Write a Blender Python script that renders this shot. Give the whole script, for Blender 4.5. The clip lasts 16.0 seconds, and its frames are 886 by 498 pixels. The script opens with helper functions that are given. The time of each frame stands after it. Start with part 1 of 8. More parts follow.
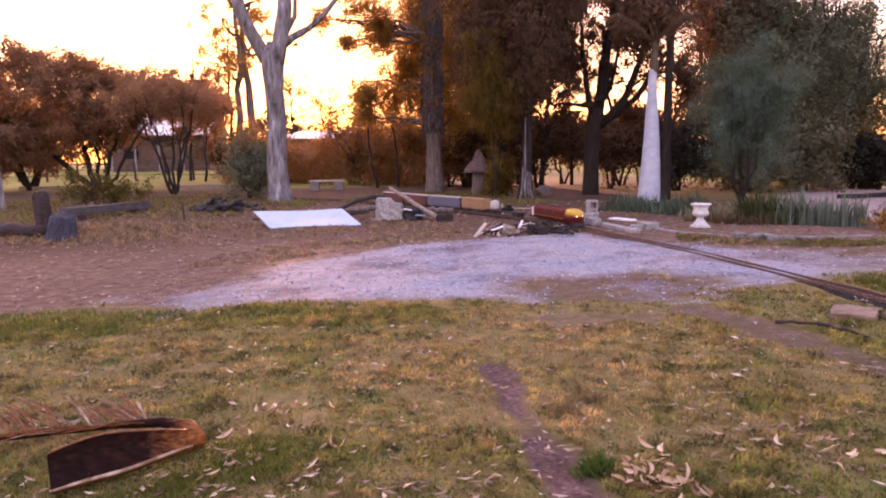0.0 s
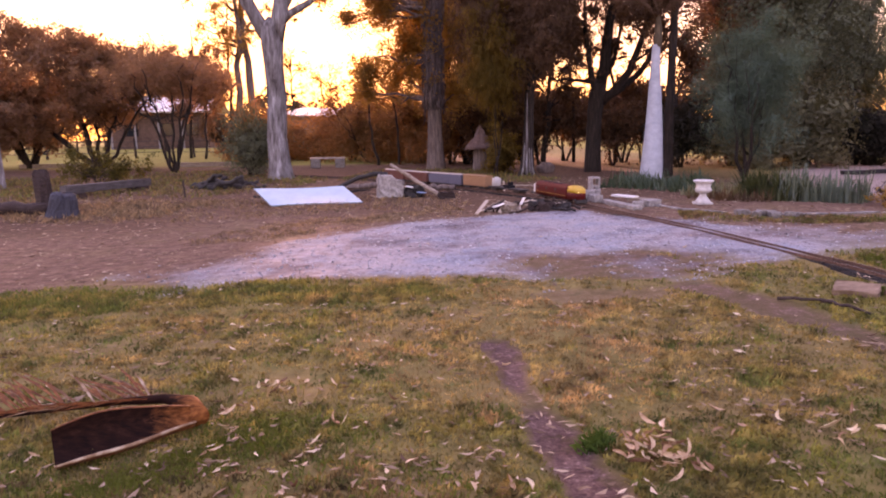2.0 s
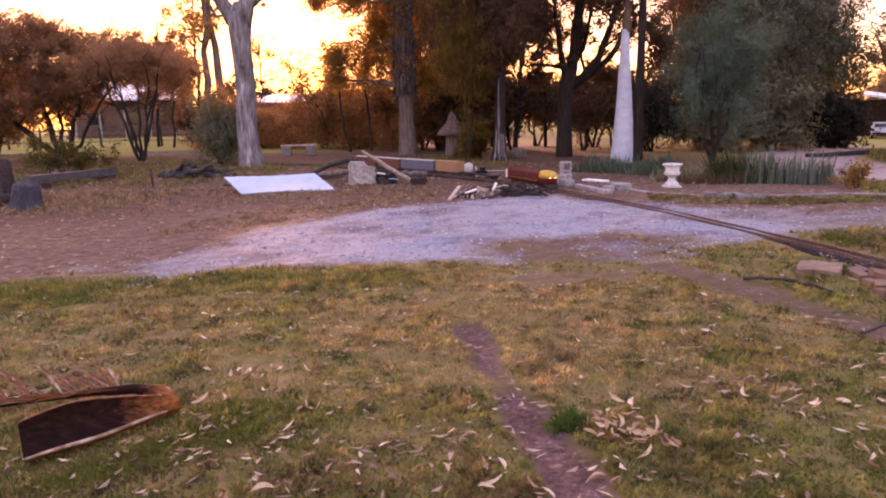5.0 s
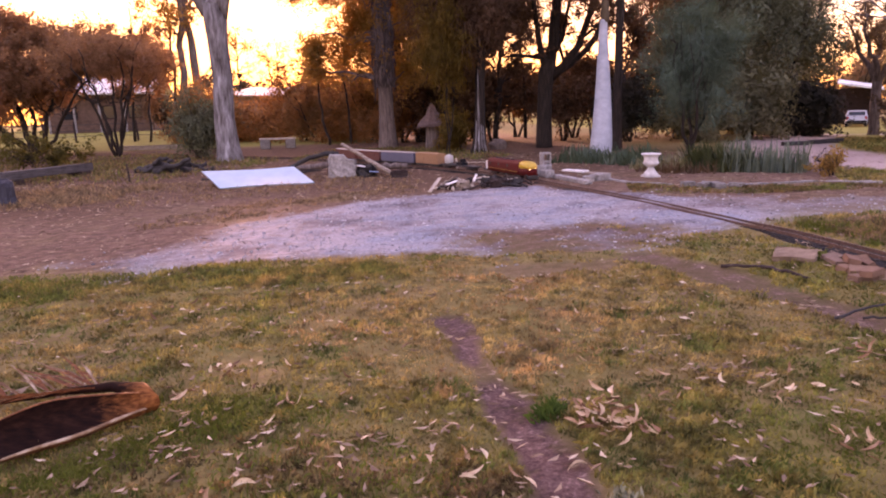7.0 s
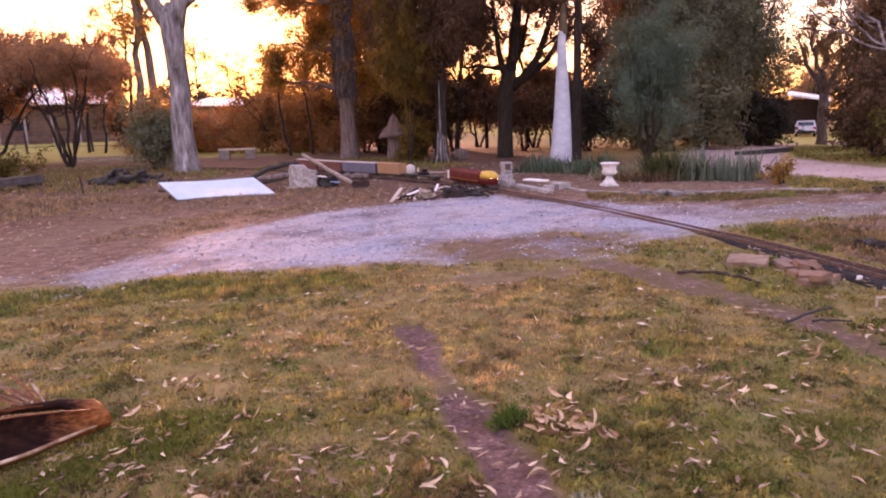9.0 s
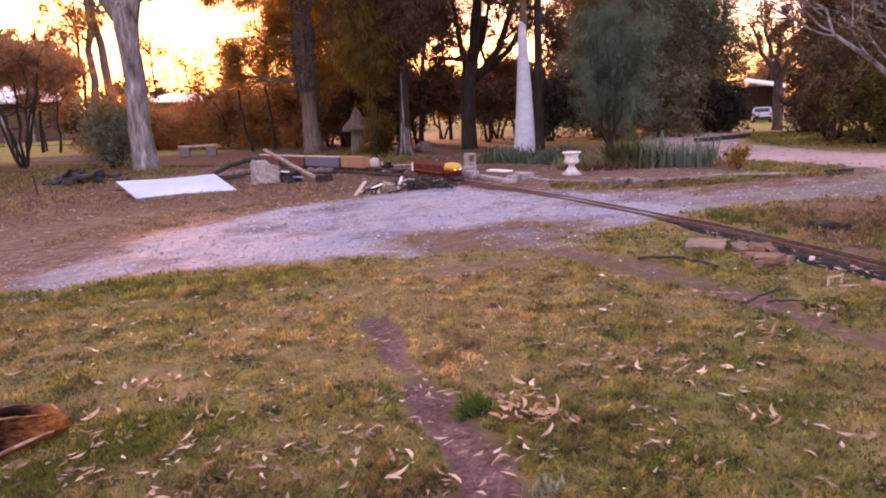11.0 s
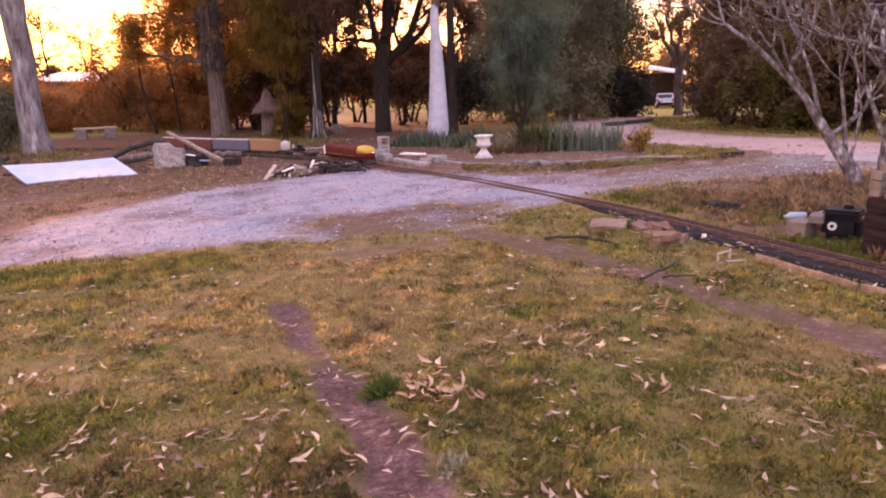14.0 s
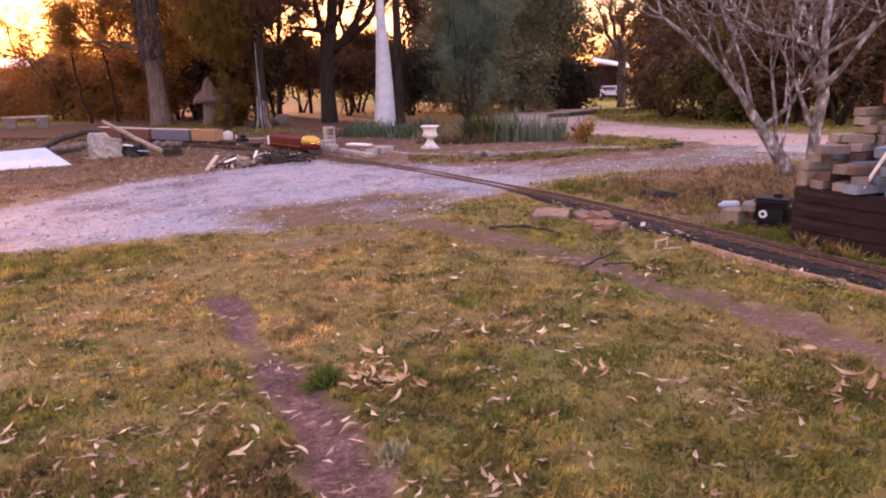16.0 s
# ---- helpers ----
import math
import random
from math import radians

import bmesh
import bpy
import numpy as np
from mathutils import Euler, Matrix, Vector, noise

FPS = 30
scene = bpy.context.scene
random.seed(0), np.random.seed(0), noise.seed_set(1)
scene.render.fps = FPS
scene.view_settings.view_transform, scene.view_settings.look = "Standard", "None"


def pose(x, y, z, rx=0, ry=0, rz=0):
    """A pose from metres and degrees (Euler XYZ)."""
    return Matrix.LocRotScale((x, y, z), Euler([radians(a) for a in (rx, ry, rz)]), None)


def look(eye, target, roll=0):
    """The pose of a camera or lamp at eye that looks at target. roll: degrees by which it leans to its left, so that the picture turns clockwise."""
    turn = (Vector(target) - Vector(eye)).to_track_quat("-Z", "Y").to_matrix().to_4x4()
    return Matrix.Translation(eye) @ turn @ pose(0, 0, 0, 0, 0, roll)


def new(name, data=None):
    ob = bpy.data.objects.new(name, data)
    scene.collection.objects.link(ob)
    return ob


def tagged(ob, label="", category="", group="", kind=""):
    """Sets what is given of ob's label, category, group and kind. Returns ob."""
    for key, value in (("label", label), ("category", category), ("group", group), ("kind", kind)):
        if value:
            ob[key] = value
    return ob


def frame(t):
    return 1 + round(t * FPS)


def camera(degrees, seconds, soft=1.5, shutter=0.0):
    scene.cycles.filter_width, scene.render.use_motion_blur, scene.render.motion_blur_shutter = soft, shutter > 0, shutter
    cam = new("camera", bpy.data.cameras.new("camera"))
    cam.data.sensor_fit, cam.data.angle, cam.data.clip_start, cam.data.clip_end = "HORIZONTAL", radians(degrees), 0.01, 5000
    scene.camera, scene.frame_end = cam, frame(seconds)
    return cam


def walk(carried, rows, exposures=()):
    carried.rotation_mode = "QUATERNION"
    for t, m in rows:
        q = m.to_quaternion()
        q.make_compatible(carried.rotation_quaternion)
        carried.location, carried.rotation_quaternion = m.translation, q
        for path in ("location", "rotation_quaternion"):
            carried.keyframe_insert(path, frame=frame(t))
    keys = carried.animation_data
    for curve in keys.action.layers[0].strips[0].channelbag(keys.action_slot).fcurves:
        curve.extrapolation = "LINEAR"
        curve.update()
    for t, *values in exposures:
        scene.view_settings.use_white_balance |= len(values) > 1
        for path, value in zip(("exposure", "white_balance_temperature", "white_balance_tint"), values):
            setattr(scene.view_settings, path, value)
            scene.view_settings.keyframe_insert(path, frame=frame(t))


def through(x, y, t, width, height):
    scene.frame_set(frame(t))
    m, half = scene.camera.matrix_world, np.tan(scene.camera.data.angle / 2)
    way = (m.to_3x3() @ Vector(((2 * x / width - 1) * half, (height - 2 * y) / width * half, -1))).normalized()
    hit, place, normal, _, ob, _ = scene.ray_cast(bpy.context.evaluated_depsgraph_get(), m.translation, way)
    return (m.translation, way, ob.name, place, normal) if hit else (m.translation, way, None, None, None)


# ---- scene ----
cam = camera(66.3, 16.0, soft=2.0)
PATH = [
    (0, (0.031, -0.152, 1.362), (0.098, 4.802, 0.692), -0.79),
    (0.5, (0.030, -0.144, 1.357), (0.082, 4.810, 0.683), -0.82),
    (1, (0.030, -0.151, 1.357), (0.067, 4.795, 0.626), -0.88),
    (1.5, (0.030, -0.143, 1.357), (0.059, 4.795, 0.571), -0.93),
    (2, (0.030, -0.135, 1.355), (0.084, 4.795, 0.521), -0.90),
    (2.5, (0.029, -0.132, 1.350), (0.088, 4.794, 0.493), -0.90),
    (3, (0.033, -0.137, 1.352), (0.089, 4.789, 0.498), -0.92),
    (3.5, (0.034, -0.146, 1.347), (0.106, 4.785, 0.524), -0.81),
    (4, (0.038, -0.147, 1.347), (0.153, 4.780, 0.501), -1.11),
    (4.2, (0.040, -0.147, 1.347), (0.185, 4.775, 0.480), -1.20),
    (6.3, (0.048, -0.148, 1.344), (0.366, 4.746, 0.372), -1.41),
    (6.5, (0.050, -0.148, 1.344), (0.373, 4.747, 0.376), -1.51),
    (7, (0.055, -0.143, 1.344), (0.429, 4.743, 0.349), -1.80),
    (7.5, (0.057, -0.140, 1.339), (0.472, 4.742, 0.344), -1.76),
    (8, (0.060, -0.148, 1.342), (0.536, 4.735, 0.374), -1.92),
    (8.5, (0.069, -0.147, 1.340), (0.643, 4.731, 0.406), -1.47),
    (9, (0.078, -0.143, 1.337), (0.722, 4.728, 0.407), -1.80),
    (9.2, (0.081, -0.143, 1.336), (0.760, 4.727, 0.429), -1.52),
    (11.3, (0.112, -0.155, 1.330), (1.036, 4.653, 0.320), -2.91),
    (11.5, (0.114, -0.157, 1.330), (1.078, 4.642, 0.310), -2.83),
    (12, (0.122, -0.160, 1.327), (1.151, 4.618, 0.277), -2.72),
    (12.5, (0.136, -0.162, 1.320), (1.258, 4.592, 0.253), -2.24),
    (13, (0.140, -0.171, 1.322), (1.383, 4.549, 0.238), -2.09),
    (13.5, (0.150, -0.175, 1.317), (1.500, 4.512, 0.216), -2.15),
    (14, (0.159, -0.175, 1.316), (1.610, 4.473, 0.183), -2.20),
    (14.5, (0.168, -0.180, 1.312), (1.705, 4.436, 0.158), -2.13),
    (15, (0.177, -0.182, 1.310), (1.818, 4.390, 0.127), -2.18),
    (15.5, (0.186, -0.187, 1.307), (1.941, 4.340, 0.113), -1.77),
    (16, (0.190, -0.190, 1.305), (1.985, 4.318, 0.098), -1.70),
]
walk(cam, [(t, look(eye, target, roll)) for t, eye, target, roll in PATH], [(0, 0.57, 7700, 75), (2.5, 0.45, 7700, 75), (6.8, 0.44, 7800, 76), (8, 0.61, 7800, 75), (11.5, 0.60, 8000, 77), (13, 0.64, 8400, 79), (16, 0.65, 8500, 79)])

# ---- light: dusk, the sun low behind the trees ----
SUN_AZ = 350.0  # degrees clockwise from +y, as seen from above
SUN_EL = 5.0
world = bpy.data.worlds.new("dusk_sky")
scene.world = world
world.use_nodes = True
wn = world.node_tree.nodes
sky = wn.new("ShaderNodeTexSky")
sky.sky_type = "NISHITA"
sky.sun_disc = False
sky.sun_elevation = radians(SUN_EL)
sky.sun_rotation = radians(SUN_AZ)
sky.air_density, sky.dust_density, sky.ozone_density = 1.0, 2.5, 1.0
# compresses the bright glow round the sun, which evens out the whole sky
SKY_KNEE, SKY_GAIN = 1.6, 1.95
lum = wn.new("ShaderNodeRGBToBW")
add = wn.new("ShaderNodeMath")
add.operation = "ADD"
add.inputs[1].default_value = SKY_KNEE
div = wn.new("ShaderNodeMath")
div.operation = "DIVIDE"
div.inputs[0].default_value = SKY_KNEE * SKY_GAIN
for a, b in ((sky.outputs["Color"], lum.inputs[0]), (lum.outputs[0], add.inputs[0]), (add.outputs[0], div.inputs[1]), (div.outputs[0], wn["Background"].inputs["Strength"]), (sky.outputs["Color"], wn["Background"].inputs["Color"])):
    world.node_tree.links.new(a, b)
sun_data = bpy.data.lights.new("sun", "SUN")
sun_data.energy, sun_data.angle, sun_data.color = 6.0, radians(3.0), (1.0, 0.68, 0.38)
sun = new("sun", sun_data)
az, el = radians(SUN_AZ), radians(SUN_EL)
SUN_DIR = Vector((math.sin(az) * math.cos(el), math.cos(az) * math.cos(el), math.sin(el)))
sun.matrix_world = look(SUN_DIR * 100, (0, 0, 0))


# ---- materials ----
def rgb(c):
    return (*c, 1.0)


class Mat:
    """A node material with a principled surface and helpers to vary its colour."""

    def __init__(self, name, rough=0.8, metal=0.0, spec=0.3):
        self.m = bpy.data.materials.new(name)
        self.m.use_nodes = True
        self.t = self.m.node_tree
        self.b = self.t.nodes["Principled BSDF"]
        self.b.inputs["Roughness"].default_value = rough
        self.b.inputs["Metallic"].default_value = metal
        self.b.inputs["Specular IOR Level"].default_value = spec
        self.co = self.t.nodes.new("ShaderNodeTexCoord").outputs["Object"]

    def node(self, kind, **ins):
        n = self.t.nodes.new(kind)
        for k, v in ins.items():
            n.inputs[k.replace("_", " ")].default_value = v
        return n

    def link(self, a, b):
        self.t.links.new(a, b)

    def noise(self, scale, detail=4.0, rough=0.6, stretch=(1, 1, 1), world_space=False):
        n = self.node("ShaderNodeTexNoise", Scale=scale, Detail=detail, Roughness=rough)
        mp = self.t.nodes.new("ShaderNodeMapping")
        mp.inputs["Scale"].default_value = stretch
        src = self.t.nodes.new("ShaderNodeNewGeometry").outputs["Position"] if world_space else self.co
        self.link(src, mp.inputs["Vector"])
        self.link(mp.outputs["Vector"], n.inputs["Vector"])
        return n.outputs["Fac"]

    def ramp(self, fac, stops):
        r = self.t.nodes.new("ShaderNodeValToRGB")
        e = r.color_ramp.elements
        while len(e) < len(stops):
            e.new(0.5)
        for k, (p, c) in enumerate(stops):
            e[k].position = p
            e[k].color = rgb(c)
        self.link(fac, r.inputs["Fac"])
        return r.outputs["Color"]

    def grey(self, fac, lo, hi):
        r = self.node("ShaderNodeMapRange")
        r.inputs["From Min"].default_value, r.inputs["From Max"].default_value = lo, hi
        self.link(fac, r.inputs["Value"])
        return r.outputs["Result"]

    def mix(self, fac, a, b, mode="MIX"):
        n = self.t.nodes.new("ShaderNodeMix")
        n.data_type, n.blend_type = "RGBA", mode
        for s, v in ((n.inputs[0], fac), (n.inputs[6], a), (n.inputs[7], b)):
            if hasattr(v, "is_linked"):
                self.link(v, s)
            else:
                s.default_value = v if isinstance(v, float) else rgb(v)
        return n.outputs[2]

    def maths(self, op, a, b):
        n = self.t.nodes.new("ShaderNodeMath")
        n.operation = op
        for s, v in zip(n.inputs, (a, b)):
            if hasattr(v, "is_linked"):
                self.link(v, s)
            else:
                s.default_value = v
        return n.outputs[0]

    def colour(self, c):
        if hasattr(c, "is_linked"):
            self.link(c, self.b.inputs["Base Color"])
        else:
            self.b.inputs["Base Color"].default_value = rgb(c)
        return self

    def bump(self, fac, strength=0.4, distance=0.01):
        n = self.node("ShaderNodeBump", Strength=strength, Distance=distance)
        self.link(fac, n.inputs["Height"])
        self.link(n.outputs["Normal"], self.b.inputs["Normal"])
        return self

    def island(self):
        return self.t.nodes.new("ShaderNodeNewGeometry").outputs["Random Per Island"]

    def chance(self):
        return self.t.nodes.new("ShaderNodeObjectInfo").outputs["Random"]

    def attr(self, name):
        n = self.t.nodes.new("ShaderNodeAttribute")
        n.attribute_name = name
        return n.outputs["Fac"]


def speckled(name, stops, scale, rough=0.8, bump=0.4, distance=0.01, stretch=(1, 1, 1), big=0.6, metal=0.0, spec=0.3):
    """A surface with grain at one scale, and broad stains over it."""
    k = Mat(name, rough, metal, spec)
    fine = k.noise(scale, 6.0, 0.65, stretch)
    broad = k.noise(scale * 0.12 * 1.7, 3.0)
    base = k.ramp(fine, stops)
    dark = k.mix(0.75, base, (0.45, 0.42, 0.4), "MULTIPLY")
    k.colour(k.mix(k.maths("MULTIPLY", k.grey(broad, 0.42, 0.72), big), base, dark))
    k.bump(fine, bump, distance)
    return k.m


def foliage(name, stops, through=0.45, glow=(1.0, 0.75, 0.3), dry=(1.15, 0.85, 0.55)):
    """Leaves: each island has its own tone, and light comes through them."""
    k = Mat(name, 0.8, 0.0, 0.15)
    clump = k.grey(k.noise(1.7, 3.0), 0.3, 0.7)
    col = k.ramp(k.maths("ADD", k.maths("MULTIPLY", clump, 0.6), k.maths("MULTIPLY", k.island(), 0.4)), stops)
    patch = k.noise(0.9, 2.0)
    col = k.mix(k.grey(patch, 0.4, 0.75), col, k.mix(0.8, col, dry, "MULTIPLY"))
    k.colour(col)
    tr = k.t.nodes.new("ShaderNodeBsdfTranslucent")
    k.link(k.mix(0.9, col, tuple(1.6 * g for g in glow), "MULTIPLY"), tr.inputs["Color"])
    ms = k.t.nodes.new("ShaderNodeMixShader")
    ms.inputs[0].default_value = through
    k.link(k.b.outputs[0], ms.inputs[1])
    k.link(tr.outputs[0], ms.inputs[2])
    k.link(ms.outputs[0], k.t.nodes["Material Output"].inputs["Surface"])
    return k.m


M_GUM_BARK = speckled("pale_gum_bark", [(0.34, (0.05, 0.04, 0.038)), (0.44, (0.135, 0.12, 0.12)), (0.58, (0.225, 0.215, 0.225)), (0.70, (0.43, 0.43, 0.455))], 5.5, 0.85, 0.35, 0.02, (1.6, 1.6, 0.3))
M_DARK_BARK = speckled("dark_bark", [(0.3, (0.011, 0.008, 0.007)), (0.55, (0.030, 0.021, 0.017)), (0.75, (0.068, 0.05, 0.041))], 12.0, 0.9, 0.9, 0.05, (1.5, 1.5, 0.2))
M_GREY_BARK = speckled("grey_bark", [(0.3, (0.07, 0.05, 0.044)), (0.55, (0.17, 0.13, 0.115)), (0.75, (0.31, 0.25, 0.225))], 12.0, 0.9, 0.8, 0.04, (1.5, 1.5, 0.16))
M_PALM_BARK = speckled("pale_palm_trunk", [(0.3, (0.29, 0.325, 0.375)), (0.5, (0.37, 0.41, 0.475)), (0.7, (0.45, 0.49, 0.555))], 4.0, 0.8, 0.05, 0.004, (0.8, 0.8, 1.2), 0.3)
M_BARE_BARK = speckled("mottled_grey_bark", [(0.34, (0.045, 0.032, 0.027)), (0.48, (0.115, 0.095, 0.09)), (0.6, (0.24, 0.215, 0.21)), (0.72, (0.56, 0.54, 0.54))], 14.0, 0.85, 0.5, 0.01, (1, 1, 0.6))
# the red in these dark leaves stands in for warm sun flare
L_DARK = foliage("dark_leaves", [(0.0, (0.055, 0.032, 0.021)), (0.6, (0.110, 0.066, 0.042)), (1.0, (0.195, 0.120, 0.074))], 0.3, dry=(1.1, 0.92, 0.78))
L_GUM = foliage("gum_leaves", [(0.0, (0.17, 0.115, 0.05)), (0.6, (0.33, 0.24, 0.10)), (1.0, (0.48, 0.37, 0.17))], 0.75, (1.0, 0.78, 0.36))
# rusty brown, made paler in the colour to carry the sun's flare
L_RUST = foliage("rusty_leaves", [(0.0, (0.16, 0.100, 0.067)), (0.6, (0.255, 0.166, 0.111)), (1.0, (0.37, 0.255, 0.170))], 0.6, (1.0, 0.78, 0.48), (1.08, 0.92, 0.75))
L_BLUE = foliage("blue_green_needles", [(0.0, (0.050, 0.088, 0.066)), (0.6, (0.088, 0.146, 0.110)), (1.0, (0.15, 0.215, 0.164))], 0.25, dry=(0.9, 0.98, 1.0))
# sunset glare over the shrubs, put into a bright orange-brown leaf colour
L_GLOW = foliage("glare_lit_leaves", [(0.0, (0.155, 0.092, 0.048)), (0.6, (0.255, 0.158, 0.083)), (1.0, (0.37, 0.245, 0.135))], 0.65, (1.0, 0.74, 0.4))
L_OLIVE = foliage("olive_leaves", [(0.0, (0.04, 0.045, 0.014)), (0.6, (0.085, 0.09, 0.028)), (1.0, (0.16, 0.15, 0.05))], 0.45)
L_GREYGREEN = foliage("grey_green_leaves", [(0.0, (0.068, 0.080, 0.050)), (0.6, (0.118, 0.136, 0.088)), (1.0, (0.19, 0.21, 0.14))], 0.2, dry=(0.95, 0.97, 0.9))
L_BROWN = foliage("dark_brown_leaves", [(0.0, (0.058, 0.039, 0.027)), (0.6, (0.110, 0.076, 0.050)), (1.0, (0.185, 0.132, 0.086))], 0.3)
L_DUSTY = foliage("dusty_grey_brown_leaves", [(0.0, (0.134, 0.100, 0.066)), (0.6, (0.220, 0.168, 0.112)), (1.0, (0.329, 0.256, 0.177))], 0.5, (1.0, 0.75, 0.45), (1.05, 0.93, 0.8))
L_DULL = foliage("dull_olive_leaves", [(0.0, (0.112, 0.114, 0.070)), (0.6, (0.188, 0.190, 0.118)), (1.0, (0.265, 0.265, 0.17))], 0.3, dry=(1.0, 0.97, 0.9))
# near-black leaf colour, painted for the deep shade under the trees
L_SHADE = foliage("shade_black_leaves", [(0.0, (0.022, 0.021, 0.017)), (0.6, (0.040, 0.038, 0.030)), (1.0, (0.075, 0.072, 0.054))], 0.15, dry=(1.0, 0.95, 0.9))
L_LIME = foliage("yellow_green_leaves", [(0.0, (0.08, 0.062, 0.018)), (0.6, (0.155, 0.118, 0.034)), (1.0, (0.28, 0.21, 0.065))], 0.6)
L_REED = foliage("reed_leaves", [(0.0, (0.025, 0.045, 0.024)), (0.6, (0.05, 0.085, 0.055)), (1.0, (0.14, 0.19, 0.15))], 0.3, dry=(1.25, 1.3, 1.45))


# ---- ground ----
SLOPE = 0.0297


def smooth(a, b, v):
    """0 at a, 1 at b, eased; a may be the larger."""
    q = np.clip((v - a) / (b - a), 0, 1)
    return q * q * (3 - 2 * q)


def lie(x, y):
    """The lie of the land without its small bumps."""
    x, y = np.asarray(x, float), np.asarray(y, float)
    z = SLOPE * x * (1 - smooth(7, 20, np.hypot(x, 0.9 * y)))
    z = z + 0.5 * smooth(36, 58, y) * (1 - smooth(-12.5, -9.5, x))  # the field rises towards the house
    return z - 1.3 * smooth(18, 45, 0.8 * x + 0.3 * y) * smooth(0.3, 0.75, x / np.maximum(1, y))


def H(x, y):
    return float(lie(x, y))


def wobble(x, y, s, seed=0.0):
    """Cheap smooth noise in -1..1 from sums of turned sines."""
    out = 0
    for k, (a, f) in enumerate(((0.3, 1.0), (1.7, 1.63), (2.9, 2.71), (4.4, 4.13), (5.5, 6.37))):
        u = (x * math.cos(a) + y * math.sin(a)) * f / s + seed * (k + 1.3)
        v = (-x * math.sin(a) + y * math.cos(a)) * f / s * 1.13 + seed * 2.1 + k
        out = out + np.sin(u + 1.7 * np.sin(0.7 * v)) * np.sin(v + 1.3 * np.sin(0.6 * u)) / f**0.6
    return out / 2.0


def to_line(x, y, pts):
    """Distance from (x, y) to a polyline, and how far along it (0..1)."""
    best = np.full(np.shape(x), 1e9)
    for (ax, ay), (bx, by) in zip(pts, pts[1:]):
        dx, dy = bx - ax, by - ay
        q = np.clip(((x - ax) * dx + (y - ay) * dy) / (dx * dx + dy * dy), 0, 1)
        best = np.minimum(best, np.hypot(x - ax - q * dx, y - ay - q * dy))
    return best


def inside(x, y, poly):
    """Signed distance to a polygon: negative inside."""
    d = to_line(x, y, poly + poly[:1])
    odd = np.zeros(np.shape(x), bool)
    for (ax, ay), (bx, by) in zip(poly, poly[1:] + poly[:1]):
        if ay != by:
            odd ^= ((ay > y) != (by > y)) & (x < (bx - ax) * (y - ay) / (by - ay) + ax)
    return np.where(odd, -d, d)


GRAVEL = [(-3.3, 7.0), (-2.0, 8.8), (-1.1, 10.1), (0.6, 10.9), (2.2, 11.2), (3.1, 10.0), (4.1, 8.9), (5.2, 8.0), (7.4, 7.7), (9.4, 8.0), (9.0, 6.6), (6.9, 6.0), (5.2, 6.5), (3.7, 6.0), (3.3, 5.6), (2.2, 5.75), (1.2, 5.8), (0.5, 5.8), (-0.25, 6.35), (-1.5, 6.5), (-2.4, 6.3)]
ROAD = [(40, -14), (22, -6), (13.5, 2.5), (9.9, 8.6), (9.8, 13), (11.0, 18.3), (14.5, 24), (23, 34), (40, 50)]
PATH_A = [(0.40, 4.12), (0.46, 3.75), (0.485, 3.4), (0.53, 2.83), (0.59, 2.5), (0.62, 2.1), (0.64, 1.8), (0.66, 0.5), (0.7, -2), (0.9, -9)]
PATH_B = [(2.2, 5.4), (2.5, 4.7), (2.6, 4.2), (2.75, 3.7), (2.8, 3.0), (2.92, 2.55), (2.97, 2.1), (2.96, 1.8), (3.05, 1.0), (3.2, -2), (3.0, -9)]
TRACK = [(-11, 25.6), (-7.0, 24.5), (-4.8, 23.4), (-2.6, 21.7), (-1.45, 19.9), (-0.65, 18.5), (0.0, 17.5), (0.75, 16.35), (1.3, 15.35), (1.75, 14.4), (2.05, 13.6), (2.35, 12.55), (2.62, 11.5), (2.95, 10.3), (3.28, 8.8), (3.53, 7.3), (3.7, 5.9), (3.8, 4.7), (3.86, 3.5), (3.91, 2.3), (3.97, 0.8), (4.0, -0.4), (4.02, -2.5), (3.9, -9)]


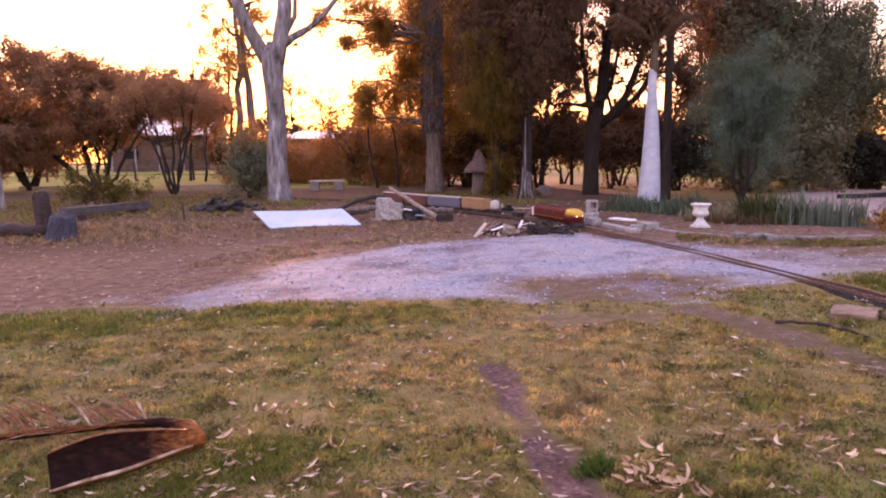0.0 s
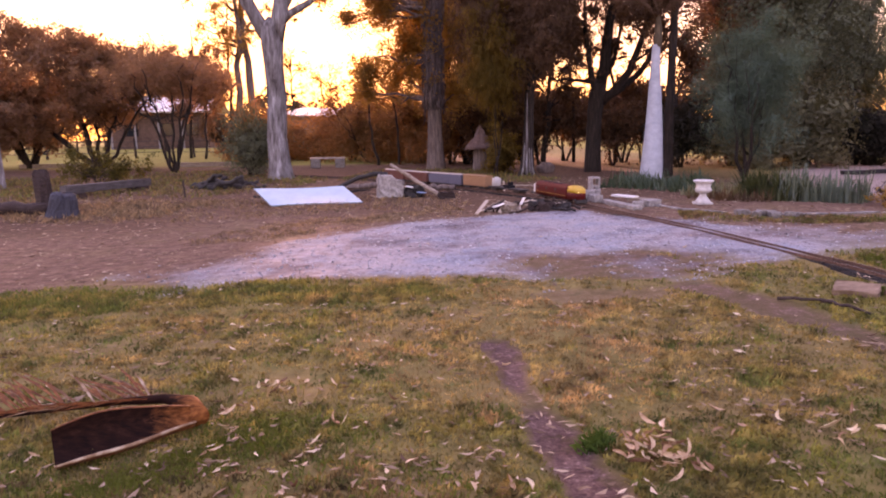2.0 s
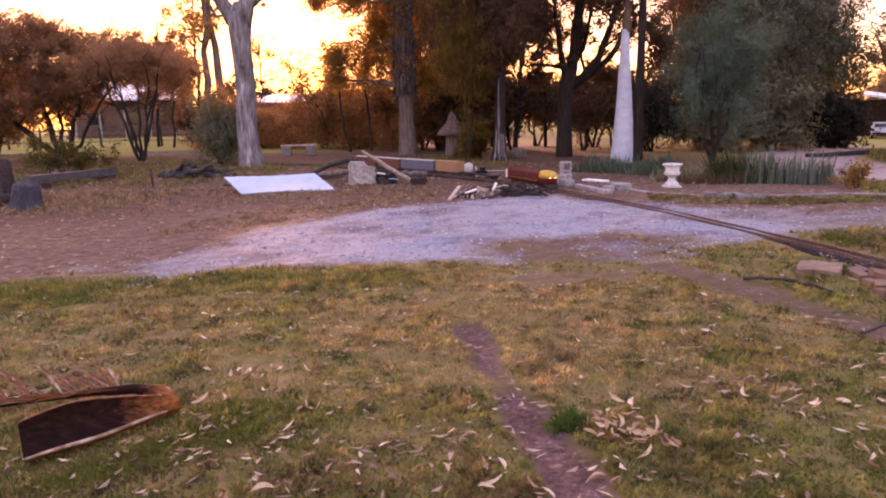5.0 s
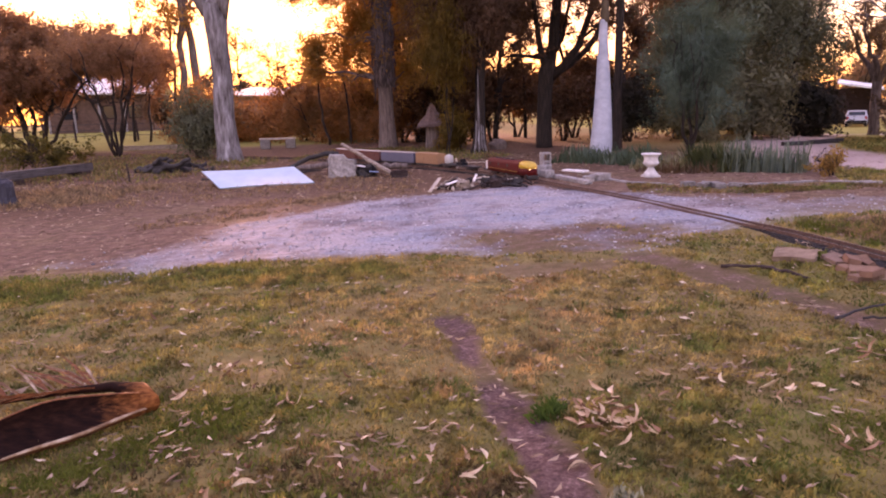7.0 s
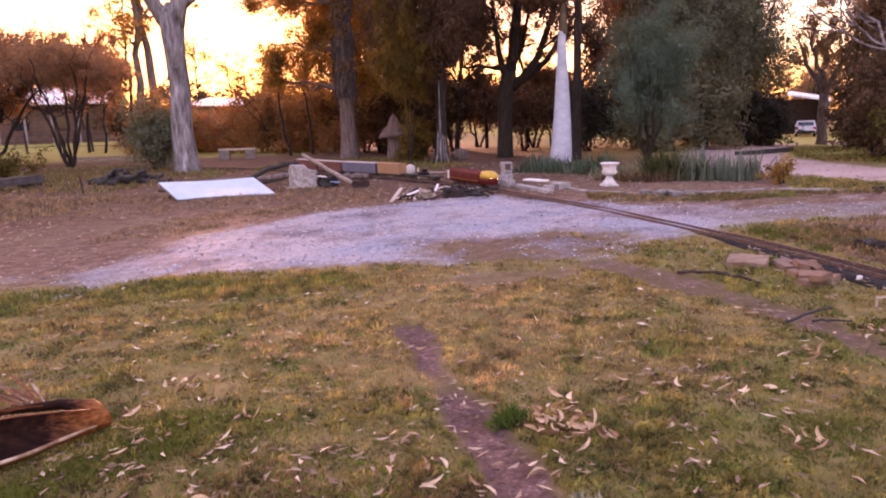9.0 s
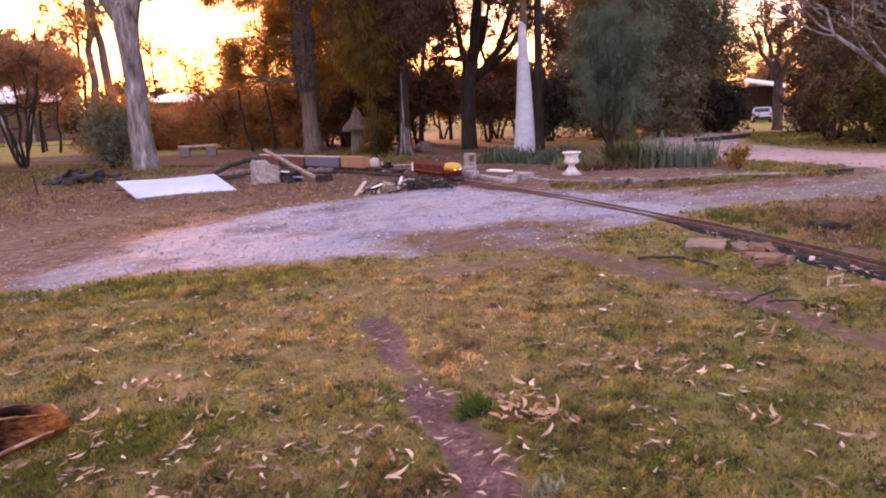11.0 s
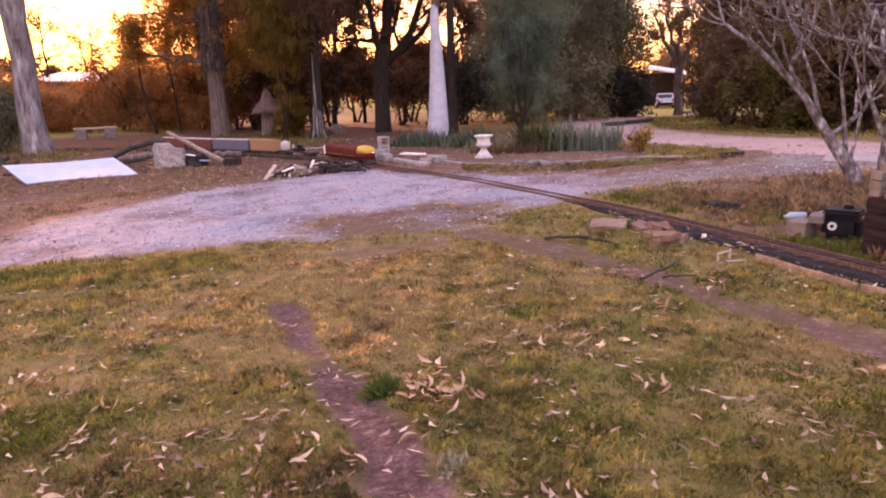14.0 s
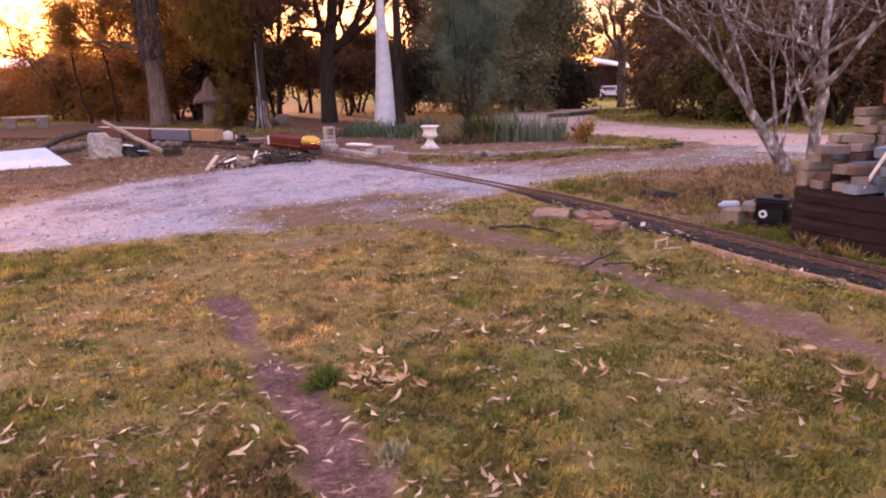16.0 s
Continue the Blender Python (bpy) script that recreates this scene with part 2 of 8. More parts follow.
def masks(x, y):
    """Where the ground is gravel, bare earth, fallen litter, dry grass, road or field."""
    w = wobble(x, y, 0.8, 1.0) * 0.22 + wobble(x, y, 0.25, 2.0) * 0.1
    gravel = (1 - 0.42 * smooth(3.7, 4.4, x + 0.12 * (y - 7))) * (1 - smooth(-0.5, 0.4, inside(x, y, GRAVEL) + 2.0 * w + 0.25 * wobble(x, y, 2.2, 8.0)))
    gravel = gravel * (1 - 0.42 * smooth(0.4, -3.2, x)) * (1 - 0.8 * (1 - smooth(0.45, 1.0, np.hypot((x - 1.9) / 1.7, (y - 6.5) / 1.1) + 0.9 * w)) * smooth(-0.7, 0.3, wobble(x, y, 0.3, 21.0)))
    pa = 1 - smooth(0.05, 0.19, to_line(x, y, PATH_A) + 0.35 * w + 0.03 * wobble(x, y, 0.07, 3.3))
    pb = 1 - smooth(0.11, 0.29, 0.05 * (1 - smooth(2.2, 3.2, y)) + to_line(x, y, PATH_B) + 0.28 * w + 0.05 * wobble(x, y, 0.09, 4.3))
    bare = np.maximum(pa, 0.68 * pb)
    bare = np.maximum(bare, 0.62 * (1 - smooth(0.5, 1.0, np.hypot((x - 1.9) / 1.6, (y - 6.4) / 1.0) + 0.9 * w)))
    bare = np.maximum(bare, 0.5 * (1 - smooth(0.15, 0.5, np.hypot((x - 1.6) / 2.2, y - 5.35) + w)))
    road = 1 - smooth(1.35, 1.75, to_line(x, y, ROAD) + w)
    edge = 6.6 + 0.4 * wobble(x, y, 1.3, 4.0) + 0.22 * wobble(x, y, 0.3, 14.0)
    litter = smooth(-0.4, 0.5, y - edge - np.maximum(0, x) * 0.1 + 2 * w) * (1 - smooth(9.0, 11.5, x + 0.1 * y))
    bank = smooth(4.02, 4.25, x + w) * smooth(3.3, 3.7, y + 0.5 * w) * (1 - smooth(6.0, 6.6, y - 0.25 * np.maximum(0, x - 5) + w)) * (1 - smooth(7.0, 7.8, x))
    litter = np.maximum(litter, 0.85 * bank)
    field = smooth(31, 34, y + 0.35 * np.minimum(x, 0) * 0 + w) * (1 - smooth(-3, 2, x)) + smooth(12.2, 13.5, x + w) * (1 - smooth(60, 70, x))
    return gravel, np.clip(bare, 0, 1), road, litter, np.clip(field, 0, 1)


def mulch_mask(x, y):
    """Dark old mulch under the trees."""
    w = wobble(x, y, 1.5, 7.0)
    left = smooth(2.6, 5.2, -x + 0.5 * w) * smooth(9.6, 11.6, y + 0.6 * w)
    return np.maximum(left, smooth(10.6, 13.6, y + 0.9 * w + 0.25 * np.minimum(0, x + 3))) * (1 - smooth(30, 33, y))


def ground_z(x, y):
    x, y = np.asarray(x, float), np.asarray(y, float)
    gravel, bare, road, litter, field = masks(x, y)
    near = 1 - smooth(25, 60, np.hypot(x, y))
    z = lie(x, y) + near * (0.022 * wobble(x, y, 1.6, 3.0) + 0.007 * wobble(x, y, 0.16, 6.0) * (1 - gravel) * (1 - road))
    z = z - 0.028 * bare * (1 - litter) + 0.02 * gravel - 0.03 * road
    return z


def GZ(x, y):
    return float(ground_z(np.array([x]), np.array([y]))[0])


def axis_points(lo, hi, step, far, grow):
    a = list(np.arange(lo, hi + 1e-6, step))
    s = step
    while a[-1] < far:
        s *= grow
        a.append(a[-1] + s)
    s = step
    while a[0] > -far:
        s *= grow
        a.insert(0, a[0] - s)
    return np.array(a)


def make_ground():
    xs = axis_points(-5.0, 6.5, 0.072, 900, 1.08)
    ys = axis_points(0.8, 8.0, 0.072, 900, 1.07)
    X, Y = np.meshgrid(xs, ys)
    x, y = X.ravel(), Y.ravel()
    z = ground_z(x, y)
    n, m = len(xs), len(ys)
    i = np.arange((m - 1) * (n - 1))
    a = (i // (n - 1)) * n + i % (n - 1)
    me = bpy.data.meshes.new("ground")
    me.from_pydata(np.c_[x, y, z].tolist(), [], np.c_[a, a + 1, a + n + 1, a + n].tolist())
    me.shade_smooth()
    for name, v in zip(("gravel", "bare", "road", "litter", "field"), masks(x, y)):
        me.attributes.new(name, "FLOAT", "POINT").data.foreach_set("value", v.astype(np.float32))
    me.attributes.new("mulch", "FLOAT", "POINT").data.foreach_set("value", mulch_mask(x, y).astype(np.float32))
    me.materials.append(ground_material())
    return tagged(new("ground", me), "lawn, grey gravel and brown leaf litter ground at dusk", "ground", kind="structure")


def ground_material():
    k = Mat("ground_mix", 0.95, 0.0, 0.15)
    fine, mid, broad = k.noise(60, 6, 0.7), k.noise(7, 5, 0.65), k.noise(0.8, 4, 0.6)
    # lawn tones darkened in the colour to match the shade among blades
    lawn = k.mix(k.grey(broad, 0.38, 0.66), k.ramp(mid, [(0.3, (0.09, 0.077, 0.024)), (0.5, (0.15, 0.122, 0.038)), (0.7, (0.20, 0.162, 0.054))]),
                 k.ramp(mid, [(0.3, (0.125, 0.082, 0.037)), (0.5, (0.20, 0.134, 0.058)), (0.7, (0.255, 0.176, 0.078))]))
    lawn = k.mix(k.grey(k.noise(2.3, 4), 0.6, 0.75), lawn, (0.055, 0.085, 0.02))
    bare = k.ramp(k.mix(0.45, k.noise(38, 6, 0.75), mid), [(0.36, (0.028, 0.015, 0.014)), (0.48, (0.084, 0.045, 0.040)), (0.56, (0.140, 0.081, 0.073)), (0.68, (0.36, 0.24, 0.20))])
    litter = k.ramp(k.mix(0.6, k.noise(30, 6, 0.8), mid), [(0.32, (0.043, 0.023, 0.016)), (0.5, (0.143, 0.080, 0.055)), (0.62, (0.23, 0.137, 0.098)), (0.75, (0.42, 0.30, 0.235))])
    dry = k.ramp(mid, [(0.3, (0.08, 0.055, 0.025)), (0.7, (0.22, 0.155, 0.07))])
    litter = k.mix(k.maths("MULTIPLY", k.grey(k.noise(0.6, 6, 0.7), 0.5, 0.66), 0.55), litter, dry)
    stone = k.ramp(k.mix(0.5, k.noise(110, 4, 0.8), k.noise(22, 5, 0.7)), [(0.34, (0.10, 0.10, 0.11)), (0.46, (0.25, 0.253, 0.275)), (0.58, (0.35, 0.352, 0.378)), (0.7, (0.52, 0.52, 0.545))])
    stone = k.mix(k.grey(k.noise(0.8, 8, 0.7), 0.48, 0.64), stone, k.mix(0.95, stone, (0.48, 0.37, 0.37), "MULTIPLY"))
    stone = k.mix(k.grey(k.noise(1.1, 5, 0.65), 0.42, 0.62), k.mix(0.9, stone, (1.06, 0.96, 0.93), "MULTIPLY"), k.mix(0.9, stone, (0.74, 0.82, 0.92), "MULTIPLY"))
    road = k.ramp(k.mix(0.5, fine, broad), [(0.3, (0.29, 0.195, 0.165)), (0.7, (0.50, 0.37, 0.325))])
    field = k.ramp(k.mix(0.5, mid, broad), [(0.3, (0.14, 0.13, 0.03)), (0.7, (0.27, 0.235, 0.052))])
    mulch = k.ramp(k.mix(0.5, k.noise(26, 6, 0.8), mid), [(0.34, (0.026, 0.013, 0.009)), (0.5, (0.092, 0.046, 0.028)), (0.6, (0.16, 0.088, 0.052)), (0.72, (0.32, 0.205, 0.13))])
    litter = k.mix(k.maths("MULTIPLY", k.attr("mulch"), 0.9), litter, mulch)
    col = k.mix(k.attr("litter"), lawn, litter)
    col = k.mix(k.attr("field"), col, field)
    rough = k.grey(mid, 0.35, 0.6)
    for name, c in (("gravel", stone), ("bare", bare), ("road", road)):
        a = k.attr(name)
        soft = k.maths("MULTIPLY", k.maths("ADD", a, -0.25), k.maths("ADD", rough, 1.0))
        n = k.node("ShaderNodeClamp")
        k.link(soft, n.inputs["Value"])
        col = k.mix(n.outputs[0], col, c)
    k.colour(col)
    k.bump(k.mix(0.6, fine, mid), 0.7, 0.02)
    return k.m


make_ground()


# ---- building helpers ----
def part(name, bm, material, parent=None, label="", smooth_faces=False):
    """Links a bmesh as one mesh object, under a thing or a part."""
    me = bpy.data.meshes.new(name)
    bm.to_mesh(me)
    bm.free()
    if smooth_faces:
        me.shade_smooth()
    me.materials.append(material)
    ob = new(name, me)
    if parent is not None:
        ob.parent = parent
    if label:
        ob["label"] = label
    return ob


def raw(name, verts, faces, material, parent=None, label="", smooth_faces=False, normals=None):
    me = bpy.data.meshes.new(name)
    me.from_pydata(np.asarray(verts).tolist(), [], np.asarray(faces).tolist() if not isinstance(faces, list) else faces)
    if smooth_faces:
        me.shade_smooth()
    if normals is not None:
        me.shade_smooth()
        me.normals_split_custom_set_from_vertices(normals.tolist())
    me.materials.append(material)
    ob = new(name, me)
    if parent is not None:
        ob.parent = parent
    if label:
        ob["label"] = label
    return ob


def thing(name, label, category, m=None, group="", kind=""):
    ob = tagged(new(name), label, category, group, kind)
    if m is not None:
        ob.matrix_basis = m
    return ob


def box(bm, size, m=None, bevel=0.0, jitter=0.0, rng=random):
    r = bmesh.ops.create_cube(bm, size=1.0)
    vs = r["verts"]
    bmesh.ops.scale(bm, vec=size, verts=vs)
    if jitter:
        for v in vs:
            v.co += Vector([rng.uniform(-jitter, jitter) for _ in range(3)])
    if bevel:
        es = list({e for v in vs for e in v.link_edges})
        r = bmesh.ops.bevel(bm, geom=es, offset=bevel, segments=2, affect="EDGES")
        vs = list({v for f in r["faces"] for v in f.verts} | {v for v in vs if v.is_valid})
    if m is not None:
        bmesh.ops.transform(bm, matrix=m, verts=vs)
    return vs


def cyl(bm, r1, r2, depth, m=None, segments=12):
    r = bmesh.ops.create_cone(bm, cap_ends=True, segments=segments, radius1=r1, radius2=r2, depth=depth)
    if m is not None:
        bmesh.ops.transform(bm, matrix=m, verts=r["verts"])
    return r["verts"]


def lathe(bm, prof, segments=28, m=None):
    rings = []
    for r, z in prof:
        rings.append([bm.verts.new((r * math.cos(2 * math.pi * k / segments), r * math.sin(2 * math.pi * k / segments), z)) for k in range(segments)])
    for a, b in zip(rings, rings[1:]):
        for k in range(segments):
            bm.faces.new((a[k], a[(k + 1) % segments], b[(k + 1) % segments], b[k]))
    bm.faces.new(rings[0][::-1])
    bm.faces.new(rings[-1])
    if m is not None:
        bmesh.ops.transform(bm, matrix=m, verts=[v for r in rings for v in r])


def tubes(lines, sides=8, lump=0.0, seed=0):
    """Vertices and faces of tapered tubes; each line is a list of (x, y, z, radius)."""
    rng = np.random.default_rng(seed)
    V, F = [], []
    base = 0
    for line in lines:
        p = np.array([q[:3] for q in line], float)
        rad = np.array([q[3] for q in line], float)
        tan = np.gradient(p, axis=0)
        tan /= np.linalg.norm(tan, axis=1)[:, None] + 1e-9
        ref = np.array([0.31, 0.95, 0.1]) if abs(tan[0][2]) > 0.6 else np.array([0.0, 0.0, 1.0])
        u = np.cross(tan, ref)
        u /= np.linalg.norm(u, axis=1)[:, None] + 1e-9
        w = np.cross(tan, u)
        ang = np.arange(sides) * 2 * np.pi / sides
        rr = rad[:, None] * (1 + lump * rng.uniform(-1, 1, (len(p), sides)))
        ring = p[:, None] + rr[..., None] * (np.cos(ang)[None, :, None] * u[:, None] + np.sin(ang)[None, :, None] * w[:, None])
        V.append(ring.reshape(-1, 3))
        n = len(p)
        for a in range(n - 1):
            for s in range(sides):
                q = base + a * sides
                F.append((q + s, q + (s + 1) % sides, q + sides + (s + 1) % sides, q + sides + s))
        F.append(tuple(base + s for s in range(sides))[::-1])
        F.append(tuple(base + (n - 1) * sides + s for s in range(sides)))
        base += n * sides
    return np.concatenate(V), F


def bent(a, b, r1, r2, n=6, sag=0.0, wander=0.0, rng=None):
    """A line of (x, y, z, radius) from a to b, bowed and wandering."""
    a, b = np.array(a, float), np.array(b, float)
    out = []
    off = rng.normal(0, wander, (n + 1, 3)) if wander else np.zeros((n + 1, 3))
    off[0] = off[-1] = 0
    for k in range(n + 1):
        q = k / n
        p = a + (b - a) * q + off[k] + np.array([0, 0, sag * 4 * q * (1 - q)])
        out.append((*p, r1 + (r2 - r1) * q))
    return out


def leaf_cloud(centres, radii, count, size, seed, droop=0.0, slim=0.32, spread=0.6):
    """Many small leaves strung along twigs that spray out from the clumps' centres."""
    rng = np.random.default_rng(seed)
    centres, radii = np.asarray(centres, float), np.asarray(radii, float)
    if radii.ndim == 1:
        radii = np.repeat(radii[:, None], 3, 1)
    wgt = (radii[:, 0] * radii[:, 1] * radii[:, 2]) ** 0.67
    which = rng.choice(len(centres), count, p=wgt / wgt.sum())
    twigs = rng.normal(size=(len(centres), 9, 3))
    twigs[..., 2] -= 0.3 * droop
    twigs /= np.linalg.norm(twigs, axis=2)[..., None]
    twigs *= rng.uniform(0.55, 1.5, (len(centres), 9, 1))
    d = twigs[which, rng.integers(0, 9, count)]
    u = rng.uniform(0.02, 1.0, count)[:, None] ** spread
    p = centres[which] + (d * u + rng.normal(0, 0.17, (count, 3))) * radii[which]
    p[:, 2] -= 0.12 * droop * u[:, 0] ** 2 * radii[which, 2]
    axis = rng.normal(size=(count, 3)) + 0.9 * d
    axis[:, 2] -= droop
    axis /= np.linalg.norm(axis, axis=1)[:, None]
    side = np.cross(axis, rng.normal(size=(count, 3)))
    side /= np.linalg.norm(side, axis=1)[:, None]
    L = size * rng.uniform(0.55, 1.45, count)[:, None]
    out = d + [0, 0, 0.45]
    out /= np.linalg.norm(out, axis=1)[:, None]
    side *= np.where((np.cross(side, axis) * out).sum(1) < 0, -1, 1)[:, None]
    face = 0.8 * out + 0.45 * np.cross(side, axis)
    face /= np.linalg.norm(face, axis=1)[:, None]
    V = np.stack([p - axis * L * 0.5 - side * L * slim, p - axis * L * 0.5 + side * L * slim, p + axis * L * 0.5], 1).reshape(-1, 3)
    return V, np.arange(3 * count).reshape(-1, 3), np.repeat(face, 3, 0)


def clumps(centre, size, n, r, seed, hollow=0.5):
    """Clump centres spread through an uneven ellipsoid."""
    rng = np.random.default_rng(seed)
    d = rng.normal(size=(n, 3))
    d /= np.linalg.norm(d, axis=1)[:, None]
    q = rng.uniform(hollow, 1.0, n)[:, None]
    ph = rng.uniform(0, 6.28, 3)
    q = q * (0.84 + 0.34 * np.sin(2.6 * d[:, :1] * 2 + ph[0]) * np.sin(3.1 * d[:, 2:] * 2 + ph[1]) + 0.15 * rng.normal(size=(n, 1)))
    c = np.array(centre) + d * q * np.array(size)
    return c, r * rng.uniform(0.55, 1.35, n)


def tree(name, label, x, y, trunk_lines, bark, groups, leaf_mat, leaf_size, count, seed, category="tree", group="", droop=0.0, slim=0.32, sides=10, lump=0.06, sink=0.06, leaf_name="crown"):
    """A tree: trunk with limbs in one mesh, crown of leaves in another. Coordinates are metres above and beside its base."""
    top = thing(name, label, category, pose(x, y, GZ(x, y) - sink), group)
    if trunk_lines:
        V, F = tubes(trunk_lines, sides, lump, seed)
        raw("trunk", V, F, bark, top, smooth_faces=True)
    count, leaf_size = int(count * 2.5), leaf_size * 0.74
    if groups:
        cs = np.concatenate([g[0] for g in groups])
        rs = np.concatenate([g[1] for g in groups]) * 1.12
        V, F, N = leaf_cloud(cs, rs, count, leaf_size, seed, droop, slim)
        raw(leaf_name, V, F, leaf_mat, top, normals=N)
    return top


# ---- trees and shrubs ----
def limbs(start, n, reach, rise, r, seed, twigs=3, fan=(0, 360)):
    """Limbs that rise and spread from a point, each with twigs; returns lines and the tips."""
    rng = np.random.default_rng(seed)
    out, tips = [], []
    for k in range(n):
        a = math.radians(fan[0] + (fan[1] - fan[0]) * (k + rng.uniform(-0.3, 0.3)) / n)
        q = rng.uniform(0.7, 1.15)
        end = np.array(start) + [math.cos(a) * reach * q, math.sin(a) * reach * q, rise * rng.uniform(0.75, 1.2)]
        ln = bent(start, end, r * rng.uniform(0.6, 1.0), r * 0.18, 7, -0.12 * reach, 0.05 * reach, rng)
        out.append(ln)
        tips.append(end)
        for _ in range(twigs):
            i = rng.integers(2, 7)
            p = np.array(ln[i][:3])
            t = p + np.append(rng.normal(0, 0.28 * reach, 2), rng.uniform(0.1, 0.4) * rise)
            out.append(bent(p, t, ln[i][3] * 0.5, ln[i][3] * 0.12, 4, -0.05 * reach, 0.03 * reach, rng))
            tips.append(t)
    return out, tips


def gum_tree():
    rng = np.random.default_rng(3)
    fork = (-0.02, 0, 4.55)
    trunk = [(0.02, 0, -0.3, 0.52), (0.02, 0, 0.1, 0.42), (0.0, 0, 0.5, 0.355), (-0.03, 0, 1.4, 0.31), (0.03, 0.02, 2.6, 0.30), (-0.02, 0, 3.7, 0.30), (-0.03, 0, 4.3, 0.36), (-0.05, 0, 4.75, 0.33), (0.0, 0, 5.1, 0.16)]
    left = [(-0.1, 0, 4.4, 0.24), (-0.5, 0, 5.1, 0.22), (-0.85, -0.1, 5.8, 0.20), (-1.15, -0.1, 6.8, 0.18), (-1.3, 0.2, 8.4, 0.15), (-1.9, 0.4, 10.2, 0.09), (-2.3, 0.5, 12, 0.03)]
    mid = [(0.08, 0, 4.4, 0.26), (0.25, 0, 5.2, 0.25), (0.38, 0.1, 6.0, 0.23), (0.42, 0.3, 7.0, 0.2), (0.7, 0.5, 8.8, 0.16), (0.6, 0.6, 10.8, 0.09), (0.9, 0.7, 12.6, 0.03)]
    right = [(0.2, 0, 4.9, 0.14), (0.65, 0, 5.25, 0.12), (1.2, -0.1, 5.5, 0.10), (1.7, -0.2, 5.9, 0.085), (2.2, -0.2, 6.5, 0.075), (2.9, -0.1, 7.4, 0.05), (3.4, 0, 8.2, 0.03)]
    thin = [(0.42, 0, 5.35, 0.09), (0.72, 0.1, 5.9, 0.08), (0.78, 0.1, 6.9, 0.06), (1.1, 0.2, 8.2, 0.03)]
    lines = [trunk, left, mid, right, thin]
    tips = [(-1.3, 0.2, 8.4), (-1.9, 0.4, 10.2), (-2.3, 0.5, 12), (0.7, 0.5, 8.8), (0.9, 0.7, 12.4), (3.4, 0, 8.2), (1.1, 0.2, 8.4), (2.4, 0, 7.5)]
    for p in list(tips):
        for _ in range(3):
            e = np.array(p) + np.append(rng.normal(0, 0.9, 2), rng.uniform(0.2, 1.2))
            lines.append(bent(p, e, 0.035, 0.01, 4, 0, 0.06, rng))
            tips.append(tuple(e))
    tips += [(0.9, 0.1, 5.35), (0.75, -0.1, 5.0)]
    rs = [0.45] * (len(tips) - 2) + [0.18, 0.14]
    tree("gum_tree", "tall smooth pale gum tree forking above bare peeling trunk", -4.99, 22.15, lines, M_GUM_BARK,
         [(np.array(tips), np.array(rs))], L_GUM, 0.16, 5200, 5, droop=0.8, slim=0.16, sides=16, lump=0.05)


def round_tree(name, label, x, y, stems, crown_z, crown, n, r, count, leaf_mat, size, seed, bark=M_DARK_BARK, at=(0, 0), droop=0.2, slim=0.3, hollow=0.35, stem_r=0.12, category="tree", lift=None, top_slope=0.0, group=""):
    """A low spreading tree or shrub: several stems from one root and an uneven crown."""
    rng = np.random.default_rng(seed)
    lines = []
    zc = crown_z
    for k in range(stems):
        a = 2 * math.pi * (k + rng.uniform(-0.2, 0.2)) / max(1, stems)
        q = 0.55 if stems > 1 else 0.1
        mid = (at[0] * 0.5 + math.cos(a) * crown[0] * q * 0.5, at[1] * 0.5 + math.sin(a) * crown[1] * q * 0.5, zc * 0.55)
        end = (at[0] + math.cos(a) * crown[0] * q, at[1] + math.sin(a) * crown[1] * q, zc + crown[2] * rng.uniform(0.0, 0.5))
        lines.append(bent((0, 0, -0.2), mid, stem_r, stem_r * 0.75, 4, 0, 0.05, rng)[:-1] + bent(mid, end, stem_r * 0.75, stem_r * 0.3, 5, 0.1, 0.08, rng))
        tw, _ = limbs(mid, 3, crown[0] * 0.6, crown[2] * 1.1, stem_r * 0.45, seed + k, 2)
        lines += tw
    c, rr = clumps((at[0], at[1], zc), crown, n, r, seed, hollow)
    if name == "understorey_shrub" and leaf_mat is L_GLOW:  # twigs and leaves down to the ground
        r2 = np.random.default_rng(seed + 900)
        m = n // 2
        low = np.stack([r2.uniform(-1.05, 1.05, m) * crown[0] + at[0], r2.uniform(-0.7, 0.7, m) * crown[1] + at[1], r2.uniform(0.15, 0.6, m) * zc], 1)
        c, rr = np.concatenate([c, low]), np.concatenate([rr, r * r2.uniform(0.5, 1.0, m)])
    if top_slope:
        c[:, 2] -= top_slope * np.maximum(-2.5, c[:, 0] - at[0])
    if lift is not None:
        keep = c[:, 2] > lift
        c, rr = c[keep], rr[keep]
    return tree(name, label, x, y, lines, bark, [(c, rr)], leaf_mat, size, count, seed, category, droop=droop, slim=slim, sides=6, group=group)


gum_tree()
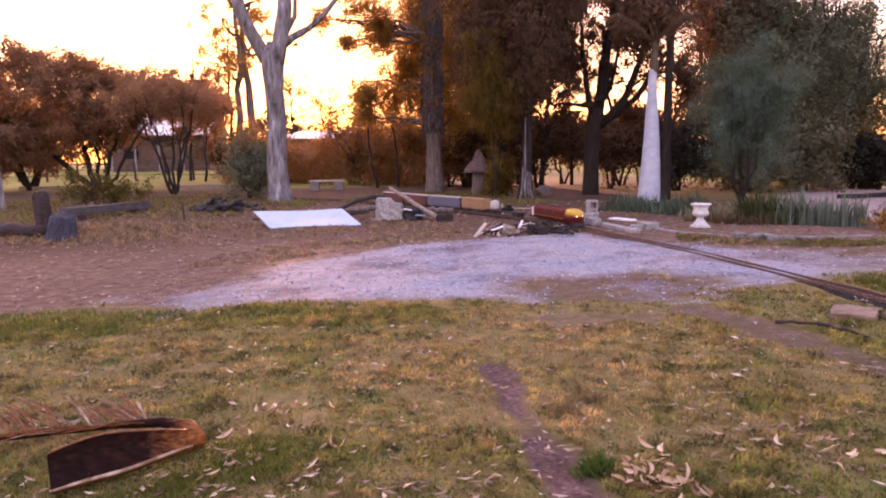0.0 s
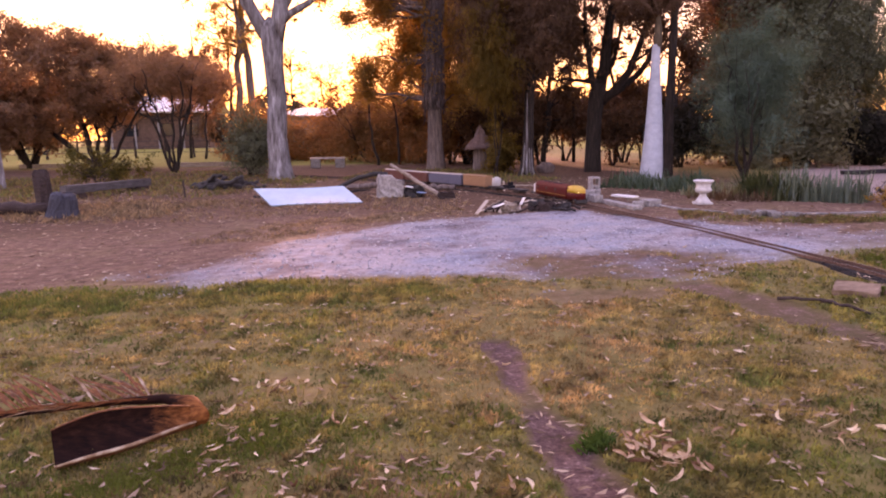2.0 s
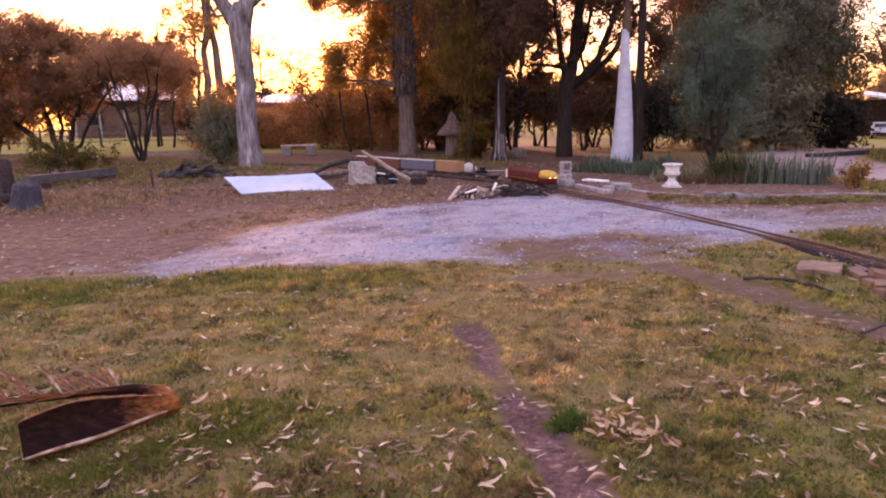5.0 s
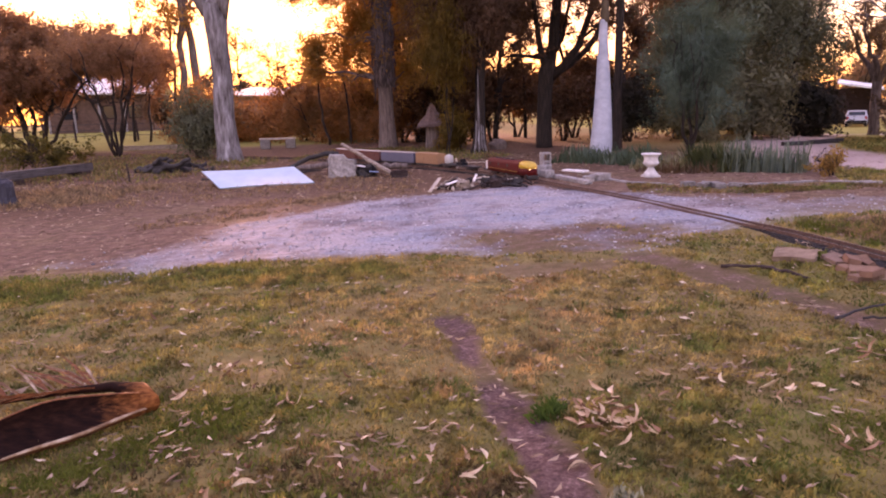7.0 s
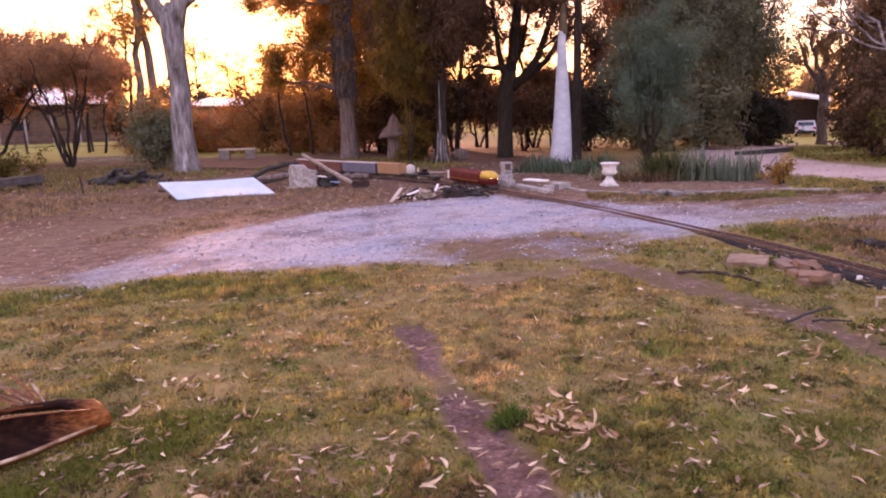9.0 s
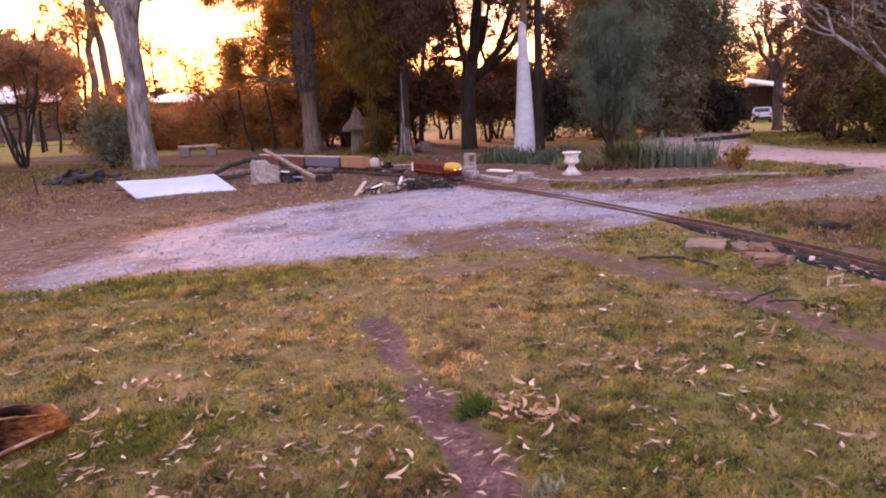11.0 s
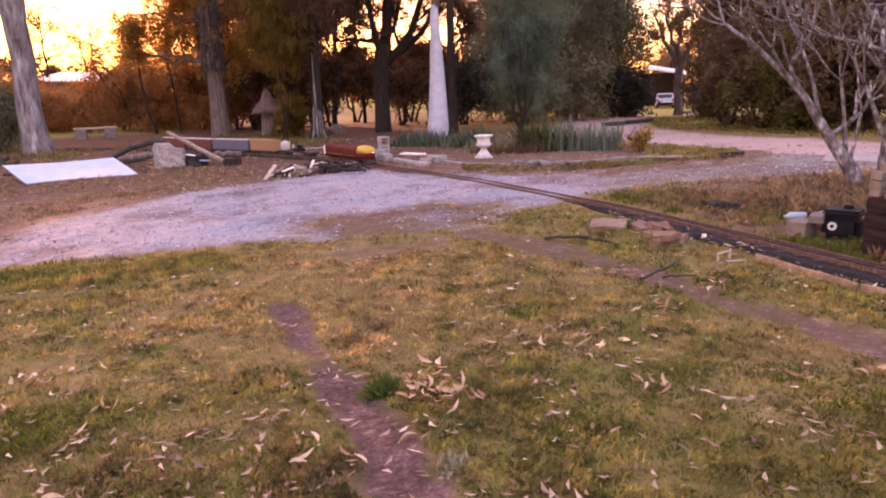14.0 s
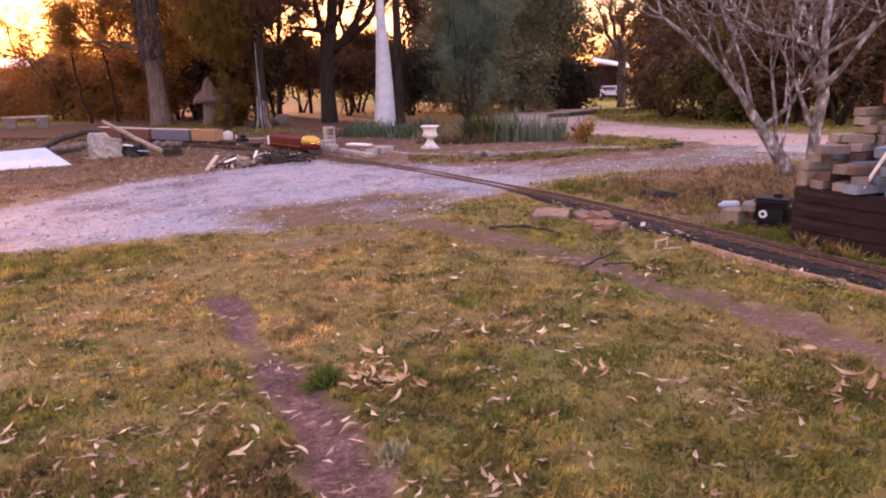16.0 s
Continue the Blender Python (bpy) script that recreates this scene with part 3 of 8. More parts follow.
# the spreading trees before the fence
def leaning_crown(x, y, tops, under, n, r, count, seed, stems):
    """The big tree's uneven crown: highest at one side, thinning out to a low shelf at the other."""
    rng = np.random.default_rng(seed)
    lines = []
    for (ax, az, rad) in stems:
        mid = (ax * 0.42, rng.normal(0, 0.3), az * 0.45)
        end = (ax, rng.normal(0, 0.6), az)
        lines.append(bent((rng.normal(0, 0.12), 0, -0.2), mid, rad, rad * 0.75, 4, 0, 0.06, rng)[:-1] + bent(mid, end, rad * 0.75, rad * 0.25, 5, 0.15, 0.1, rng))
        lines += limbs(mid, 3, 1.6, 1.8, rad * 0.4, seed + int(10 * abs(ax)), 2)[0]
    xs = rng.uniform(tops[0][0], tops[-1][0], n)
    hi, lo = np.interp(xs, *zip(*tops)), np.interp(xs, *zip(*under))
    zs = lo + (hi - lo) * rng.uniform(0.05, 0.93, n) + rng.normal(0, 0.12, n)
    c = np.stack([xs, rng.normal(0, 1.3, n), zs], 1)
    tree("spreading_tree", "low spreading tree with rusty brown foliage and many crooked stems", x, y, lines, M_DARK_BARK, [(c, r * rng.uniform(0.55, 1.3, n))], L_RUST, 0.165, count, seed, droop=0.2, slim=0.3, sides=8, group="spreading trees by the fence")


leaning_crown(-15.9, 32.6, [(-8.5, 5.8), (-5, 6.3), (-2.4, 7.0), (-0.9, 6.7), (1.8, 5.7), (4, 4.9), (6, 4.3)], [(-8.5, 0.9), (-5, 0.9), (-2.3, 1.1), (-0.8, 1.8), (0.8, 2.4), (1.8, 3.0), (2.6, 3.6), (4, 3.8), (6, 3.8)], 640, 0.55, 60000, 11, [(-4.5, 3.6, 0.15), (-1.5, 4.4, 0.14), (1.5, 3.8, 0.12), (3.2, 3.6, 0.09), (0.2, 4.2, 0.1)])
round_tree("spreading_tree", "small spreading tree with thin rusty foliage and fanned stems", -10.44, 27.6, 7, 3.9, (2.5, 2.0, 0.9), 90, 0.42, 8000, L_RUST, 0.10, 12, at=(-0.1, 0), lift=3.15, stem_r=0.06, hollow=0.1, top_slope=0.12, group="spreading trees by the fence")
round_tree("spreading_tree", "dense rusty spreading tree with low hanging foliage", -20.0, 34.0, 4, 2.7, (3.0, 2.0, 1.9), 100, 0.7, 15000, L_RUST, 0.12, 13, at=(0, 0), stem_r=0.14, hollow=0.2, group="spreading trees by the fence")


def slim_tree(x, y, h, seed, r=0.16, count=1800, crown_from=0.35, wide=1.6, leaf_mat=L_GUM, label="slender distant gum tree with thin see-through crown", bark=M_DARK_BARK, size=0.2, clump=0.5, name="slender_tree"):
    rng = np.random.default_rng(seed)
    lines, tips = [bent((0, 0, -0.2), (rng.normal(0, 0.4), 0, h), r, r * 0.25, 9, 0, 0.08, rng)], []
    for k in range(12):
        z = h * rng.uniform(crown_from, 0.98)
        a = rng.uniform(0, 6.28)
        s = (0, 0, z)
        e = (math.cos(a) * wide * rng.uniform(0.4, 1), math.sin(a) * wide * rng.uniform(0.4, 1), z + rng.uniform(0.1, 1.2))
        lines.append(bent(s, e, r * 0.35, 0.015, 5, 0, 0.06, rng))
        tips += [e, tuple(np.array(e) + rng.normal(0, 0.5, 3))]
    tips = np.array(tips)
    return tree(name, label, x, y, lines, bark, [(tips, clump * rng.uniform(0.5, 1.2, len(tips)))], leaf_mat, size, count, seed, droop=0.7, slim=0.18, sides=8, group="slender trees in the distance")


# the grey bark of the first two stands in for glare on the trunks
slim_tree(-12.4, 44.5, 13, 21, 0.30, 2200, 0.45, bark=M_GREY_BARK)
slim_tree(-11.7, 45.2, 14, 22, 0.34, 2000, 0.5, bark=M_GREY_BARK)
slim_tree(-12.9, 44.0, 10, 23, 0.13, 1200, 0.5)
slim_tree(-15.2, 43.0, 7.8, 24, 0.10, 4600, 0.35, 1.5, L_RUST)
slim_tree(-14.0, 42.0, 6.0, 27, 0.08, 3600, 0.3, 1.3, L_RUST)
slim_tree(-10.6, 52, 7.2, 25, 0.12, 700, 0.6, 1.4)
slim_tree(8.2, 30.5, 9.5, 28, 0.11, 2600, 0.2, 1.9, L_DARK, "slender dark tree with sparse see-through crown", clump=0.42)
slim_tree(6.5, 31.5, 9.5, 29, 0.09, 2200, 0.3, 1.6, L_DARK, "slender dark tree with sparse see-through crown", clump=0.4)
slim_tree(4.6, 28.5, 9.0, 30, 0.12, 3600, 0.2, 1.4, L_DARK, "slender dark tree with sparse see-through crown", clump=0.42)
slim_tree(-8.3, 56, 6.4, 26, 0.12, 700, 0.6, 1.5)


def tall_tree(name, label, x, y, trunk, bark, crowns, count, leaf_mat, size, seed, droop=0.6, slim=0.2, extra=(), sides=12):
    """A tall tree whose crown is a set of (centre, size, clumps, clump radius)."""
    groups, lines = [], [trunk] + list(extra)
    rng = np.random.default_rng(seed)
    for k, (c, s, n, r) in enumerate(crowns):
        groups.append(clumps(c, s, n, r, seed + 7 * k, 0.15))
        z = min(trunk[-1][2], max(0.6, c[2] - s[2] * 0.6))
        j = min(range(len(trunk)), key=lambda i: abs(trunk[i][2] - z))
        for _ in range(3):
            lines.append(bent(trunk[j][:3], np.array(c) + rng.normal(0, 0.4, 3) * np.array(s), trunk[j][3] * 0.2, 0.012, 7, 0.1, 0.1, rng))
    return tree(name, label, x, y, lines, bark, groups, leaf_mat, size, count, seed, droop=droop, slim=slim, sides=sides, lump=0.08)


# the tree with the shaggy bark, and its see-through leaves beside the sunset
tall_tree("ironbark_tree", "tall tree with pale base and shaggy dark bark", 0.11, 26.9,
          [(0, 0, -0.3, 0.48), (0, 0, 0.1, 0.4), (0, 0, 0.5, 0.33), (-0.02, 0, 1.5, 0.29), (-0.03, 0, 2.4, 0.28), (-0.05, 0, 2.6, 0.34), (-0.08, 0, 4.2, 0.32), (-0.05, 0, 6, 0.32), (-0.1, 0.1, 8.5, 0.26), (0, 0.2, 12, 0.1)], M_GREY_BARK,
          [((-4.2, 0.4, 6.9), (0.6, 0.6, 0.4), 10, 0.32), ((-3.4, 0.4, 5.9), (0.6, 0.5, 0.55), 14, 0.36), ((-2.5, 0.3, 4.0), (1.35, 0.8, 0.75), 40, 0.38), ((-2.7, 0.4, 3.0), (1.3, 0.6, 0.4), 16, 0.3), ((-2.0, 0.4, 6.4), (0.95, 0.8, 1.3), 50, 0.44),
           ((-2.9, 0.4, 7.3), (1.0, 0.6, 0.5), 16, 0.36), ((-1.2, 0.5, 4.6), (0.75, 0.9, 2.7), 50, 0.42), ((-0.7, 0.9, 6.5), (0.7, 0.8, 2.6), 50, 0.5), ((0.9, 0.8, 3.2), (0.6, 0.7, 1.2), 26, 0.4), ((0.4, 0.6, 8.3), (2.2, 1.6, 1.6), 24, 0.7),
           ((1.2, 1.4, 5.4), (1.1, 1.2, 2.4), 40, 0.7), ((-1.0, 1.0, 8.6), (2.2, 1.3, 0.9), 14, 0.6), ((-0.1, -0.2, 5.2), (0.45, 0.4, 2.4), 40, 0.3)], 42000, L_GUM, 0.12, 31, slim=0.24)
# its shaggy upper bark, and the strips that hang from it
V, F = tubes([[(0.06 + 0.008 * math.sin(5 * q), 26.9 - 0.004 * q, z, r) for q, (z, r) in enumerate(((2.3, 0.30), (2.5, 0.355), (2.8, 0.34), (3.3, 0.36), (3.9, 0.335), (4.5, 0.36), (5.1, 0.335), (5.8, 0.35), (6.4, 0.33), (7.0, 0.335), (7.8, 0.30), (8.6, 0.27)))]], 22, 0.14, 18)
M_SHAG = speckled("shaggy_grey_brown_bark", [(0.32, (0.022, 0.016, 0.014)), (0.48, (0.075, 0.055, 0.05)), (0.62, (0.16, 0.125, 0.118)), (0.75, (0.28, 0.23, 0.225))], 16.0, 0.9, 1.0, 0.06, (1.8, 1.8, 0.14))
shag = raw("shaggy_bark", V, F, M_SHAG)
shag.parent = bpy.data.objects["ironbark_tree"]
shag.matrix_parent_inverse = bpy.data.objects["ironbark_tree"].matrix_basis.inverted()
rng_bark = np.random.default_rng(8)
strips = []
for k in range(170):
    a, z = rng_bark.uniform(0, 6.28), rng_bark.uniform(2.5, 8.0)
    r = 0.34
    p = (0.06 + r * math.cos(a), 26.9 + r * math.sin(a), z)
    strips.append(bent(p, (p[0] + 0.12 * math.cos(a), p[1] + 0.12 * math.sin(a), z - rng_bark.uniform(0.4, 1.1)), 0.035, 0.012, 4, 0, 0.03, rng_bark))
V, F = tubes(strips, 4, 0.3, 8)
hang = raw("hanging_bark", V, F, M_SHAG)
hang.parent = bpy.data.objects["ironbark_tree"]
hang.matrix_parent_inverse = bpy.data.objects["ironbark_tree"].matrix_basis.inverted()
# the weeping tree with a fluted base
tall_tree("weeping_tree", "dark weeping tree with a fluted pale grey base", 3.01, 21.75,
          [(0, 0, -0.3, 0.42), (0, 0, 0.05, 0.33), (0, 0, 0.25, 0.23), (0.03, 0, 0.9, 0.17), (0.05, 0, 1.8, 0.15), (0.08, 0, 3, 0.15), (0.12, 0, 5, 0.15), (0.1, 0.1, 8, 0.12), (0, 0.2, 11, 0.05)], M_DARK_BARK,
          [((0.1, -0.5, 4.5), (0.9, 0.8, 1.5), 60, 0.45), ((-1.3, 0.2, 5.0), (1.3, 1.0, 2.0), 80, 0.55), ((0.2, 0.3, 6.6), (2.4, 1.6, 1.9), 110, 0.7), ((-0.5, 0.5, 9.0), (2.8, 2.0, 1.8), 60, 0.9), ((1.2, 0.4, 6.6), (1.0, 1.2, 1.6), 50, 0.6), ((1.15, 0.3, 5.0), (0.75, 0.8, 1.4), 60, 0.42), ((-0.7, 0.2, 3.6), (0.7, 0.6, 1.0), 26, 0.4), ((1.6, 0.6, 3.9), (0.5, 0.5, 1.0), 16, 0.3), ((0.5, 0.3, 3.7), (0.7, 0.5, 0.9), 30, 0.36)], 50000, L_DARK, 0.16, 41, droop=1.8, slim=0.14)
round_tree("weeping_bottlebrush", "yellow-green weeping shrub with long drooping foliage", 2.02, 21.3, 3, 3.5, (0.85, 0.6, 2.5), 80, 0.34, 8000, L_LIME, 0.17, 51, droop=3.0, slim=0.09, stem_r=0.018, hollow=0.1, category="shrub", at=(-0.1, 0))
# pale flutes down its foot
fl = []
for a, z1, r in ((-100, 2.6, 0.05), (-72, 1.7, 0.045), (-130, 1.2, 0.05), (-45, 0.8, 0.05)):
    ca, sa = math.cos(radians(a)), math.sin(radians(a))
    fl.append([(3.01 + ca * q, 21.75 + sa * q, z, r * s) for q, z, s in ((0.31, -0.05, 0.9), (0.20, 0.3, 0.75), (0.14, 0.9, 0.7), (0.12, 0.5 * (0.9 + z1), 0.6), (0.115, z1, 0.2))])
V, F = tubes(fl, 7, 0.12, 4)
flute = raw("root_flute", V, F, M_GUM_BARK, smooth_faces=True)
flute.parent = bpy.data.objects["weeping_tree"]
flute.matrix_parent_inverse = bpy.data.objects["weeping_tree"].matrix_basis.inverted()
# the dark many-limbed tree before the sky
def spreading_gum():
    """A dark gum whose limbs fan out from a low fork, with small leaf sprays between them."""
    rng = np.random.default_rng(61)
    main = [
        [(0, 0, -0.3, 0.34), (0, 0, 0.1, 0.29), (0.0, 0, 1.0, 0.245), (0.03, 0, 2.0, 0.245), (0.09, 0, 2.6, 0.27), (0.17, 0, 3.0, 0.22)],
        [(0.17, 0, 2.8, 0.21), (0.33, 0.1, 3.6, 0.185), (0.4, 0.1, 4.4, 0.17), (0.55, 0.2, 5.2, 0.15), (0.72, 0.2, 6.0, 0.13), (0.8, 0.2, 7.5, 0.08), (0.9, 0.2, 9.0, 0.03)],
        [(0.05, 0, 2.6, 0.13), (-0.12, -0.1, 3.2, 0.105), (-0.28, -0.2, 4.0, 0.09), (-0.4, -0.2, 4.8, 0.07), (-0.45, -0.3, 5.6, 0.055), (-0.7, -0.3, 7.0, 0.03)],
        [(0.2, 0, 2.4, 0.17), (0.62, -0.1, 2.75, 0.15), (1.12, -0.2, 3.4, 0.12), (1.46, -0.2, 4.33, 0.10), (1.8, -0.3, 5.3, 0.08), (2.1, -0.3, 6.4, 0.05)],
        [(0.5, 0, 2.62, 0.13), (0.95, 0.2, 2.85, 0.12), (1.62, 0.3, 3.4, 0.10), (2.1, 0.4, 4.08, 0.08), (2.7, 0.4, 5.0, 0.05), (3.1, 0.4, 6.0, 0.03)],
        [(0.34, 0.1, 3.2, 0.085), (0.7, 0.3, 3.7, 0.07), (0.96, 0.4, 4.9, 0.055), (1.2, 0.5, 6.0, 0.045), (1.4, 0.5, 7.4, 0.02)],
        [(0.18, 0, 3.05, 0.11), (-0.5, -0.2, 3.12, 0.07), (-1.0, -0.3, 3.16, 0.05), (-1.45, -0.3, 3.1, 0.03)],
        [(1.25, -0.2, 3.65, 0.045), (1.6, -0.4, 3.95, 0.035), (1.96, -0.5, 4.4, 0.025), (2.3, -0.5, 5.1, 0.015)],
    ]
    lines, tips = list(main), []
    for ln in main[1:]:
        for _ in range(9):
            i = rng.integers(1, len(ln))
            p = np.array(ln[i][:3])
            e = p + np.array([rng.normal(0, 0.42), rng.normal(0, 0.3), rng.uniform(0.15, 0.8)])
            lines.append(bent(p, e, min(0.03, ln[i][3] * 0.5), 0.008, 4, 0, 0.05, rng))
            tips.append(e)
    tips = np.array(tips)
    groups = [(tips, rng.uniform(0.10, 0.26, len(tips))), clumps((-0.85, 0.2, 4.5), (0.55, 0.5, 1.7), 84, 0.2, 62, 0.1), clumps((-1.0, 0.4, 2.7), (0.9, 0.5, 0.5), 34, 0.17, 63, 0.1),
              clumps((1.5, 0.4, 2.8), (1.1, 0.5, 0.4), 44, 0.17, 64, 0.1), clumps((0.9, 0.4, 5.5), (1.7, 0.8, 0.9), 84, 0.2, 65, 0.1), clumps((2.3, 0.4, 4.9), (0.6, 0.5, 1.2), 34, 0.18, 67, 0.1), clumps((0.6, 0.4, 4.2), (1.2, 0.6, 0.8), 30, 0.15, 69, 0.1), clumps((0.2, 0.3, 8.4), (2.6, 1.6, 1.6), 50, 0.6, 66, 0.1)]
    tree("spreading_gum", "dark many-limbed gum tree silhouetted against the sunset", 5.51, 23.4, lines, M_DARK_BARK, groups, L_DARK, 0.105, 23000, 61, droop=0.8, slim=0.24)


spreading_gum()
# a grey boulder between the trunks
bm = bmesh.new()
bmesh.ops.create_icosphere(bm, subdivisions=3, radius=1.0)
rng_rock = random.Random(5)
for v in bm.verts:
    q = 1 + 0.10 * math.sin(3.1 * v.co.x + 1.0) * math.cos(2.7 * v.co.y) + 0.06 * math.sin(7 * v.co.x + 5 * v.co.z) + rng_rock.uniform(-0.02, 0.02)
    v.co = Vector((v.co.x * 0.34 * q, v.co.y * 0.26 * q, v.co.z * 0.25 * q))
rock = part("boulder", bm, M_GREY_BARK)
rock.matrix_basis = pose(3.88, 23.4, GZ(3.88, 23.4) + 0.1, 0, 6, 20)
tagged(rock, "rounded grey boulder on the ground between tree trunks", "rock")
# the trunk behind the palm and the leaves over it
tall_tree("shade_tree", "tall thin dark-trunked tree with leaves over the palm", 7.08, 20.4,
          [(0, 0, -0.3, 0.22), (0, 0, 0.3, 0.16), (0, 0, 2, 0.12), (0.03, 0, 5, 0.11), (0, 0.1, 8, 0.08), (0, 0.1, 10, 0.04)], M_DARK_BARK,
          [((-0.7, 0, 5.5), (1.3, 1.0, 0.9), 40, 0.45), ((0.4, 0.6, 7.0), (2.2, 1.6, 1.6), 60, 0.6), ((0.9, 0.9, 3.6), (0.6, 0.7, 1.6), 20, 0.3)], 15000, L_DARK, 0.15, 71, droop=0.5, slim=0.26)


def palm_trunk():
    x, y = 6.04, 18.7
    top = thing("palm_tree", "pale grey smooth tapered palm trunk standing among plants", "palm tree", pose(x, y, GZ(x, y)))
    bm = bmesh.new()
    prof = [(0.34, -0.3), (0.32, 0.0), (0.305, 0.2)]
    for k in range(44):
        q = k / 43
        z = 0.3 + 3.22 * q
        r = 0.30 * (1 - q) ** 1.0 + 0.10 * q
        prof += [(r, z), (r * 1.002, z + 0.012), (r * 0.998, z + 0.05)]
    prof.append((0.095, 3.62))
    lathe(bm, prof, 24)
    for v in bm.verts:
        v.co.x += 0.02 * math.sin(v.co.z * 1.3) + 0.012 * v.co.z
    part("trunk", bm, M_PALM_BARK, top, smooth_faces=True)
    bm = bmesh.new()
    lathe(bm, [(0.1, 3.55), (0.115, 3.66), (0.11, 3.85), (0.085, 4.1), (0.05, 4.4)], 16, pose(0.06, 0, 0))
    part("crownshaft", bm, speckled("palm_crownshaft", [(0.3, (0.05, 0.035, 0.02)), (0.7, (0.13, 0.095, 0.06))], 14, stretch=(2, 2, 0.2)), top, "brown fibrous sheath")
    rng = np.random.default_rng(4)
    for k in range(8):
        a = 2 * math.pi * k / 8 + rng.uniform(-0.2, 0.2)
        ln = rng.uniform(1.2, 1.6)
        V, F = [], []
        spine = []
        for i in range(15):
            q = i / 14
            r = ln * q * (1 - 0.15 * q)
            z = 4.3 + 1.9 * q - 1.2 * q * q * rng.uniform(0.95, 1.05)
            spine.append((0.06 + math.cos(a) * r, math.sin(a) * r, z, 0.02 * (1 - q) + 0.004))
        V, F = tubes([spine], 4)
        V, F = V.tolist(), [tuple(f) for f in F]
        for i in range(2, 15):
            for s in (-1, 1):
                for h in (0, 0.5):
                    b = np.array(spine[i][:3]) - h * (np.array(spine[i][:3]) - np.array(spine[i - 1][:3]))
                    l = 0.5 * (1 - 0.6 * abs(i / 14 - 0.4))
                    e = b + np.array([-math.sin(a) * s * l * 0.75 + math.cos(a) * l * 0.3, math.cos(a) * s * l * 0.75 + math.sin(a) * l * 0.3, -l * 0.55])
                    m = (b + e) / 2 + [0, 0, 0.06]
                    n = len(V)
                    w = np.array([math.cos(a), math.sin(a), 0]) * 0.016
                    V += [b.tolist(), (m + w).tolist(), e.tolist(), (m - w).tolist()]
                    F.append((n, n + 1, n + 2, n + 3))
        raw("frond", V, F, L_DARK, top)


palm_trunk()
# the soft blue-green she-oak
round_tree("she_oak", "soft blue-green she-oak with fine needles over thin stems", 8.75, 18.9, 4, 2.75, (1.4, 1.3, 1.75), 90, 0.5, 26000, L_BLUE, 0.13, 81, droop=0.6, slim=0.07, stem_r=0.05, hollow=0.15, bark=M_DARK_BARK, lift=0.6)
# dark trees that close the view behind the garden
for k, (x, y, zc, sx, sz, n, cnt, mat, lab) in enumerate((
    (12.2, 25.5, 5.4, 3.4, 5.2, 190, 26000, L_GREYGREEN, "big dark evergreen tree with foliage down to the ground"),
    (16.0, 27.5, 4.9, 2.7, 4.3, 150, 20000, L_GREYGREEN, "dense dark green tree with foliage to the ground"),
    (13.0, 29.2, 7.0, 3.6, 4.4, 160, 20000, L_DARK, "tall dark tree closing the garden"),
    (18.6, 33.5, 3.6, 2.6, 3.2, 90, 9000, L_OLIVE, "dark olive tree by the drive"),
    (0.0, 34.0, 6.8, 2.0, 5.4, 110, 9500, L_GLOW, "tall tree with leaves coloured by sunset glare behind the ironbark"),
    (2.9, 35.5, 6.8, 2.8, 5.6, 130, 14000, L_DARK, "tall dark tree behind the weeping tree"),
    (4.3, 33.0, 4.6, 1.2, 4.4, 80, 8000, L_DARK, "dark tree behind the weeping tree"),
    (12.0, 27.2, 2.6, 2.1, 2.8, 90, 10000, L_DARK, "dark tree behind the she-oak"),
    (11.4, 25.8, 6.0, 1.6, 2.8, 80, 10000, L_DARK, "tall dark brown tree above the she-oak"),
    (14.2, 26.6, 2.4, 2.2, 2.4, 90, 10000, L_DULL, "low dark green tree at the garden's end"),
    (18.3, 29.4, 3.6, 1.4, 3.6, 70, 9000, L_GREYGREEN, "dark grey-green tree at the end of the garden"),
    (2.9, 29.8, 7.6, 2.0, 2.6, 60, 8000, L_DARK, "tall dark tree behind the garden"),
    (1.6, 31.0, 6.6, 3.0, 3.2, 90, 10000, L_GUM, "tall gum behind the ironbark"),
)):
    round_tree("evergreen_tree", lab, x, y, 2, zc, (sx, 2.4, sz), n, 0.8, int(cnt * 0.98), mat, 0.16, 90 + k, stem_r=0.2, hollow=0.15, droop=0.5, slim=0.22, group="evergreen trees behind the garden")
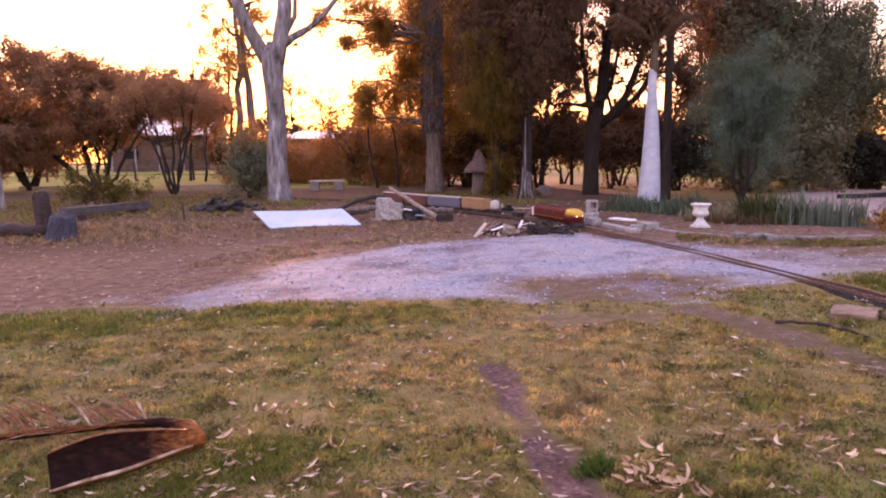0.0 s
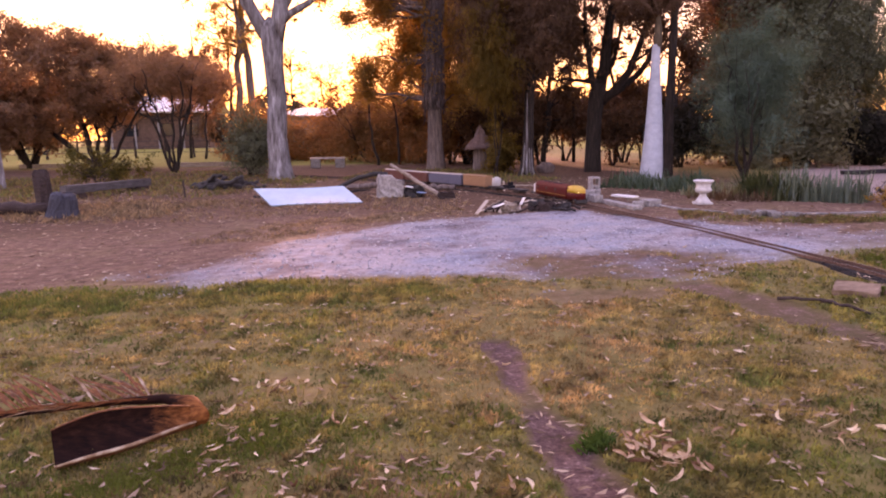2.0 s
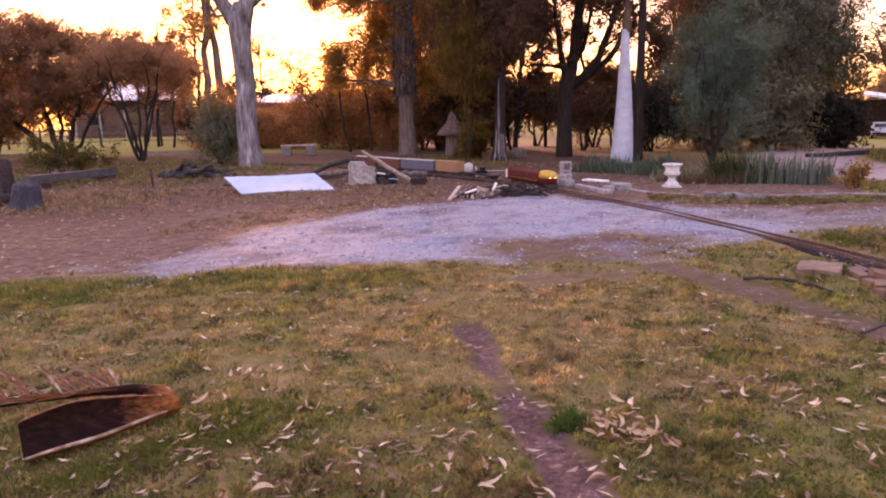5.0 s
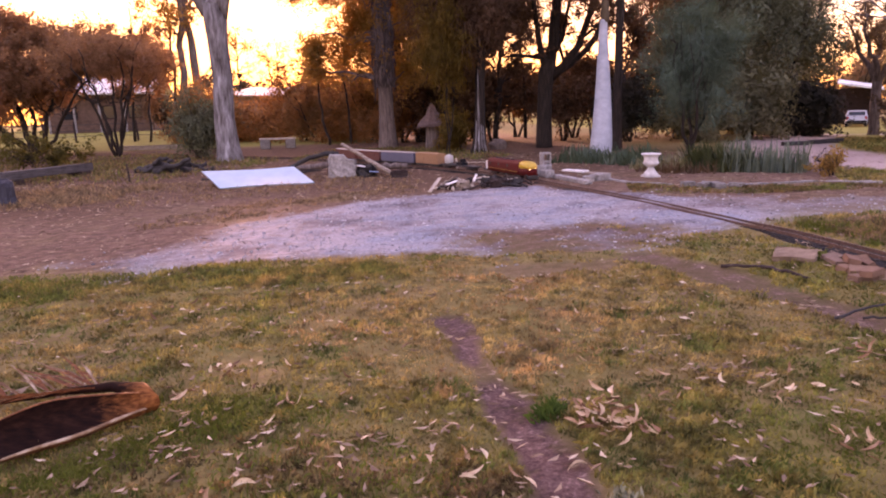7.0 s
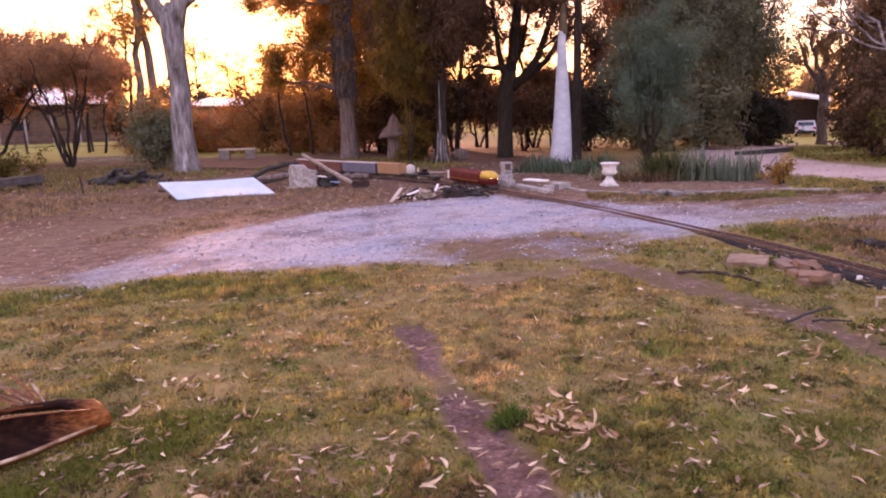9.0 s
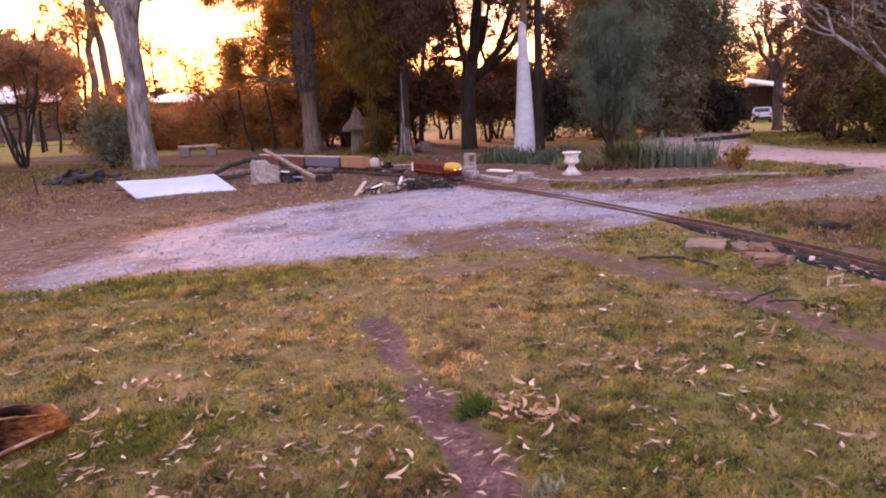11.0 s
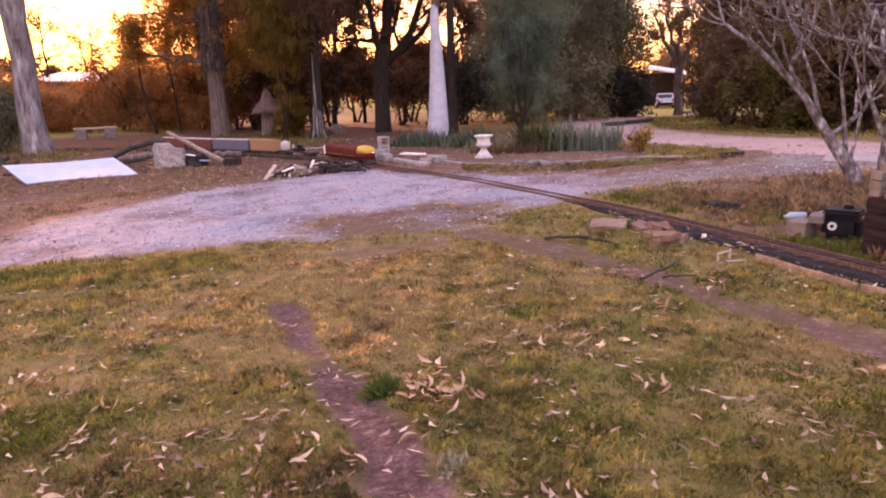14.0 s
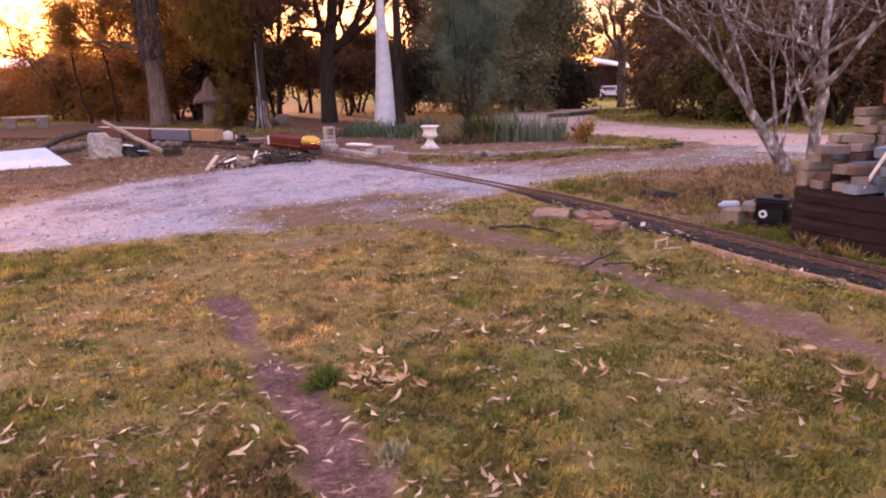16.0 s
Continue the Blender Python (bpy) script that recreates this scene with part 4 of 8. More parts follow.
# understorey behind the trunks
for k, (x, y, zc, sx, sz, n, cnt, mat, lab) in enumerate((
    (-3.4, 35.5, 1.9, 2.6, 1.9, 60, 8000, L_GLOW, "tangled shrub with orange-brown sunset glare put into its colour"),
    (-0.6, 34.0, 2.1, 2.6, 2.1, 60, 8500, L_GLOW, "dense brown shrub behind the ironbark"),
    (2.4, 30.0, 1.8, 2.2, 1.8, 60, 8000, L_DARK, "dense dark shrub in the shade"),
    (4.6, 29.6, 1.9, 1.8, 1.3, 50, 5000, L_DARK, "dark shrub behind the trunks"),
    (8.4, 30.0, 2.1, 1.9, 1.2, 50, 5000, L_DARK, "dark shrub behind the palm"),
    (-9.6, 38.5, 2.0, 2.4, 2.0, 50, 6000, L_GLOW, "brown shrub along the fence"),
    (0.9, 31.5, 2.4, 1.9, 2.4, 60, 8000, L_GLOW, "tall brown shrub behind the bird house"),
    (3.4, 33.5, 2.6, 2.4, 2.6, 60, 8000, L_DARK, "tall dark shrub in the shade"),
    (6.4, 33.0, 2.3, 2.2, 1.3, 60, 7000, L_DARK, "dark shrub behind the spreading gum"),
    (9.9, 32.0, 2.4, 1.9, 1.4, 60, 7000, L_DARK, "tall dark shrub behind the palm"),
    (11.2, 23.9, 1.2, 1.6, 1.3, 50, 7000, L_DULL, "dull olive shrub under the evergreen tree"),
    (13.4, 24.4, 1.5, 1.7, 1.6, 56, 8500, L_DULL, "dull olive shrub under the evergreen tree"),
    (16.6, 25.8, 1.1, 1.6, 1.2, 50, 7000, L_SHADE, "shrub coloured near-black as shade at the end of the trees"),
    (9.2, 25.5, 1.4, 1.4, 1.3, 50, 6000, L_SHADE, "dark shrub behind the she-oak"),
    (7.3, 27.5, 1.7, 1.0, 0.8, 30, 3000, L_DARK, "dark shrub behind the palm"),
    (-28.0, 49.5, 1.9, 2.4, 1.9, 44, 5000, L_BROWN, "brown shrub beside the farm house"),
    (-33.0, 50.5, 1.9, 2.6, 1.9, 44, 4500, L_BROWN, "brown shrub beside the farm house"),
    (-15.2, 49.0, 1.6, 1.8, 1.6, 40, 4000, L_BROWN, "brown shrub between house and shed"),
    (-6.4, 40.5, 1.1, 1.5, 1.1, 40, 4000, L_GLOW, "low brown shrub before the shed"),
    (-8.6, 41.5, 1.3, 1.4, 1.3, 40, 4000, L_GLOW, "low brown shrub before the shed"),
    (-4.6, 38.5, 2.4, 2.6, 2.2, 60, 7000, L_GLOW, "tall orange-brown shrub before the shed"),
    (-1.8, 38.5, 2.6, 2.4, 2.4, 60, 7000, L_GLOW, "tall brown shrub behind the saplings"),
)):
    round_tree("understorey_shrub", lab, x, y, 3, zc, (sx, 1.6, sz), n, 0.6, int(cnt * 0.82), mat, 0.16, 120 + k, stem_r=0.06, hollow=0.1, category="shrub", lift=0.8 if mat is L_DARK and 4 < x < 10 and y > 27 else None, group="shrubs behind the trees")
for k, (x, y, lean) in enumerate(((-2.55, 31.5, -0.35), (-1.55, 31.8, -0.15))):
    rng = np.random.default_rng(140 + k)
    tree("sapling", "thin dark leaning sapling trunk with few leaves", x, y, [bent((0, 0, -0.1), (lean, 0, 2.4), 0.07, 0.04, 6, 0, 0.03, rng), bent((lean, 0, 2.4), (lean * 1.6, 0, 4.2), 0.04, 0.015, 5, 0, 0.05, rng)], M_DARK_BARK,
         [clumps((lean * 1.4, 0, 3.6), (0.5, 0.5, 0.7), 8, 0.25, 140 + k)], L_RUST, 0.12, 600, 140 + k, group="saplings")
round_tree("grey_shrub", "diffuse grey-green shrub beside the gum tree", -6.35, 24.0, 9, 1.2, (1.05, 0.9, 1.35), 60, 0.55, 6000, L_GREYGREEN, 0.09, 151, stem_r=0.03, hollow=0.1, category="shrub")
round_tree("low_shrub", "yellow-green low shrub beside the bird house", 2.4, 22.9, 5, 0.75, (0.7, 0.6, 0.85), 30, 0.3, 3600, L_LIME, 0.11, 152, stem_r=0.025, hollow=0.1, category="shrub")
round_tree("low_shrub", "straggly dull green shrub behind the fallen logs", -9.9, 20.5, 9, 0.6, (1.7, 0.8, 0.6), 44, 0.22, 1500, L_OLIVE, 0.10, 153, stem_r=0.015, category="shrub")
# beyond the road
for k, (b, d, zc, sx, sz, n, cnt, mat, lab) in enumerate((
    (39.6, 27, 1.7, 1.5, 2.0, 70, 9000, L_BROWN, "dark brown shrubby tree beside the carport"),
    (38.9, 28.5, 0.9, 0.7, 1.0, 40, 4000, L_BROWN, "dark brown shrub beside the carport"),
    (40.8, 21.5, 1.3, 1.3, 1.4, 50, 6000, L_BROWN, "brown shrub beyond the road"),
    (43.4, 20.4, 1.5, 1.5, 1.5, 46, 6000, L_BROWN, "dark brown shrub beyond the road"),
    (46.4, 19.4, 1.3, 1.6, 1.3, 46, 6000, L_OLIVE, "dull olive shrub beyond the road"),
    (49.6, 18.5, 1.6, 1.6, 1.6, 46, 6500, L_BROWN, "brown shrub beyond the road"),
    (53.0, 18.0, 1.7, 1.8, 1.7, 60, 8500, L_BROWN, "dark shrub beyond the road"),
    (57.5, 18.0, 2.0, 2.2, 2.0, 60, 7000, L_DARK, "dark shrub beyond the road"),
    (45.0, 23.5, 1.5, 1.9, 1.7, 60, 8000, L_BROWN, "brown hedge shrub beyond the road"),
    (48.3, 22.5, 1.7, 2.0, 1.9, 60, 8000, L_BROWN, "dark brown hedge shrub beyond the road"),
    (51.8, 21.8, 1.7, 2.0, 1.9, 60, 8000, L_BROWN, "brown hedge shrub beyond the road"),
    (55.5, 21.0, 1.8, 2.0, 2.0, 60, 8000, L_BROWN, "brown hedge shrub beyond the road"),
    (44.5, 30, 4.6, 2.9, 4.2, 90, 10000, L_DUSTY, "tall brownish tree beyond the road"),
    (49.0, 28, 4.2, 3.2, 4.0, 90, 10000, L_DUSTY, "tall brownish tree beyond the road"),
    (55.0, 27, 4.6, 3.6, 4.4, 90, 10000, L_DARK, "tall dark tree beyond the road"),
    (62.0, 24, 4.4, 3.6, 4.2, 80, 8000, L_DARK, "tall dark tree beyond the road"),
    (40.4, 32, 4.9, 1.9, 4.2, 90, 9000, L_DUSTY, "tall brown tree behind the forked tree"),
    (35.8, 88, 4.6, 6.0, 5.0, 80, 13000, L_DUSTY, "broad brownish tree behind the carport"),
    (31.5, 60, 3.0, 2.4, 3.0, 50, 4000, L_DARK, "dark tree by the carport"),
)):
    x, y = d * math.sin(radians(b)), d * math.cos(radians(b))
    round_tree("roadside_shrub" if zc < 2.2 else "roadside_tree", lab, x, y, 3, zc, (sx, sx * 0.7, sz), n, 0.45 if zc < 2.2 else 0.8, int(cnt * 0.75), mat, 0.13 if zc < 2.2 else 0.2, 170 + k, stem_r=0.06 if zc < 2.2 else 0.2, hollow=0.1, category="shrub" if zc < 2.2 else "tree", group="trees and shrubs beyond the road")
fk, tk = limbs((0, 0, 2.2), 5, 1.6, 2.6, 0.17, 191, 3)
tree("forked_tree", "stout forked tree with sparse brown foliage by the carport", 20.2, 26.9, [[(0, 0, -0.3, 0.28), (0.03, 0, 0.3, 0.21), (-0.05, 0, 1.3, 0.19), (0, 0, 2.4, 0.19)]] + fk, M_GREY_BARK, [(np.array(tk), np.full(len(tk), 0.42))], L_DUSTY, 0.12, 3600, 191)


def bare_tree():
    """The leafless tree by the brick stack: leaning grey stems that fork and fork again."""
    rng = np.random.default_rng(202)
    x, y = 6.0, 4.85
    top = thing("bare_tree", "leafless tree with mottled grey branching stems", "tree", pose(x, y, GZ(x, y)))

    def fork(lines, p, d, ln, r, depth):
        """A branch that swings out and turns up at its end, forking again there."""
        d = d / np.linalg.norm(d)
        lift = rng.uniform(0.15, 0.5)
        off = rng.normal(0, 0.012 * ln, (6, 3))
        pts = [p + d * ln * q + np.array([0, 0, lift * ln * q * q]) + (off[k] if 0 < k < 5 else 0) for k, q in enumerate(np.linspace(0, 1, 6))]
        lines.append([(*q, r * (1 - 0.28 * k / 5)) for k, q in enumerate(pts)])
        if depth == 0:
            return
        end = (pts[-1] - pts[-2]) / np.linalg.norm(pts[-1] - pts[-2])
        for _ in range(2 if rng.uniform() < 0.72 else 3):
            nd = end + rng.normal(0, 0.62, 3)
            nd[2] = max(nd[2] - 0.25, -0.1)
            fork(lines, pts[-1], nd, ln * rng.uniform(0.66, 0.95), r * rng.uniform(0.6, 0.76), depth - 1)

    # across (to the right as seen from the lawn), up, radius
    right = np.array([0.63, -0.78, 0.0])
    deep = np.array([0.78, 0.63, 0.0])
    stems = (
        ([(0.05, 0, 0.11), (-0.03, 0.18, 0.085), (-0.12, 0.35, 0.068), (-0.31, 0.63, 0.05), (-0.53, 0.99, 0.038), (-0.72, 1.22, 0.03), (-1.0, 1.5, 0.022), (-1.31, 1.75, 0.015)], 0.0, 3),
        ([(0.14, 0, 0.08), (0.18, 0.21, 0.064), (0.19, 0.63, 0.056), (0.23, 0.94, 0.05), (0.20, 1.22, 0.042), (0.19, 1.55, 0.035), (0.21, 1.83, 0.028)], 0.05, 3),
        ([(0.19, 0.97, 0.035), (0.27, 1.08, 0.03), (0.36, 1.19, 0.026), (0.48, 1.39, 0.022), (0.59, 1.6, 0.018)], -0.08, 3),
        ([(0.17, 1.3, 0.026), (0.32, 1.39, 0.022), (0.47, 1.46, 0.019), (0.66, 1.62, 0.015)], 0.1, 3),
        ([(0.14, 0.63, 0.032), (0.09, 0.78, 0.026), (0.04, 0.91, 0.02), (-0.04, 1.1, 0.015)], 0.0, 3),
        ([(0.15, 1.36, 0.024), (0.02, 1.43, 0.02), (-0.1, 1.48, 0.017), (-0.34, 1.56, 0.013)], -0.06, 3),
        ([(-0.11, 0.36, 0.022), (-0.09, 0.48, 0.018), (-0.07, 0.66, 0.015), (-0.05, 0.85, 0.012)], 0.05, 2),
        ([(-0.38, 0.75, 0.026), (-0.43, 0.95, 0.021), (-0.5, 1.22, 0.017), (-0.63, 1.55, 0.013)], 0.0, 3),
        ([(-0.14, 0.4, 0.026), (-0.17, 0.62, 0.021), (-0.2, 0.86, 0.017), (-0.25, 1.16, 0.013)], 0.12, 3),
    )
    for pts, back, depth in stems:
        line = [tuple(right * a + deep * back * z + [0, 0, z - 0.06]) + (r,) for a, z, r in pts]
        lines = [line]
        for i in range(3, len(line)):
            p = np.array(line[i][:3])
            d = p - np.array(line[i - 1][:3])
            last = i == len(line) - 1
            for _ in range(3 if last else 1):
                nd = d / np.linalg.norm(d) + rng.normal(0, 0.45 if last else 0.6, 3)
                nd[2] = max(nd[2], 0.0)
                fork(lines, p, nd, rng.uniform(0.22, 0.4), line[i][3] * (0.85 if last else 0.6), depth if last else depth - 1)
        V, F = tubes(lines, 7, 0.06, 3)
        raw("stem", V, F, M_BARE_BARK, top, smooth_faces=True)


bare_tree()


def reed_bed(name, label, pts, h, lean, seed, mat=L_REED, width=0.02):
    """Upright strap leaves rooted at the given places."""
    rng = np.random.default_rng(seed)
    V, F = [], []
    for x, y in pts:
        z = GZ(x, y)
        a, l = rng.uniform(0, 6.28), h * rng.uniform(0.35, 1.15) * (0.8 + 0.55 * float(wobble(x, y, 0.35, seed)))
        tilt = rng.normal(0, lean)
        dx, dy = math.cos(a), math.sin(a)
        w = width * rng.uniform(0.6, 1.3)
        n = len(V)
        for q, ww in ((0, 1), (0.4, 1.05), (0.75, 0.7), (1, 0.08)):
            ox = tilt * l * q**1.8
            for s in (-1, 1):
                V.append((x + dx * ox - dy * s * w * ww / 2, y + dy * ox + dx * s * w * ww / 2, z - 0.02 + l * q * (1 - 0.25 * abs(tilt) * q)))
        for k in range(3):
            F.append((n + 2 * k, n + 2 * k + 1, n + 2 * k + 3, n + 2 * k + 2))
    return tagged(raw(name, V, F, mat), label, "plants", kind="stuff")


def scatter(n, poly, seed, clump=0):
    rng = np.random.default_rng(seed)
    p = np.array(poly)
    out = []
    lo, hi = p.min(0), p.max(0)
    while len(out) < n:
        c = rng.uniform(lo, hi, (4 * n, 2))
        keep = inside(c[:, 0], c[:, 1], [tuple(q) for q in poly]) < 0
        if clump:
            keep &= wobble(c[:, 0], c[:, 1], clump, seed) > rng.uniform(-0.5, 0.5, len(c))
        out += c[keep].tolist()
    return out[:n]


L_PALEREED = foliage("pale_blue_green_reeds", [(0.0, (0.05, 0.08, 0.06)), (0.6, (0.12, 0.165, 0.13)), (1.0, (0.26, 0.31, 0.26))], 0.3, dry=(1.1, 1.15, 1.25))
L_DEEPREED = foliage("deep_green_reeds", [(0.0, (0.022, 0.036, 0.017)), (0.6, (0.045, 0.07, 0.034)), (1.0, (0.09, 0.12, 0.07))], 0.3)
reed_bed("iris_bed", "dense dark green clump of iris leaves", scatter(640, [(5.55, 12.0), (5.95, 11.4), (6.3, 11.2), (6.5, 11.9), (6.2, 12.5), (5.8, 12.7)], 1), 0.56, 0.5, 1, L_DEEPREED, width=0.028)
reed_bed("iris_bed", "tall pale blue-green clump of iris leaves", scatter(620, [(5.95, 11.6), (6.3, 11.0), (6.8, 10.45), (7.3, 11.0), (6.7, 11.9)], 4), 0.68, 0.28, 4, L_PALEREED, width=0.023)
reed_bed("strap_plants", "low dark green strap-leaved plants under the palm", scatter(1300, [(3.9, 16.2), (4.5, 14.9), (5.3, 13.6), (5.9, 13.9), (6.6, 16.5), (5.2, 17.6)], 2), 0.42, 0.5, 2, width=0.03)
reed_bed("strap_plants", "low brown strap-leaved plants along the bed", scatter(300, [(4.75, 12.6), (5.1, 11.6), (5.7, 11.2), (5.9, 11.7), (5.4, 12.6)], 5), 0.24, 0.8, 5, L_BROWN, width=0.022)
reed_bed("strap_plants", "dark green strap-leaved plants beside the urn", scatter(700, [(4.9, 13.3), (5.4, 11.9), (6.0, 11.9), (6.2, 13.4)], 3), 0.34, 0.6, 3, L_DULL, width=0.025)
round_tree("red_shrub", "small tan twiggy shrub at the bed's end", 7.0, 10.1, 6, 0.28, (0.3, 0.28, 0.26), 16, 0.10, 360, L_GUM, 0.06, 161, stem_r=0.012, category="shrub")
# ---- materials of the things ----
M_WOOD = speckled("weathered_timber", [(0.3, (0.14, 0.10, 0.075)), (0.5, (0.27, 0.21, 0.165)), (0.72, (0.42, 0.35, 0.29))], 22, 0.85, 0.5, 0.006, (0.15, 1.4, 1.4))
M_DARKWOOD = speckled("dark_sleeper_timber", [(0.3, (0.018, 0.011, 0.010)), (0.55, (0.048, 0.030, 0.027)), (0.75, (0.095, 0.066, 0.058))], 20, 0.85, 0.5, 0.006, (0.2, 1.4, 1.4))
M_CHAR = speckled("charred_wood", [(0.3, (0.012, 0.011, 0.012)), (0.6, (0.045, 0.04, 0.04)), (0.8, (0.10, 0.09, 0.085))], 26, 0.8, 0.7, 0.01)
M_PALEWOOD = speckled("bleached_branch", [(0.3, (0.30, 0.24, 0.19)), (0.55, (0.48, 0.40, 0.33)), (0.75, (0.66, 0.58, 0.5))], 18, 0.8, 0.35, 0.006, (0.3, 1.2, 1.2))
M_CONCRETE = speckled("weathered_concrete", [(0.3, (0.17, 0.155, 0.15)), (0.52, (0.31, 0.288, 0.275)), (0.72, (0.45, 0.425, 0.405))], 20, 0.9, 0.5, 0.006)
M_STEEL = speckled("rusty_rail_steel", [(0.3, (0.06, 0.034, 0.028)), (0.55, (0.15, 0.088, 0.068)), (0.75, (0.30, 0.20, 0.16))], 40, 0.5, 0.3, 0.002, metal=0.35)
M_BALLAST = speckled("black_ballast", [(0.3, (0.006, 0.006, 0.006)), (0.6, (0.018, 0.016, 0.017)), (0.8, (0.06, 0.05, 0.05))], 80, 0.9, 1.0, 0.015)
M_WHITE = speckled("white_painted_concrete", [(0.3, (0.58, 0.56, 0.54)), (0.55, (0.76, 0.74, 0.72)), (0.75, (0.82, 0.81, 0.80))], 14, 0.75, 0.25, 0.004, big=0.3)
# blue base colour adds painted sky reflection to the pale sheet
M_SHEET = speckled("pale_laminate_sheet", [(0.3, (0.24, 0.39, 0.50)), (0.55, (0.29, 0.46, 0.58)), (0.8, (0.34, 0.51, 0.63))], 3.0, 0.3, 0.05, 0.002, big=0.25, spec=0.5)
M_BLACK = speckled("black_plastic", [(0.3, (0.005, 0.005, 0.007)), (0.7, (0.013, 0.013, 0.018))], 30, 0.55, 0.1, 0.002, spec=0.15)
M_ROOF = speckled("galvanised_roof_iron", [(0.3, (0.62, 0.64, 0.67)), (0.7, (0.77, 0.79, 0.82))], 5, 0.4, 0.1, 0.002, big=0.3, metal=0.2)
M_TANWALL = speckled("tan_wall_boards", [(0.3, (0.19, 0.125, 0.085)), (0.7, (0.28, 0.19, 0.13))], 6, 0.8, 0.2, 0.004)
M_DIM = speckled("dark_brown_wall", [(0.3, (0.10, 0.058, 0.041)), (0.7, (0.18, 0.107, 0.075))], 4, 0.9, 0.2, 0.004)


def brick_mat(name, stops):
    k = Mat(name, 0.9)
    base = k.ramp(k.chance(), stops)
    k.colour(k.mix(k.grey(k.noise(16, 5), 0.35, 0.75), base, k.mix(0.8, base, (0.55, 0.5, 0.5), "MULTIPLY")))
    k.bump(k.noise(90, 4), 0.5, 0.004)
    return k.m


M_BRICK = brick_mat("mixed_pavers", [(0.0, (0.139, 0.098, 0.078)), (0.2, (0.238, 0.193, 0.156)), (0.45, (0.164, 0.135, 0.123)), (0.6, (0.098, 0.053, 0.043)), (0.8, (0.205, 0.148, 0.115)), (1.0, (0.312, 0.262, 0.221))])
M_BLUEBRICK = brick_mat("blue_grey_pavers", [(0.0, (0.11, 0.16, 0.21)), (1.0, (0.19, 0.25, 0.31))])


def plain(name, c, rough=0.5, metal=0.0, spec=0.4, var=0.25):
    k = Mat(name, rough, metal, spec)
    k.colour(k.mix(k.grey(k.noise(18, 5), 0.35, 0.8), c, tuple(v * (1 - var) for v in c)))
    k.bump(k.noise(140, 3), 0.08, 0.002)
    return k.m


# ---- railway ----
def along(pts, step):
    """Even steps along a smoothed polyline: (x, y, heading)."""
    p = np.array(pts, float)
    for _ in range(3):
        q = np.empty((2 * len(p) - 2, 2))
        q[0::2], q[1::2] = 0.75 * p[:-1] + 0.25 * p[1:], 0.25 * p[:-1] + 0.75 * p[1:]
        p = np.vstack([p[:1], q, p[-1:]])
    d = np.r_[0, np.cumsum(np.hypot(*np.diff(p, axis=0).T))]
    s = np.arange(0, d[-1], step)
    x, y = np.interp(s, d, p[:, 0]), np.interp(s, d, p[:, 1])
    return x, y, np.arctan2(np.gradient(y), np.gradient(x))


GAUGE = 0.127
TX, TY, TH = along(TRACK, 0.1)
TZ = lie(TX, TY) + 0.03 - 0.017 * smooth(5.6, 6.6, TY) * (1 - smooth(10.6, 11.4, TY))  # sunk in the gravel


def strip(name, off, w, z0, z1, mat, parent, label=""):
    """A long bar that follows the track at a sideways offset, w wide, from z0 to z1 over the sleepers' top."""
    V, F = [], []
    nx, ny = -np.sin(TH), np.cos(TH)
    for k in range(len(TX)):
        for o, z in ((off - w / 2, z0), (off + w / 2, z0), (off + w / 2, z1), (off - w / 2, z1)):
            V.append((TX[k] + nx[k] * o, TY[k] + ny[k] * o, TZ[k] + z))
        if k:
            b = 4 * k
            for s in range(4):
                F.append((b - 4 + s, b - 4 + (s + 1) % 4, b + (s + 1) % 4, b + s))
    return raw(name, V, F, mat, parent, label)


M_SLEEPER = speckled("grey_railway_sleeper", [(0.35, (0.02, 0.016, 0.015)), (0.55, (0.05, 0.04, 0.036)), (0.7, (0.14, 0.115, 0.10))], 9, 0.9, 0.5, 0.004)


